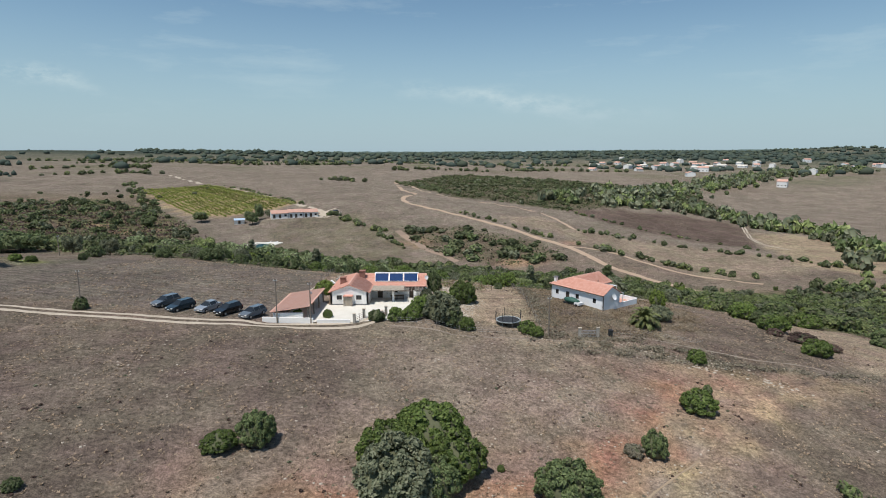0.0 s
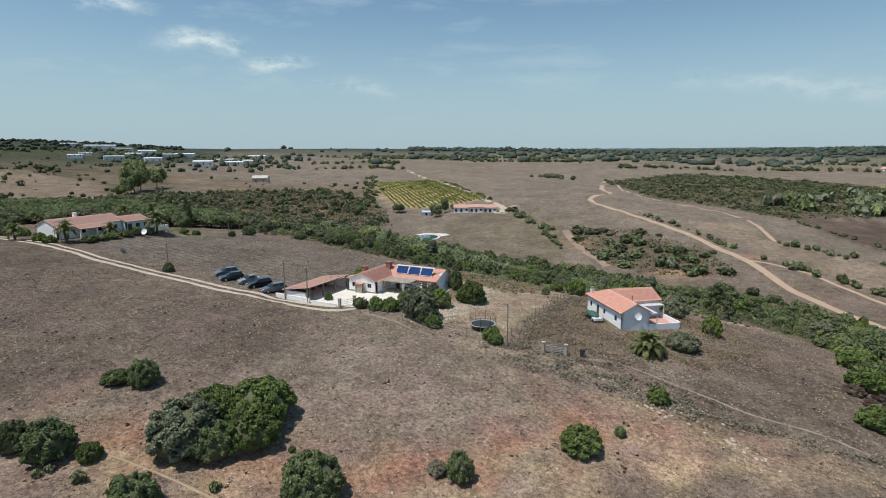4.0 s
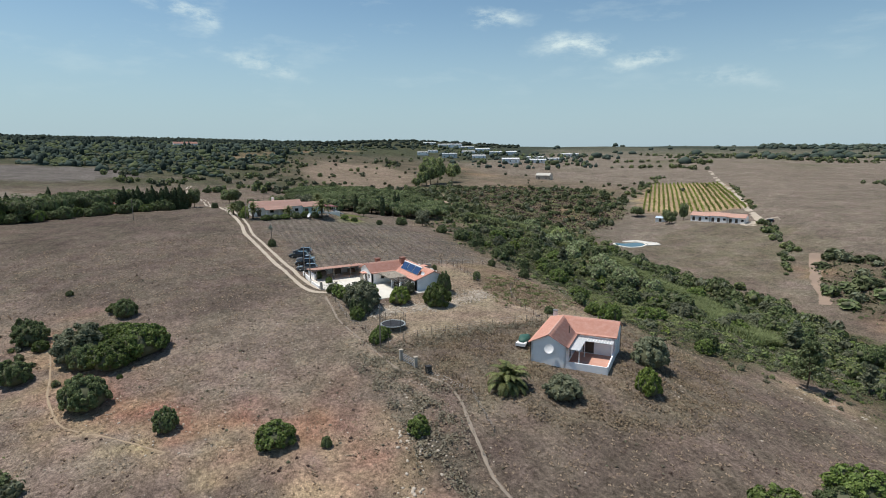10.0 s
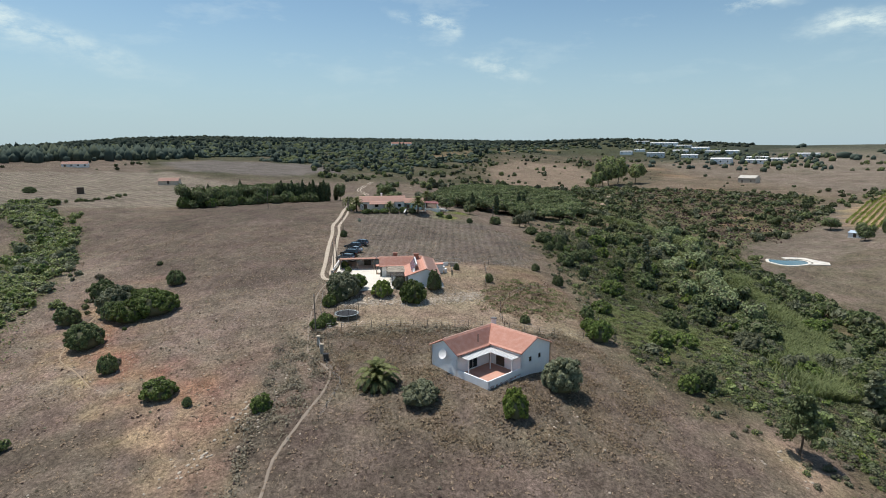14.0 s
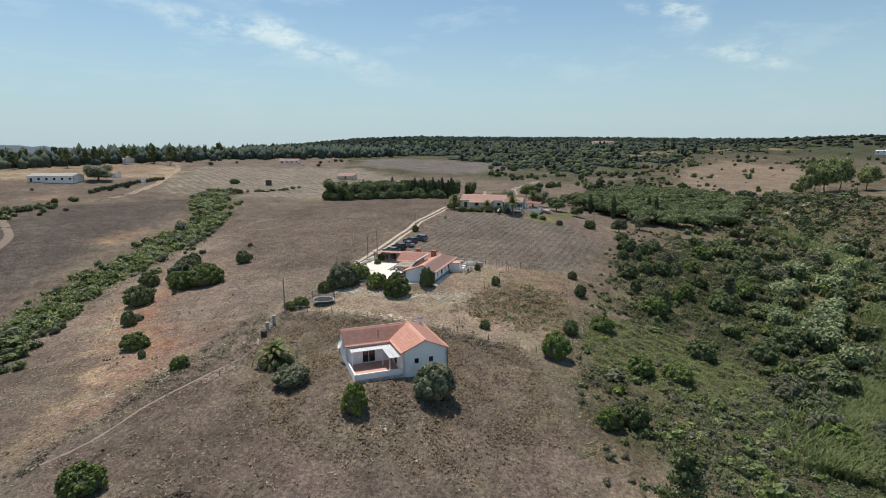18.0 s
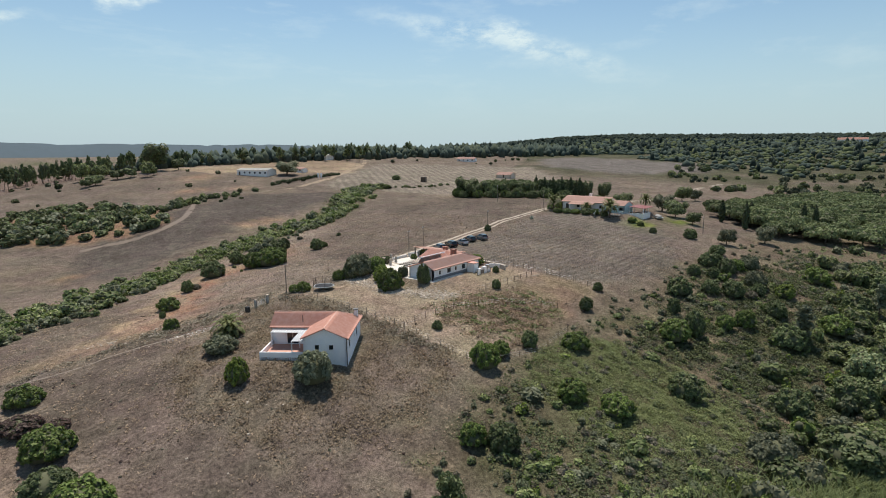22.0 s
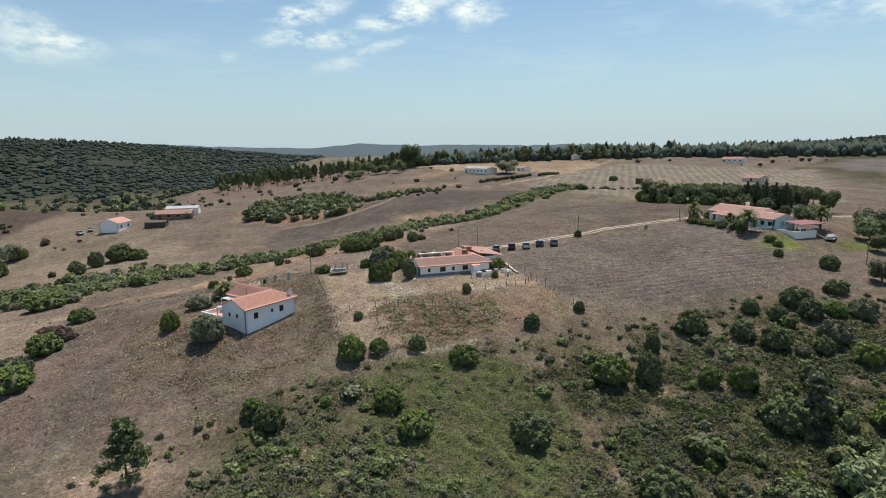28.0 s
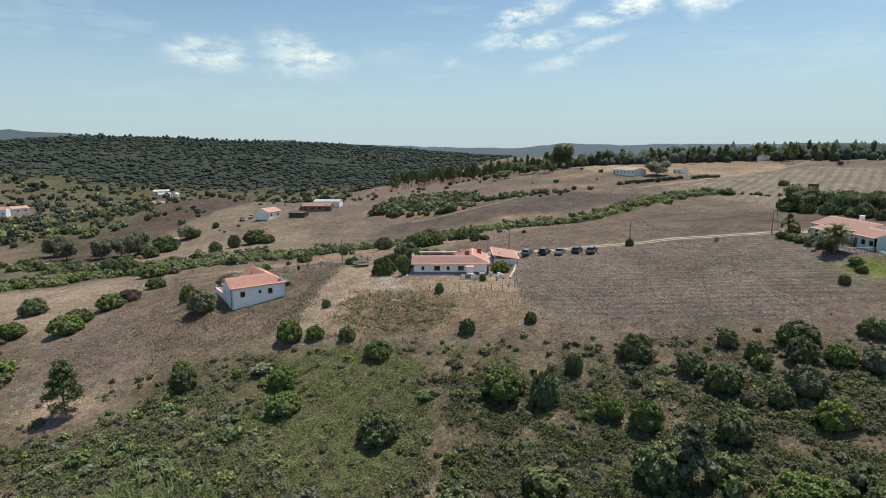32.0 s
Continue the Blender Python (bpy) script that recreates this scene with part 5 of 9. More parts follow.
def crown_mesh(name, quads, cv, cf, leaf, core=None):
    nq = len(quads) // 4
    q = np.arange(nq * 4).reshape(-1, 4)
    tri = np.vstack([q[:, [0, 1, 2]], q[:, [0, 2, 3]], cf + len(quads)])
    return mesh_from(name, np.vstack([quads, cv]), tri, [leaf, core or CORE], np.r_[np.zeros(2 * nq), np.ones(len(cf))])


def trunk_mesh(name, height, r, lean, rng, limbs=3, spread=0.5, bark=None):
    bm = bmesh.new()
    p, q = Vector((0, 0, -0.3)), Vector((lean * rng.uniform(-1, 1), lean * rng.uniform(-1, 1), height * 0.55))
    rod(bm, p, q, r, r * 0.75, 7)
    for k in range(limbs):
        a = k * math.tau / max(limbs, 1) + rng.uniform(-0.5, 0.5)
        e = q + Vector((spread * math.cos(a), spread * math.sin(a), height * rng.uniform(0.3, 0.5)))
        rod(bm, q, e, r * 0.55, r * 0.22, 5)
    me = bpy.data.meshes.new(name)
    bm.to_mesh(me)
    bm.free()
    me.materials.append(bark or BARK)
    return me


PLANT_RNG = np.random.default_rng(12)
KINDS = {}


def kind_of_bush(key, leaf, leaves=1500, size=0.075, lobes=9, squash=0.8, variants=3, core=ICO1, puffs=26):
    KINDS[key] = [(crown_mesh(f"crown_{key}", *puff_arrays(PLANT_RNG, leaves, size, puffs, squash=squash), leaf), trunk_mesh(f"stem_{key}", 0.5, 0.07, 0.05, PLANT_RNG, 4, 0.3)) for _ in range(variants)]


kind_of_bush("lentisk", LEAF, 2100, 0.047, 10, puffs=40)
kind_of_bush("lentisk_near", LEAF, 5600, 0.030, puffs=70)
kind_of_bush("carob_near", LEAF_DARK, 5600, 0.030, squash=0.9, puffs=70)
kind_of_bush("olive_near", LEAF_OLIVE, 5200, 0.031, squash=0.85, variants=1, puffs=60)
kind_of_bush("heather", LEAF_BROWN, 2200, 0.046, 9, 0.7, puffs=40)
kind_of_bush("carob", LEAF_DARK, 2100, 0.047, 10, 0.9, puffs=40)
kind_of_bush("olive", LEAF_OLIVE, 2100, 0.047, 9, 0.9, puffs=36)
kind_of_bush("fresh", LEAF_BRIGHT, 2100, 0.049, 9, 0.85, puffs=36)
kind_of_bush("grey", LEAF_GREY, 2000, 0.044, 8, 0.7)


def bush(key, x, y, wide, tall, label, name="bush", group="", turn=None, sink=0.05):
    rng = random.Random(int(x * 31 + y * 17) & 0xFFFF)
    key = key + "_near" if y < 60 and key + "_near" in KINDS else key
    crown, stem = KINDS[key][rng.randrange(len(KINDS[key]))]
    h = new(name)
    h.empty_display_size = 0.3
    w = wide / 2 / 0.98
    h.matrix_world = Matrix.LocRotScale((x, y, ground(x, y) - sink), Euler((0, 0, rng.uniform(0, 6.3) if turn is None else turn)), (w, w * rng.uniform(0.9, 1.1), tall / 1.22))
    tagged(h, label, "bush", group)
    for nm, me in (("crown", crown), ("stem", stem)):
        o = new(nm, me)
        o.parent = h
    return h


LENT, CARO, OLIV, FRES, GREY_, HEATH = "lentisk", "carob", "olive", "fresh", "grey", "heather"
WORDS = {LENT: "dense green lentisk bush with glossy leaves", CARO: "dark green rounded evergreen bush", OLIV: "grey-green olive shrub with loose foliage", FRES: "bright green leafy bush", HEATH: "dark brown withered heather clump", GREY_: "dry grey-brown shrub with sparse leaves"}

for k, x, y, w, t in (
    (CARO, -17.5, 48.4, 3.9, 3.3), (LENT, -20.4, 47.0, 3.8, 1.9), (LENT, -1.2, 50.2, 8.4, 5.4), (LENT, 1.0, 46.6, 6.8, 4.6), (OLIV, -3.8, 42.8, 8.2, 5.2), (LENT, -4.6, 47.0, 7.4, 5.0), (CARO, -0.6, 43.6, 5.4, 3.8),
    (CARO, 10.9, 44.0, 6.2, 4.3), (CARO, -13.6, 35.6, 5.2, 3.8), (CARO, -17.0, 34.4, 3.4, 3.2), (LENT, -10.0, 37.2, 2.6, 2.0), (CARO, -1.0, 35.2, 5.0, 3.5),
    (CARO, 21.6, 52.3, 3.0, 2.9), (GREY_, 19.3, 52.0, 2.1, 1.7), (LENT, 30.7, 62.7, 4.7, 2.9)):
    bush(k, x, y, w, t, WORDS[k] + " on the open field", group="field bushes")
for k, x, y, w, t in (
    (CARO, 33.9, 67.2, 1.3, 1.4), (LENT, 36.8, 76.8, 3.0, 2.0), (LENT, 5.4, 47.6, 0.9, 0.7), (CARO, -33.3, 39.2, 1.6, 1.0), (GREY_, -26.4, 28.9, 2.0, 1.4), (CARO, -54.2, 80.6, 2.3, 2.0),
    (LENT, 63.5, 113.5, 7.0, 4.2), (LENT, 62.5, 101, 6.5, 3.8), (LENT, 60.5, 86, 5.0, 3.0), (CARO, 64.5, 108, 5.5, 3.2), (HEATH, 63, 93, 5.4, 2.2), (HEATH, 60, 96.5, 3.2, 1.6), (HEATH, 65.5, 89.5, 3.4, 1.6)):
    bush(k, x, y, w, t, WORDS[k] + " in dry grass", group="field bushes")
for k, x, y, w, t in (
    (OLIV, -0.2, 84.4, 6.8, 4.6), (CARO, 1.6, 83.2, 3.8, 3.4), (LENT, -3.2, 86.4, 4.4, 3.6), (LENT, -7.2, 82.4, 2.9, 2.2), (CARO, -10.2, 82.4, 2.8, 2.0), (LENT, -4.8, 83.0, 3.2, 2.5), (LENT, 3.6, 82.0, 2.8, 2.4),
    (LENT, 12.9, 82.3, 3.4, 2.2), (LENT, 14.2, 81.0, 2.6, 1.9), (FRES, 0.2, 91.3, 4.1, 3.2), (OLIV, -2.9, 94.4, 2.6, 2.3), (OLIV, -2.0, 92.0, 1.5, 1.8), (LENT, 3.4, 97.0, 5.5, 4.6), (CARO, -1.6, 101.2, 3.0, 3.9)):
    bush(k, x, y, w, t, WORDS[k] + " beside the farmhouse yard", group="garden bushes")
for k, x, y, w, t in (
    (CARO, -9.2, 113.3, 1.9, 2.2), (CARO, 11.8, 115.6, 1.9, 1.5), (LENT, 15.2, 127.5, 5.0, 4.4), (LENT, 10.8, 127.3, 3.2, 2.6), (CARO, 5.2, 129, 3.0, 2.6), (CARO, -14.3, 129.6, 2.7, 2.5), (CARO, -24.6, 127.4, 2.2, 1.8),
    (OLIV, 38.5, 95.8, 5.2, 2.9), (OLIV, 36.0, 114.2, 5.6, 4.3), (FRES, 42.4, 106.6, 3.7, 3.7), (CARO, -79, 120, 2.1, 1.8), (LENT, -18, 84.0, 1.8, 1.5), (LENT, -22.5, 83.0, 1.9, 1.7), (FRES, -21.5, 99.5, 4.5, 2.6)):
    bush(k, x, y, w, t, WORDS[k] + " near the fence and cottage", group="garden bushes")
for k, x, y, w, t in (
    (LENT, -19.1, 144.2, 6.0, 4.4), (CARO, -24.2, 146.2, 4.2, 4.8), (CARO, -38, 139.3, 5.3, 3.8), (CARO, -44, 143.8, 4.1, 3.0), (CARO, -46.5, 147.6, 4.9, 3.6), (CARO, -60, 139.8, 5.7, 3.8), (CARO, -58, 144, 4.6, 3.6), (LENT, -62.5, 144.8, 4.0, 3.0),
    (OLIV, -55, 150.5, 5.0, 4.0), (CARO, -51.5, 151.5, 3.4, 2.6), (CARO, -71, 138.8, 4.5, 3.0), (LENT, -32, 149.6, 3.6, 3.0), (LENT, -35.5, 152.2, 4.4, 3.4), (GREY_, -48.5, 150.8, 3.0, 2.2), (GREY_, -68, 145, 2.5, 2.0), (CARO, -53, 142.2, 2.9, 2.6),
    (CARO, -82, 129.2, 4.0, 3.0), (OLIV, -66, 147, 5.0, 3.6), (CARO, -29, 141, 2.6, 3.2), (CARO, -51, 138.6, 3.2, 2.6), (FRES, -55, 156, 4.6, 3.2), (CARO, -44, 156, 4.8, 3.8),
    (LENT, -0.5, 134.2, 5.0, 3.0), (LENT, 12.4, 140, 4.5, 3.0), (LENT, 29.5, 135.6, 3.7, 2.6), (CARO, 27.6, 138.6, 4.2, 3.4), (LENT, 10.5, 145.6, 5.0, 3.2), (CARO, -3, 150.7, 5.7, 3.6)):
    bush(k, x, y, w, t, WORDS[k] + " on the valley edge", group="valley edge bushes")
for k, x, y, w, t in (
    (CARO, -5, 171, 11.0, 6.4), (CARO, -35, 159.5, 6.6, 5.0), (CARO, -13, 163, 6.6, 4.8), (OLIV, 3.5, 163, 6.4, 4.6), (CARO, -24, 170, 7.6, 5.6), (LENT, -46, 166, 6.8, 5.0), (OLIV, -30, 178, 7.0, 5.2), (CARO, -58, 168, 7.2, 5.4),
    (LENT, -40, 184, 6.2, 5.0), (CARO, -54, 190, 8.0, 6.0), (OLIV, -66, 178, 6.6, 5.0), (CARO, -76, 190, 7.6, 5.6), (LENT, -14, 192, 6.8, 5.2), (CARO, 2, 186, 7.4, 5.4), (OLIV, 12, 178, 6.2, 4.8), (CARO, 24, 175, 7.6, 5.4), (CARO, 36, 178, 7.0, 5.2),
    (LENT, 48, 171, 6.8, 4.8), (CARO, 58, 165, 7.0, 5.2), (OLIV, 64, 152, 6.0, 4.6), (CARO, 72, 143, 7.0, 5.0), (LENT, 66, 134, 6.0, 4.2), (CARO, 78, 126, 6.6, 4.8), (LENT, 76, 112, 6.2, 4.4), (CARO, 82, 98, 6.4, 4.6), 
    (CARO, -36, 205, 7.0, 5.2), (CARO, -20, 210, 7.6, 5.4), (LENT, -62, 205, 7.0, 5.2), (CARO, -78, 172, 7.0, 5.0), (LENT, -70, 160, 6.0, 4.4), (CARO, 8, 196, 7.0, 4.8), (LENT, 16, 165, 6.4, 4.2)):
    bush(k, x, y, w, t * 0.82, WORDS[k] + " in the valley scrub", group="valley trees")


for k, x, y, w, t in ((CARO, 111, -11.5, 11.4, 7.4), (CARO, 108.5, 4, 7.7, 5.4), (LENT, 110.5, -35, 7.8, 5.4), (CARO, 81, 7, 6.1, 4.6), (CARO, 78, -3.6, 5.7, 5.6), (CARO, 72, -9, 10, 6.2), (LENT, 66, -8, 7, 4.6), (CARO, 89, 52.5, 8.3, 6.2), (LENT, 72.5, 66, 9.5, 4.2), (CARO, 97, 46, 6.5, 5.0), (OLIV, 102, 40, 6.0, 4.6)):
    bush(k, x, y, w, t, WORDS[k] + " beside the southern creek", group="creek trees")


# ---- scrub, joined ----
def scatter(count, rng, box_, keep, gap=0.0):
    """Random places in a box x0, x1, y0, y1 that pass keep(x, y), a chance between 0 and 1."""
    out = np.zeros((0, 2))
    x0, x1, y0, y1 = box_
    for _ in range(40):
        p = np.stack([rng.uniform(x0, x1, count), rng.uniform(y0, y1, count)], 1)
        p = p[rng.uniform(0, 1, count) < keep(p[:, 0], p[:, 1])]
        out = np.vstack([out, p])
        if len(out) >= count:
            break
    return out[:count]


def joined_plants(name, places, radius, tall, templates, mats, label, category, rng, sink=0.1, weights=None):
    """Many plants in one mesh: each a turned and scaled template; mats: one leaf material a template, then the core."""
    verts, tris, slots = [], [], []
    base = 0
    pick = rng.choice(len(templates), len(places), p=weights)
    z = land(places[:, 0], places[:, 1]) - sink
    for k, (quads, cv, cf) in enumerate(templates):
        idx = np.where(pick == k)[0]
        if not len(idx):
            continue
        v = np.vstack([quads, cv])
        nq = len(quads) // 4
        q = np.arange(nq * 4).reshape(-1, 4)
        f = np.vstack([q[:, [0, 1, 2]], q[:, [0, 2, 3]], cf + len(quads)])
        s = np.r_[np.full(2 * nq, k), np.full(len(cf), len(mats) - 1)]
        a = rng.uniform(0, math.tau, len(idx))
        ca, sa = np.cos(a)[:, None], np.sin(a)[:, None]
        r, t = radius[idx][:, None], tall[idx][:, None]
        X = (v[None, :, 0] * ca - v[None, :, 1] * sa) * r + places[idx, 0][:, None]
        Y = (v[None, :, 0] * sa + v[None, :, 1] * ca) * r + places[idx, 1][:, None]
        Z = v[None, :, 2] * t + z[idx][:, None]
        verts.append(np.stack([X, Y, Z], -1).reshape(-1, 3))
        tris.append((f[None] + (np.arange(len(idx)) * len(v))[:, None, None]).reshape(-1, 3) + base)
        slots.append(np.tile(s, len(idx)))
        base += len(idx) * len(v)
    ob = new(name, mesh_from(name, np.vstack(verts), np.vstack(tris), mats, np.concatenate(slots)))
    return tagged(ob, label, category, kind="stuff")


def templates_of(n, leaves, size, lobes, squash=0.85, core=None):
    c = core or ICO1
    return [crown_arrays(PLANT_RNG, leaves, size, lobes, squash=squash, core=c) for _ in range(n)]


SR = np.random.default_rng(77)


HEATH = [(-117, 230), (-112, 252), (-145, 300), (-190, 335), (-260, 352), (-312, 322), (-272, 250), (-205, 236), (-165, 236)]
CANES = ([(-150, 198), (-130, 203), (-112, 206), (-94, 208)], [(-52, 198), (-37, 193), (-22, 190), (-9, 187), (8, 178)], [(-10, 181), (6, 172), (20, 165), (32, 161), (41, 156)], [(74, 166), (92, 160), (112, 152), (135, 148), (165, 150)], [(41, 158), (56, 158), (74, 164)])


def clear_of_canes(x, y):
    k = 1.0
    for line in CANES[:3]:
        k = k * np.clip((near_line(line, x, y) - 1.6) / 2.2, 0.06, 1)
    return k


def valley_keep(x, y):
    k = inside(VALLEY, x + 3 * ripple(x, y, 12, 41), y + 3 * ripple(x, y, 12, 42), 5)
    gaps = np.clip(0.75 + 0.9 * ripple(x, y, 15, 43) + 0.5 * ripple(x, y, 6, 44), 0.08, 1)
    for line in ([(-22, 268), (0, 232), (6, 222)], [(44, 247), (63, 208), (86, 175), (105, 168)]):
        gaps = gaps * (near_line(line, x, y) > 3.2)
    bare = np.exp(-(((x - 46) / 7) ** 2 + ((y - 141) / 4.5) ** 2))
    return k * gaps * (1 - bare) * (1 - 0.9 * straw_gap(x, y))


near_box = (-95, 130, 62, 240)
BRAMBLE = [(-8, 136), (2, 132), (12, 133), (16, 142), (12, 156), (2, 163), (-6, 158), (-10, 146)]
p = scatter(1150, SR, near_box, lambda x, y: valley_keep(x, y) * clear_of_canes(x, y) * np.where((y > 160) | (x > 55), 1.0, 0.42))
low = inside(BRAMBLE, p[:, 0], p[:, 1], 5)
rad = SR.uniform(0.5, 1.25, len(p)) * (1 + 0.7 * (SR.uniform(0, 1, len(p)) > 0.8)) * (1 - 0.2 * low)
dist_edge = np.clip((p[:, 1] - 135) / 30, 0, 1)
tal = rad * SR.uniform(0.8, 1.4, len(p)) * (0.75 + 0.5 * dist_edge) * (1 - 0.35 * low)
T_NEAR = templates_of(6, 120, 0.15, 3)
joined_plants("valley_scrub", p, rad, tal, T_NEAR, [LEAF_MID, LEAF_SCRUB, LEAF_CISTUS, LEAF, LEAF_OLIVE, LEAF_BRIGHT, CORE], "dense mixed green scrub filling the valley", "scrub", SR, weights=[0.22, 0.24, 0.13, 0.08, 0.14, 0.19])
p = scatter(540, SR, near_box, lambda x, y: valley_keep(x, y) * clear_of_canes(x, y) * (1 - 0.8 * inside(BRAMBLE, x, y, 5)) * np.clip(np.maximum((y - 158) / 8, (x - 52) / 8), 0, 1))
rad = SR.uniform(1.5, 3.0, len(p))
joined_plants("valley_thicket", p, rad, rad * SR.uniform(0.75, 1.2, len(p)), templates_of(5, 250, 0.098, 6), [LEAF_MID, LEAF_CISTUS, LEAF_DARK, LEAF_OLIVE, LEAF_SCRUB, CORE], "rounded dark green thickets along the valley floor", "scrub", SR, weights=[0.28, 0.08, 0.16, 0.2, 0.28])

# broad pale willows on the valley floor
p = np.array([(-50, 176), (-45, 184), (-27, 177), (-20, 180.5), (-33, 171), (-99, 199), (-78, 198), (-62, 190), (-88, 203), (-69, 183), (-118, 212), (-37, 181)])
rad = SR.uniform(3.4, 5.0, len(p))
joined_plants("willow_thicket", p, rad, rad * SR.uniform(1.0, 1.25, len(p)), templates_of(3, 900, 0.06, 9), [LEAF_WILLOW, LEAF_WILLOW, LEAF_SCRUB, CORE], "broad rounded pale grey-green willows on the valley floor", "willow", SR, weights=[0.45, 0.35, 0.2])


# knee-high mixed scrub on the slope above the stream
p = scatter(3000, SR, (-95, 62, 128, 176), lambda x, y: valley_keep(x, y) * np.clip(0.55 + (y - 140) / 30, 0.4, 1) * (y < 174) * (1 - 0.75 * inside(BRAMBLE, x, y, 3)))
rad = SR.uniform(0.28, 0.85, len(p))
joined_plants("slope_scrub", p, rad, rad * SR.uniform(0.6, 1.1, len(p)), templates_of(5, 64, 0.145, 1), [LEAF_SCRUB, LEAF_GREY, LEAF, LEAF_OLIVE, LEAF_CISTUS, CORE], "low mixed green and grey scrub on the valley slope", "scrub", SR, weights=[0.18, 0.16, 0.2, 0.14, 0.32])

# low brambles and grass carpets between the bushes
def carpet(name, count, keep, box_, size, tall, mat, label, seed):
    rng = np.random.default_rng(seed)
    q = scatter(count, rng, box_, keep)
    up = np.clip(0.5 + 0.5 * ripple(q[:, 0], q[:, 1], 3.2, seed), 0, 1) * tall
    c = np.stack([q[:, 0], q[:, 1], land(q[:, 0], q[:, 1]) + up * rng.uniform(0.5, 1.0, len(q)) + 0.03], 1)
    v = leaf_quads(c, np.tile((0, 0, 1.0), (len(c), 1)), size, rng)
    tagged(new(name, mesh_from(name, v, np.arange(len(v)).reshape(-1, 4), [mat])), label, "undergrowth", kind="stuff")


carpet("bramble_carpet", 80000, lambda x, y: inside(BRAMBLE, x + 2 * ripple(x, y, 7, 71), y + 2 * ripple(x, y, 7, 72), 4) * np.clip(0.75 + ripple(x, y, 6, 73), 0.1, 1), (-10, 34, 128, 172), 0.065, 0.6, LEAF_BRAMBLE, "low grey-green brambles covering the slope", 81)
carpet("rockrose_undergrowth", 60000, lambda x, y: valley_keep(x, y) * np.clip(0.2 + 1.5 * ripple(x, y, 9, 75), 0.05, 1) * (1 - 0.85 * inside(BRAMBLE, x, y, 4)) * np.where(y > 172, 0.3, 1.0), near_box, 0.10, 0.6, LEAF_CISTUS, "low dark grey-green rockrose between valley bushes", 95)
carpet("valley_undergrowth", 130000, lambda x, y: valley_keep(x, y) * np.clip(np.where(y > 168, 0.75, 0.4) + 1.1 * ripple(x, y, 10, 74), 0.05, 1) * np.where((y < 166) & (x < 60), 0.6, 1.0), near_box, 0.10, 0.5, LEAF_BRAMBLE, "low green undergrowth between valley bushes", 82)

carpet("slope_undergrowth", 75000, lambda x, y: inside([(-70, 150), (-40, 146), (-14, 139), (-10, 150), (-6, 172), (-60, 178)], x + 4 * ripple(x, y, 9, 99), y + 4 * ripple(x, y, 8, 102), 9) * np.clip(0.45 + 1.2 * ripple(x, y, 7, 100), 0.03, 1) * (1 - 0.9 * np.clip(straw_gap(x, y), 0, 1)), (-72, 0, 136, 180), 0.10, 0.7, LEAF_HEATH, "low olive-green undergrowth on the valley slope", 101)

LOWER_SLOPE = [(14, 147), (26, 141), (38, 150), (52, 158), (46, 170), (20, 172), (4, 165)]
p = scatter(330, SR, (0, 56, 136, 176), lambda x, y: inside(LOWER_SLOPE, x + 3 * ripple(x, y, 9, 103), y, 6) * np.clip(0.6 + 0.9 * ripple(x, y, 8, 104), 0.04, 1))
rad = SR.uniform(0.4, 1.3, len(p))
joined_plants("lower_slope_scrub", p, rad, rad * SR.uniform(0.6, 1.1, len(p)), T_NEAR, [LEAF_MID, LEAF_SCRUB, LEAF_CISTUS, LEAF, LEAF_OLIVE, LEAF_GREY, CORE], "dense mixed scrub on the lower valley slope", "scrub", SR, weights=[0.14, 0.2, 0.22, 0.18, 0.14, 0.12])
carpet("lower_undergrowth", 32000, lambda x, y: inside(LOWER_SLOPE, x + 3 * ripple(x, y, 9, 103), y, 7) * np.clip(0.5 + 1.1 * ripple(x, y, 7, 105), 0.03, 1), (0, 56, 136, 176), 0.10, 0.6, LEAF_HEATH, "low olive-green undergrowth among valley scrub", 106)

carpet("dry_undergrowth", 70000, lambda x, y: valley_keep(x, y) * np.clip(0.35 + 1.3 * ripple(x, y, 8, 76), 0.03, 1) * (y < 172) * (1 - 0.7 * inside(BRAMBLE, x, y, 3)), near_box, 0.075, 0.4, LEAF_GREY, "dry grey-brown undergrowth on the valley slopes", 83)

carpet("dry_weeds", 7000, lambda x, y: inside([(-3, 112), (6, 110), (9, 118), (6, 127), (-10, 127), (-12, 120)], x + 2 * ripple(x, y, 6, 77), y, 4) * np.clip(0.55 + ripple(x, y, 5, 78), 0.05, 1), (-18, 14, 106, 132), 0.13, 0.5, DRY, "tall dry weeds behind the farmhouse", 84)
carpet("green_weeds", 4500, lambda x, y: inside([(-3, 112), (6, 110), (9, 118), (6, 127), (-10, 127), (-12, 120)], x + 2 * ripple(x, y, 6, 77), y, 4) * np.clip(0.2 + ripple(x, y, 4, 79), 0.02, 1), (-18, 14, 106, 132), 0.12, 0.5, LEAF_BRAMBLE, "green weeds among dry grass behind the farmhouse", 85)

carpet("path_weeds", 6800, lambda x, y: np.maximum(np.exp(-((near_line([(16, 80), (24, 80.4), (33, 80.6), (40, 78)], x, y) / 2.6) ** 2)), np.maximum(np.exp(-((near_line([(17, 84), (17.2, 100), (17.6, 120)], x, y) / 1.3) ** 2)), np.exp(-((near_line([(20, 76.2), (40, 76.4), (64, 76.8)], x, y) / 0.7) ** 2)))) * np.clip(0.5 + ripple(x, y, 4, 65), 0.03, 1), (12, 66, 72, 126), 0.11, 0.5, LEAF_GREY, "dry grey-green weeds along path and fence", 88)

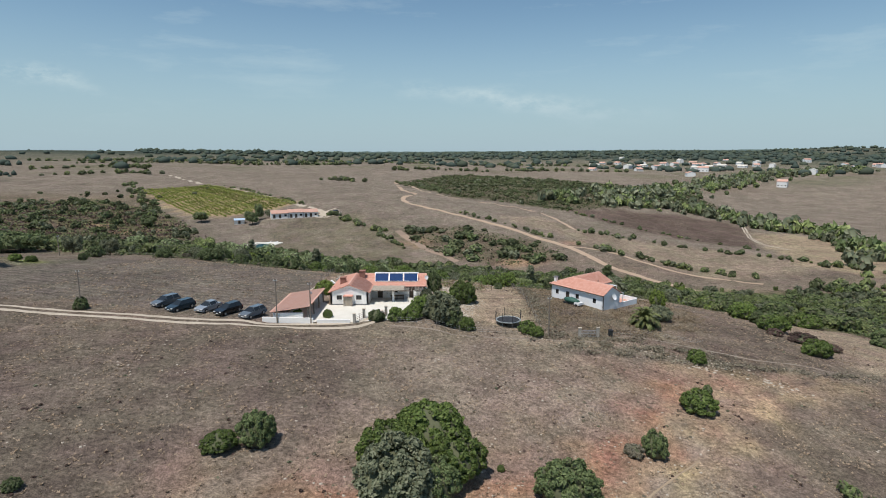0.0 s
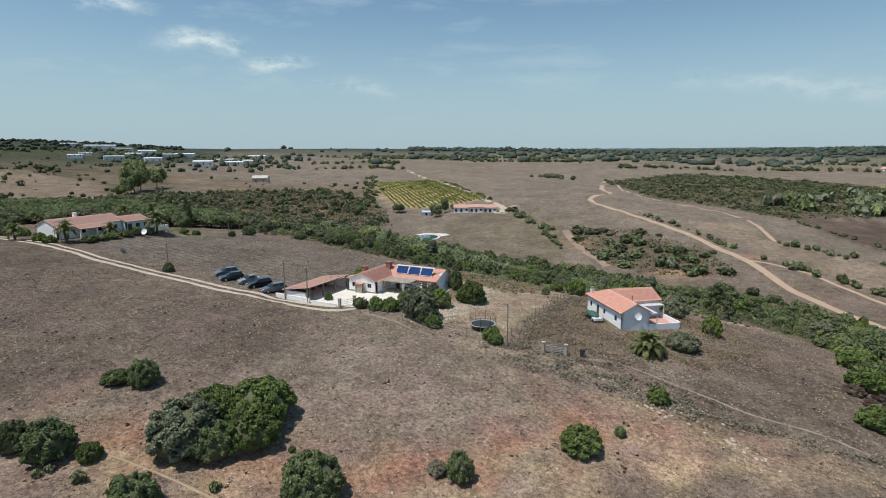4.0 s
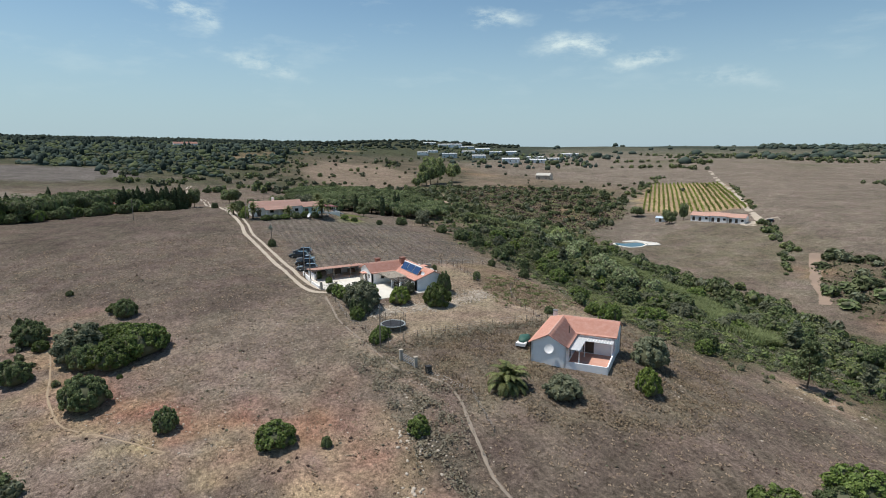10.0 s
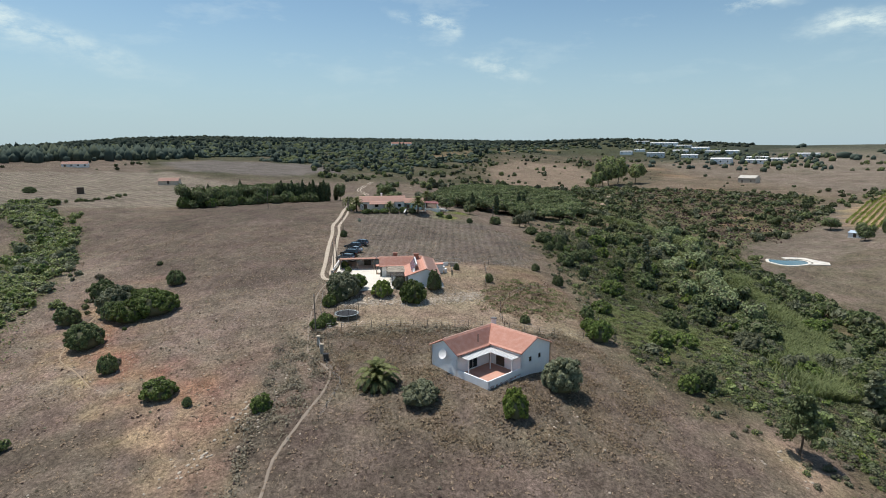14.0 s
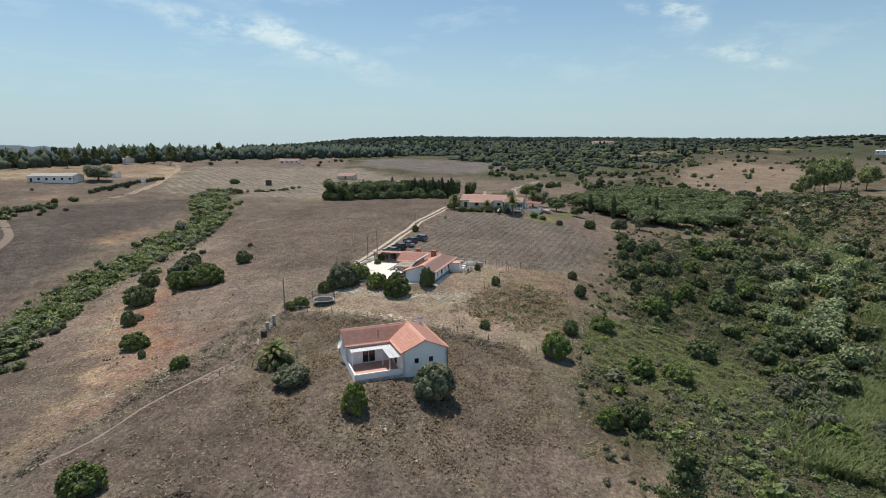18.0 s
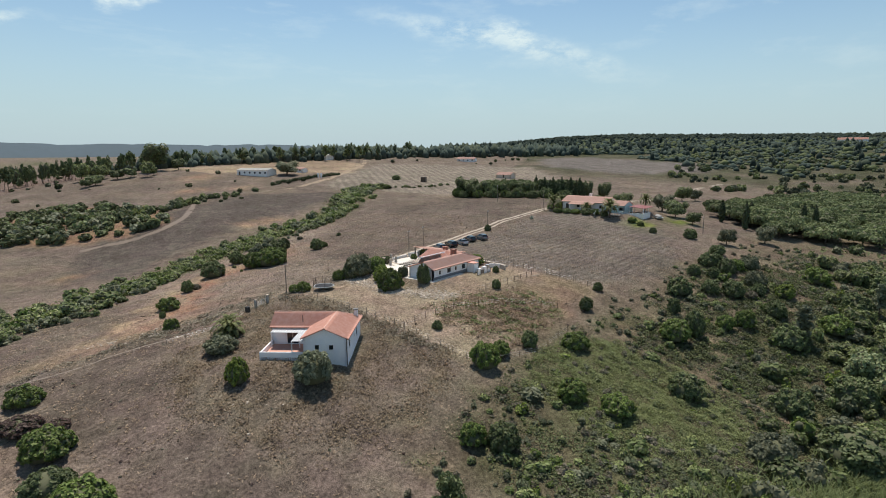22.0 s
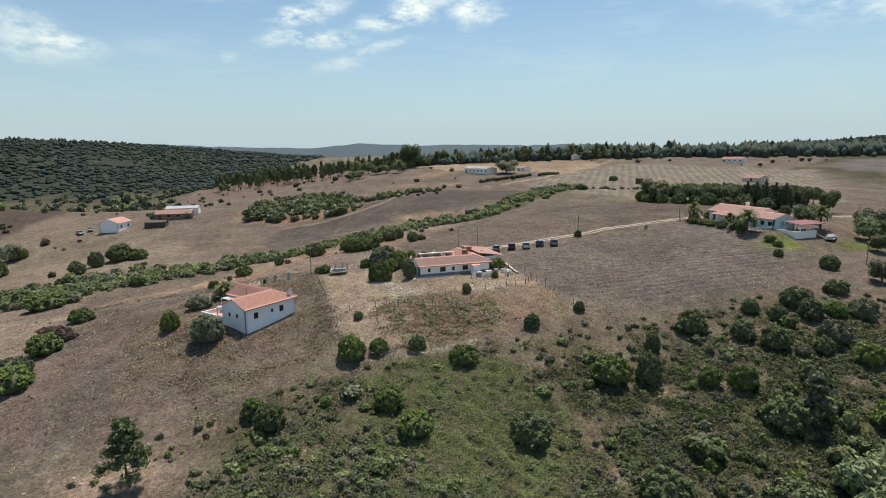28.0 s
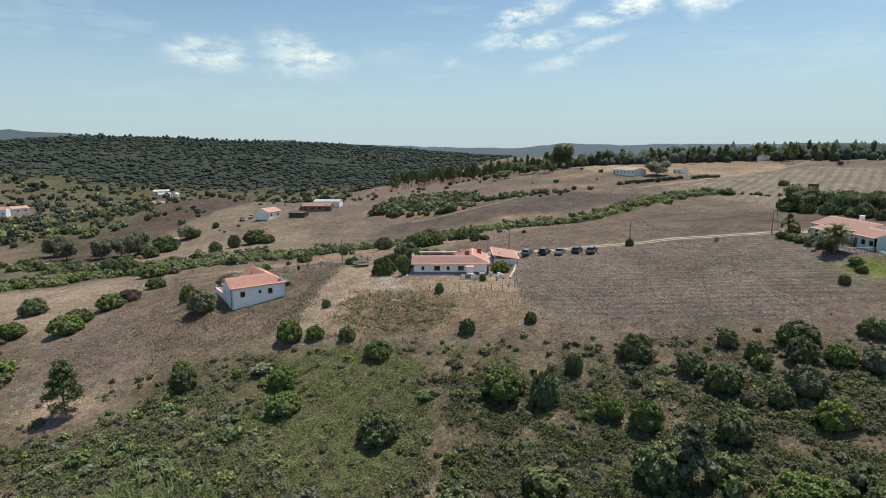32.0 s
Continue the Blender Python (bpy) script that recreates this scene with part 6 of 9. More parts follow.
carpet("russet_grass", 12000, lambda x, y: inside(BURNT, x + 1.5 * ripple(x, y, 6, 66), y, 3) * np.clip(0.45 + ripple(x, y, 7, 67), 0.05, 1) * ~((((x - 29.15) * 0.8 + (y - 98.1) * 0.6) > -0.6) & (((x - 29.15) * 0.8 + (y - 98.1) * 0.6) < 11.1) & ((-(x - 29.15) * 0.6 + (y - 98.1) * 0.8) > -0.6) & ((-(x - 29.15) * 0.6 + (y - 98.1) * 0.8) < 13.0)), (14, 52, 80, 132), 0.10, 0.28, RUSSET, "tall russet dry grass round the cottage", 89)

# grey and dry small shrubs on the slopes
p = scatter(700, SR, (-100, 70, 118, 185), lambda x, y: inside([(-95, 140), (-57, 136), (-24, 133), (0, 132), (40, 136), (62, 146), (40, 175), (-60, 185), (-100, 165)], x, y, 6) * np.clip(0.45 + ripple(x, y, 11, 47), 0, 1))
rad = SR.uniform(0.3, 0.9, len(p))
joined_plants("dry_scrub", p, rad, rad * SR.uniform(0.8, 1.3, len(p)), templates_of(3, 90, 0.115, 1), [LEAF_GREY, LEAF_OLIVE, LEAF_SCRUB, CORE], "low grey and olive scrub on the slope", "scrub", SR, weights=[0.55, 0.25, 0.2])

# far side of the valley
T_FAR = templates_of(4, 56, 0.185, 2)
far_mats = [LEAF_HEATH, LEAF_MACCHIA, LEAF_DARK, LEAF_OLIVE, CORE]


GROVE = [(-150, 118), (-112, 142), (-112, 150), (-124, 165), (-150, 182), (-180, 190), (-230, 205), (-262, 196), (-285, 166), (-262, 138), (-200, 122)]


def west_valley(x, y):
    return inside(VALLEY, x, y, 8) * ~((x > -95) & (x < 130) & (y > 62) & (y < 240)) * np.clip(0.5 + 0.9 * ripple(x, y, 26, 45) + 0.3 * ripple(x, y, 9, 40), 0.02, 1) * (1 - inside(GROVE, x, y, 2)) * (1 - 0.45 * inside(HEATH, x + 5 * ripple(x, y, 20, 90), y, 8)) * (1 - 0.72 * inside([(-94, 139), (-140, 157), (-152, 175), (-122, 175), (-65, 161)], x, y, 6))


p = scatter(820, SR, (-335, 195, 60, 375), west_valley)
rad = SR.uniform(1.0, 2.8, len(p))
joined_plants("upper_valley_scrub", p, rad, rad * SR.uniform(0.8, 1.4, len(p)), T_FAR, far_mats, "dense dark green scrub and small trees in the upper valley", "scrub", SR)


def hill_keep(x, y):
    return np.maximum(inside(HILL_SCRUB, x, y, 8) * np.clip(0.7 + 0.7 * ripple(x, y, 30, 46), 0.15, 1), inside(ISLAND, x, y, 4) * np.clip(0.5 + 1.0 * ripple(x, y, 9, 48), 0.05, 1))


p = scatter(1250, SR, (-45, 240, 205, 600), hill_keep)
rad = SR.uniform(0.9, 2.6, len(p)) * (1 + 0.6 * (inside(ISLAND, p[:, 0], p[:, 1], 4) > 0.5))
joined_plants("hill_scrub", p, rad, rad * SR.uniform(0.6, 1.0, len(p)), T_FAR, far_mats, "dark green scrub on a low hill between fields", "scrub", SR, weights=[0.3, 0.35, 0.2, 0.15])


carpet("hill_undergrowth", 26000, hill_keep, (-45, 240, 205, 600), 0.45, 0.9, LEAF_HEATH, "low olive-green heath between the hill bushes", 86)
carpet("brown_heath", 6000, lambda x, y: inside(HEATH, x, y, 8) * np.clip(0.6 + 0.8 * ripple(x, y, 16, 91), 0.03, 1), (-320, -100, 220, 360), 0.5, 0.7, LEAF_BROWN, "low brown heather on the far valley side", 92)
carpet("heath_undergrowth", 20000, west_valley, (-335, 195, 60, 375), 0.42, 0.8, LEAF_HEATH, "low olive-green heath in the upper valley", 87)

# hedges and bush lines along creeks, field edges and tracks
LINES = ((CREEK, 7.6, 1000, 0.8, 2.4), ([(290, -330), (250, -220), (190, -110), (165, -30)], 22.0, 150, 1.5, 3.6), ([(70, 62), (88, 52), (100, 42), (130, 26), (160, 20)], 5.0, 90, 1.4, 3.0), ([(-60, 298), (-45, 282), (-29, 268)], 2.5, 40, 1.2, 2.2), ([(-31, 264), (-16, 242)], 2.0, 18, 1.0, 1.8), ([(-100, 470), (-92, 484), (-74, 464)], 6.0, 30, 1.6, 3.0),
         ([(10, 300), (36, 270), (50, 246), (60, 232)], 1.8, 36, 0.7, 1.8), ([(64, 232), (78, 221), (92, 208), (112, 192)], 2.6, 40, 0.8, 2.2), ([(66, 262), (90, 250), (130, 225), (150, 205), (170, 190)], 3.0, 60, 0.8, 2.2),
         ([(74, 332), (86, 305), (110, 270), (140, 236)], 2.0, 36, 0.6, 1.6), ([(-160, 300), (-185, 350), (-230, 420), (-260, 470)], 6.0, 60, 1.2, 3.0), ([(-80, 322), (-120, 372), (-170, 434)], 1.5, 50, 0.8, 1.4), ([(118, 172), (150, 170), (190, 185), (240, 215)], 9.0, 150, 1.2, 3.0),
         ([(-60, 7), (-38, 16), (-14, 32), (4, 40)], 2.0, 20, 0.6, 1.2), ([(-118, -46), (-133, -38), (-150, -30), (-176, -28)], 1.8, 40, 0.7, 1.4))
LINES += (([(-62, 206), (-44, 206), (-22, 208), (2, 204), (22, 194)], 4.5, 110, 1.4, 2.8),)
LINES += (([(-4, -60), (-36, -68), (-66, -77)], 6.0, 80, 1.3, 2.6),)
LINES += tuple(([(bx, by), (bx + ln * 0.93, by + ln * 0.3 + 20), (bx + ln * 1.8, by + ln * 0.45)], wd, int(ln * 0.5), 1.8, 4.2) for bx, by, ln, wd in ((-612, 843, 130, 10), (-595, 935, 160, 9), (-480, 730, 120, 12), (-326, 750, 110, 8), (-270, 736, 80, 6), (-440, 590, 70, 14), (-385, 524, 60, 6), (-60, 640, 60, 7), (80, 700, 90, 6), (-300, 900, 150, 8), (40, 900, 140, 8)))
pts, rr = [], []
for line, wide, count, lo, hi in LINES:
    c = smooth_line(line, 1.0)
    i = SR.integers(0, len(c), count)
    pts.append(c[i] + SR.normal(0, wide * 0.5, (count, 2)))
    rr.append(SR.uniform(lo, hi, count))
creek_p, creek_rad = pts.pop(0), rr.pop(0)
low = np.exp(-(((creek_p[:, 0] - 2) / 20) ** 4))
some = SR.random(len(creek_p)) > 0.2 * low
creek_p, creek_rad = creek_p[some], (creek_rad * (1 - 0.25 * low))[some]
joined_plants("creek_scrub", creek_p, creek_rad, creek_rad * SR.uniform(0.7, 1.1, len(creek_p)), templates_of(4, 120, 0.122, 4), [LEAF, LEAF_SCRUB, LEAF_DARK, LEAF_OLIVE, CORE], "mixed green bushes lining the creek", "scrub", SR, weights=[0.22, 0.38, 0.18, 0.22])
carpet("creek_brambles", 36000, lambda x, y: np.exp(-((near_line(CREEK, x, y) / 5.0) ** 2)) * np.clip(0.7 + 0.8 * ripple(x, y, 9, 68), 0.1, 1), (-135, 150, -50, 66), 0.17, 1.3, LEAF_SCRUB, "pale green brambles and canes along the creek", 94)
# the broad thicket where the creek meets the lower valley
LOWER_CREEK = [(157, 6), (134, 16), (106, 33), (88, 22), (73, 18), (52, 22), (30, 27), (20, 34), (35, 46), (50, 52), (71, 55), (95, 56), (130, 34)]
p = scatter(420, SR, (15, 160, 0, 62), lambda x, y: inside(LOWER_CREEK, x + 3 * ripple(x, y, 12, 41), y, 5) * np.clip(0.55 + 0.8 * ripple(x, y, 11, 69), 0.04, 1))
rad = SR.uniform(0.6, 2.0, len(p)) * (1 + 0.7 * (SR.random(len(p)) > 0.88))
joined_plants("lower_creek_scrub", p, rad, rad * SR.uniform(0.7, 1.2, len(p)), templates_of(4, 130, 0.12, 3), [LEAF_MID, LEAF_SCRUB, LEAF_DARK, LEAF_OLIVE, CORE], "mixed grey-green thicket in the lower creek", "scrub", SR, weights=[0.2, 0.3, 0.2, 0.3])
p, rad = np.vstack(pts), np.concatenate(rr)
joined_plants("hedgerow_scrub", p, rad, rad * SR.uniform(0.9, 1.35, len(p)), templates_of(4, 60, 0.175, 2), [LEAF_HEATH, LEAF_SCRUB, LEAF_DARK, LEAF_OLIVE, CORE], "green bushes in lines along field edges and tracks", "scrub", SR, weights=[0.2, 0.25, 0.38, 0.17])

p = scatter(230, SR, (-35, 40, -115, -25), lambda x, y: inside(BANK, x, y, 4) * np.clip(0.5 + ripple(x, y, 12, 49), 0, 1))
rad = SR.uniform(1.6, 3.4, len(p))
joined_plants("bank_scrub", p, rad, rad * SR.uniform(0.8, 1.1, len(p)), T_FAR, far_mats, "green bushes on a reddish earth bank", "scrub", SR)

# single bushes and small trees over the open heath
def open_heath(x, y):
    b, d = np.degrees(np.arctan2(-x, y - 100)), np.hypot(x, y - 100)
    return (b > 60) * (b < 83) * (d > 330) * (d < 800) * np.clip(1.6 * ripple(x, y, 60, 93), 0.02, 1) * (1 - 0.9 * inside(STUBBLE, x, y, 6))


p = scatter(110, SR, (-800, -280, 150, 520), open_heath)
rad = SR.uniform(1.0, 3.6, len(p))
joined_plants("heath_bushes", p, rad, rad * SR.uniform(0.8, 1.5, len(p)), T_FAR, far_mats, "scattered dark bushes and small trees on open heath", "scrub", SR)

# woods on the far hills
def canopy(name, places, radius, tall, mats, label, rng, weights=None):
    """A closed wood far off: one uneven rounded crown a tree, joined."""
    v, f = ICO1
    f = f[v[f][..., 2].mean(1) > -0.7]
    n, k = len(places), len(v)
    size = np.stack([radius, radius, tall], -1)[:, None]
    a = rng.uniform(0, math.tau, n)[:, None]
    p = v[None] * rng.uniform(0.78, 1.22, (n, k, 1))
    p = np.stack([p[..., 0] * np.cos(a) - p[..., 1] * np.sin(a), p[..., 0] * np.sin(a) + p[..., 1] * np.cos(a), np.maximum(p[..., 2], -0.35)], -1) * size
    z = land(places[:, 0], places[:, 1]) + tall * 0.3
    p = p + np.column_stack([places, z])[:, None]
    tri = f[None] + (np.arange(n) * k)[:, None, None]
    kind = rng.choice(len(mats), n, p=weights)
    stand = ripple(places[:, 0], places[:, 1], 75, 61) + 0.5 * ripple(places[:, 0], places[:, 1], 24, 62)
    kind = np.where((np.abs(stand) > 0.3) & (rng.random(n) > 0.3), np.where(stand > 0, 0, len(mats) - 1), kind)
    slots = np.repeat(kind, len(f))
    return tagged(new(name, mesh_from(name, p.reshape(-1, 3), tri.reshape(-1, 3), mats, slots)), label, "woodland", kind="stuff")


def south_wood(x, y):
    b, d = bearing(x, y), np.hypot(x, y - 100)
    terraces = np.clip(0.85 + 0.5 * np.sin(land(x, y) * 0.9 + ripple(x, y, 120, 50)), 0.25, 1)
    return wood_south(x, y) * (d < 1450) * np.where(np.hypot(x - 189, y + 628) < 28, 0.05, 1.0) * terraces


p = scatter(13000, SR, (-1000, -320, -420, 640), lambda x, y: west_wood(x, y) * (np.hypot(x, y - 100) < 950))
rad = SR.uniform(1.3, 3.0, len(p)) * (1 + 0.5 * (SR.random(len(p)) > 0.85))
canopy("west_wood", p, rad * 1.12, rad * SR.uniform(0.55, 1.1, len(p)), [LEAF_FAR_HAZED, LEAF_GUM, LEAF_MACCHIA], "dark green mixed woods covering the western hills", SR, [0.4, 0.3, 0.3])
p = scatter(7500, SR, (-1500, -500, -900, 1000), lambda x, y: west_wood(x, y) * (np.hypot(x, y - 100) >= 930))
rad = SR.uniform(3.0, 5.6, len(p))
canopy("far_wood", p, rad, rad * SR.uniform(0.5, 0.95, len(p)), [LEAF_FAR_HAZED, LEAF_GUM], "dark pine woods along the crest of the far hills", SR, [0.75, 0.25])
p = scatter(600, SR, (-1000, -320, -420, 640), lambda x, y: west_wood(x, y) * (np.hypot(x, y - 100) < 950))
rad = SR.uniform(1.6, 3.0, len(p))
canopy("standing_pines", p, rad, rad * SR.uniform(2.0, 3.0, len(p)), [LEAF_FAR_HAZED], "tall dark pines above the western woods", SR)
p = scatter(19000, SR, (-120, 900, -1150, -350), south_wood)
rad = SR.uniform(1.6, 3.4, len(p)) * np.where(SR.random(len(p)) > 0.9, 1.5, 1.0)
canopy("southern_wood", p, rad, rad * SR.uniform(0.36, 0.72, len(p)), [LEAF_FAR_HAZED, LEAF_GUM, LEAF_FAR_HAZED], "dense low green wood on the hill across the southern valley", SR, [0.45, 0.25, 0.3])
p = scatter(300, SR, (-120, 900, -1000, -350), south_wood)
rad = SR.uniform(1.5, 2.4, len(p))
canopy("southern_pines", p, rad, rad * SR.uniform(1.1, 1.7, len(p)), [LEAF_FAR_HAZED], "taller dark pines scattered through the southern wood", SR)
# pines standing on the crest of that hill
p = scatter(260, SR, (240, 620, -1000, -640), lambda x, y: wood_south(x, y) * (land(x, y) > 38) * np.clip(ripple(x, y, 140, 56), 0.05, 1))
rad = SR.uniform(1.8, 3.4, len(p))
canopy("crest_pines", p, rad, rad * SR.uniform(1.4, 2.2, len(p)), [LEAF_FAR_HAZED], "tall pines along the crest of the southern hill", SR)
# trees on the floor and flanks of the southern valley
p = scatter(900, SR, (60, 520, -385, -20), lambda x, y: np.clip(np.maximum(np.clip((-y - 185) / 50, 0, 1) * np.clip((x - 75) / 25, 0, 1) * np.clip(0.45 + 0.8 * ripple(x, y, 45, 70), 0.04, 1), np.exp(-((near_line([(150, 20), (200, -30), (235, -110), (270, -190), (250, -260)], x, y) / 24) ** 2))), 0, 1) * (np.hypot((x - 160) / 62, (y + 140) / 42) > 1))
rad = SR.uniform(1.4, 4.4, len(p))
joined_plants("valley_floor_trees", p, rad, rad * SR.uniform(0.9, 1.5, len(p)), T_FAR, [LEAF_GUM, LEAF_OLIVE, LEAF_FAR_HAZED, LEAF_SCRUB, CORE], "grey-green trees on the floor of the southern valley", "woodland", SR, sink=0.3)
c = np.vstack([smooth_line([(-110, -268), (-220, -232), (-330, -192), (-430, -150), (-520, -110)], 2.0), smooth_line([(-110, -290), (-220, -256), (-330, -216), (-430, -176), (-520, -140)], 2.0)])
p = c[SR.integers(0, len(c), 1600)] + SR.normal(0, 11, (1600, 2))
rad = SR.uniform(1.8, 4.0, len(p))
canopy("ridge_wood", p, rad, rad * SR.uniform(1.2, 2.6, len(p)), [LEAF_FAR_HAZED, LEAF_GUM], "dark pine wood behind the southern fields", SR, [0.7, 0.3])


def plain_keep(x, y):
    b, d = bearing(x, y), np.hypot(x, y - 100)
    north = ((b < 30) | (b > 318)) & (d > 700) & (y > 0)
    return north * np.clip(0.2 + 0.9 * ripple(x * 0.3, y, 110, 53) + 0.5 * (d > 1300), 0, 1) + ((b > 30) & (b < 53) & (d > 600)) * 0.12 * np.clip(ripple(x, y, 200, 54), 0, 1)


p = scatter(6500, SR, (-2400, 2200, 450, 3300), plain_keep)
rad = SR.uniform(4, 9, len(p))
canopy("plain_woods", p, rad, rad * SR.uniform(0.5, 0.9, len(p)), [LEAF_FAR_HAZED, LEAF_GUM], "bands of dark trees on the distant plain", SR, [0.7, 0.3])


def river_keep(x, y):
    return np.exp(-((np.minimum(near_line([(170, 190), (186, 231), (195, 265), (190, 300), (177, 342), (160, 368), (127, 375), (88, 386)], x, y) * 1.5, near_line([(118, 393), (174, 470), (260, 560), (380, 660), (560, 760)], x, y)) / 17) ** 2)) * np.clip(0.8 + ripple(x, y, 40, 55), 0, 1)


p = scatter(900, SR, (60, 600, 170, 790), river_keep)
rad = SR.uniform(2.0, 5.2, len(p))
joined_plants("river_trees", p, rad, rad * SR.uniform(1.0, 1.6, len(p)), templates_of(4, 30, 0.26, 2), [LEAF_SCRUB, LEAF_OLIVE, LEAF_DARK, LEAF_OLIVE, CORE], "grey-green trees along a river in the east", "woodland", SR, sink=0.5)

# scattered heath bushes on the open western and southern slopes
p = scatter(260, SR, (-520, 130, -420, 420), lambda x, y: ((np.hypot(x, y - 100) > 150) & ((x < -170) & (y > 130) & (y < 430) | (y < -60))) * np.clip(0.3 + ripple(x, y, 60, 56), 0.02, 1) * (1 - inside(WEST_FIELD, x, y, 3)) * (1 - inside(E_YARD, x, y, 3)))
rad = SR.uniform(0.8, 2.8, len(p))
joined_plants("heath_bushes", p, rad, rad * SR.uniform(0.8, 1.2, len(p)), T_FAR, far_mats, "scattered dark bushes on open heath", "scrub", SR)


p = scatter(420, SR, (-640, -150, -160, 380), lambda x, y: ((bearing(x, y) > 66) & (bearing(x, y) < 100) & (np.hypot(x, y - 100) > 270) & (np.hypot(x, y - 100) < 640)) * np.clip(1.3 * ripple(x, y, 70, 57) + 0.8 * ripple(x, y, 22, 58), 0.02, 1) * (1 - 0.9 * inside(STUBBLE, x, y, 6)) * (1 - inside(WEST_FIELD, x, y, 3)) * (near_line(DRIVE, x, y) > 8))
rad = SR.uniform(1.4, 3.8, len(p))
joined_plants("slope_trees", p, rad, rad * SR.uniform(0.9, 1.5, len(p)), T_FAR, [LEAF_OLIVE, LEAF_DARK, LEAF_GUM, LEAF_SCRUB, CORE], "scattered evergreen trees on the western slopes", "woodland", SR, sink=0.3)
p = scatter(260, SR, (60, 320, -260, 30), lambda x, y: np.clip(0.15 + ripple(x, y, 45, 59), 0.02, 1))
rad = SR.uniform(0.9, 2.8, len(p))
joined_plants("meadow_bushes", p, rad, rad * SR.uniform(0.8, 1.2, len(p)), T_FAR, far_mats, "scattered green bushes on dry southern slopes", "scrub", SR)


# low grey thyme and thistle clumps on the open field
p = scatter(1700, SR, (-70, 72, 14, 134), lambda x, y: np.clip(0.25 + ripple(x, y, 8, 63) + 0.5 * ripple(x, y, 25, 64), 0.04, 1) * (near_line(DRIVE, x, y) > 2.2) * (1 - inside(PADDOCK, x, y, 2) * 0.8) * ~((x > -30) & (x < 2) & (y > 79) & (y < 106)) * ~((np.hypot(x - 28.5, y - 104) < 9.5)))
rad = SR.uniform(0.10, 0.26, len(p))
T_LOW = [crown_arrays(PLANT_RNG, 14, 0.42, 0, squash=0.7, core=(ICO1[0] * 0.8, ICO1[1])) for _ in range(3)]
joined_plants("low_heath_clumps", p, rad, rad * SR.uniform(0.5, 0.9, len(p)), T_LOW, [LEAF_GREY, LEAF_BROWN, LEAF_OLIVE, LEAF_GREY], "small grey-brown thyme and thistle clumps in dry grass", "undergrowth", SR, sink=0.02, weights=[0.42, 0.42, 0.16])


# cane reeds along the stream
def reeds():
    rng = np.random.default_rng(8)
    c = np.vstack([smooth_line(q, 0.5) for q in CANES])
    n = 34000
    base = c[rng.integers(0, len(c), n)]
    base = base + rng.normal(0, 1, (n, 2)) * (2.2 - 0.9 * (base[:, :1] > 36) + 1.0 * ripple(base[:, :1], base[:, 1:], 14, 75) + 1.6 * (base[:, :1] > 60))
    base = base[(base[:, 0] < 26) | ((base[:, 0] > 56) & (rng.random(n) < 0.8))]
    n = len(base)
    z = land(base[:, 0], base[:, 1])
    hgt = rng.uniform(1.2, 2.5, n)
    verts, faces = [], []
    for k in range(3):
        a = rng.uniform(0, math.tau, n)
        d = np.stack([np.cos(a), np.sin(a), 0 * a], 1)
        s = np.stack([-np.sin(a), np.cos(a), 0 * a], 1) * 0.042
        b0 = np.stack([base[:, 0], base[:, 1], z], 1) + d * rng.uniform(0, 0.3, (n, 1))
        mid = b0 + d * 0.25 + np.array([0, 0, 1]) * hgt[:, None] * 0.6
        tip = mid + d * rng.uniform(0.5, 1.1, (n, 1)) + np.array([0, 0, 1]) * hgt[:, None] * 0.3
        verts.append(np.stack([b0 - s, b0 + s, mid + s * 1.6, mid - s * 1.6, tip], 1).reshape(-1, 3))
    v = np.vstack(verts)
    i = np.arange(len(v) // 5)[:, None] * 5
    f = np.vstack([i + [0, 1, 2], i + [0, 2, 3], i + [3, 2, 4]])
    tagged(new("cane_reeds", mesh_from("cane_reeds", v, f, [REED])), "tall pale green cane reeds along the stream", "reeds", kind="stuff")


reeds()


# dry grass tufts over the nearer fields
def tufts():
    rng = np.random.default_rng(9)
    n = 42000
    x, y = rng.uniform(-70, 75, n), rng.uniform(12, 135, n)
    ok = (rng.uniform(0, 1, n) < np.clip(0.55 + 0.6 * ripple(x, y, 9, 61), 0.05, 1)) & (near_line(DRIVE, x, y) > 1.7)
    ok &= ~((x > -27) & (x < -1.5) & (y > 81) & (y < 103.5))
    lx, ly = (x - 29.15) * 0.8 + (y - 98.1) * 0.6, -(x - 29.15) * 0.6 + (y - 98.1) * 0.8
    ok &= ~((lx > -0.4) & (lx < 10.9) & (ly > -0.4) & (ly < 12.8))
    x, y = x[ok], y[ok]
    n = len(x)
    z = land(x, y)
    hgt = rng.uniform(0.05, 0.20, n) * (1 + 0.8 * np.clip(inside(BURNT, x, y, 2), 0, 1))
    verts = []
    for k in range(3):
        a = rng.uniform(0, math.tau, n)
        d = np.stack([np.cos(a), np.sin(a), 0 * a], 1)
        s = np.stack([-np.sin(a), np.cos(a), 0 * a], 1) * rng.uniform(0.06, 0.16, (n, 1))
        b0 = np.stack([x, y, z - 0.02], 1)
        tip = b0 + d * rng.uniform(0.1, 0.35, (n, 1)) + np.array([0, 0, 1]) * hgt[:, None]
        verts.append(np.stack([b0 - s, b0 + s, tip], 1).reshape(-1, 3))
    v = np.vstack(verts)
    f = np.arange(len(v)).reshape(-1, 3)
    tagged(new("dry_grass", mesh_from("dry_grass", v, f, [DRY])), "dry brown grass tufts over the fields", "grass", kind="stuff")


tufts()


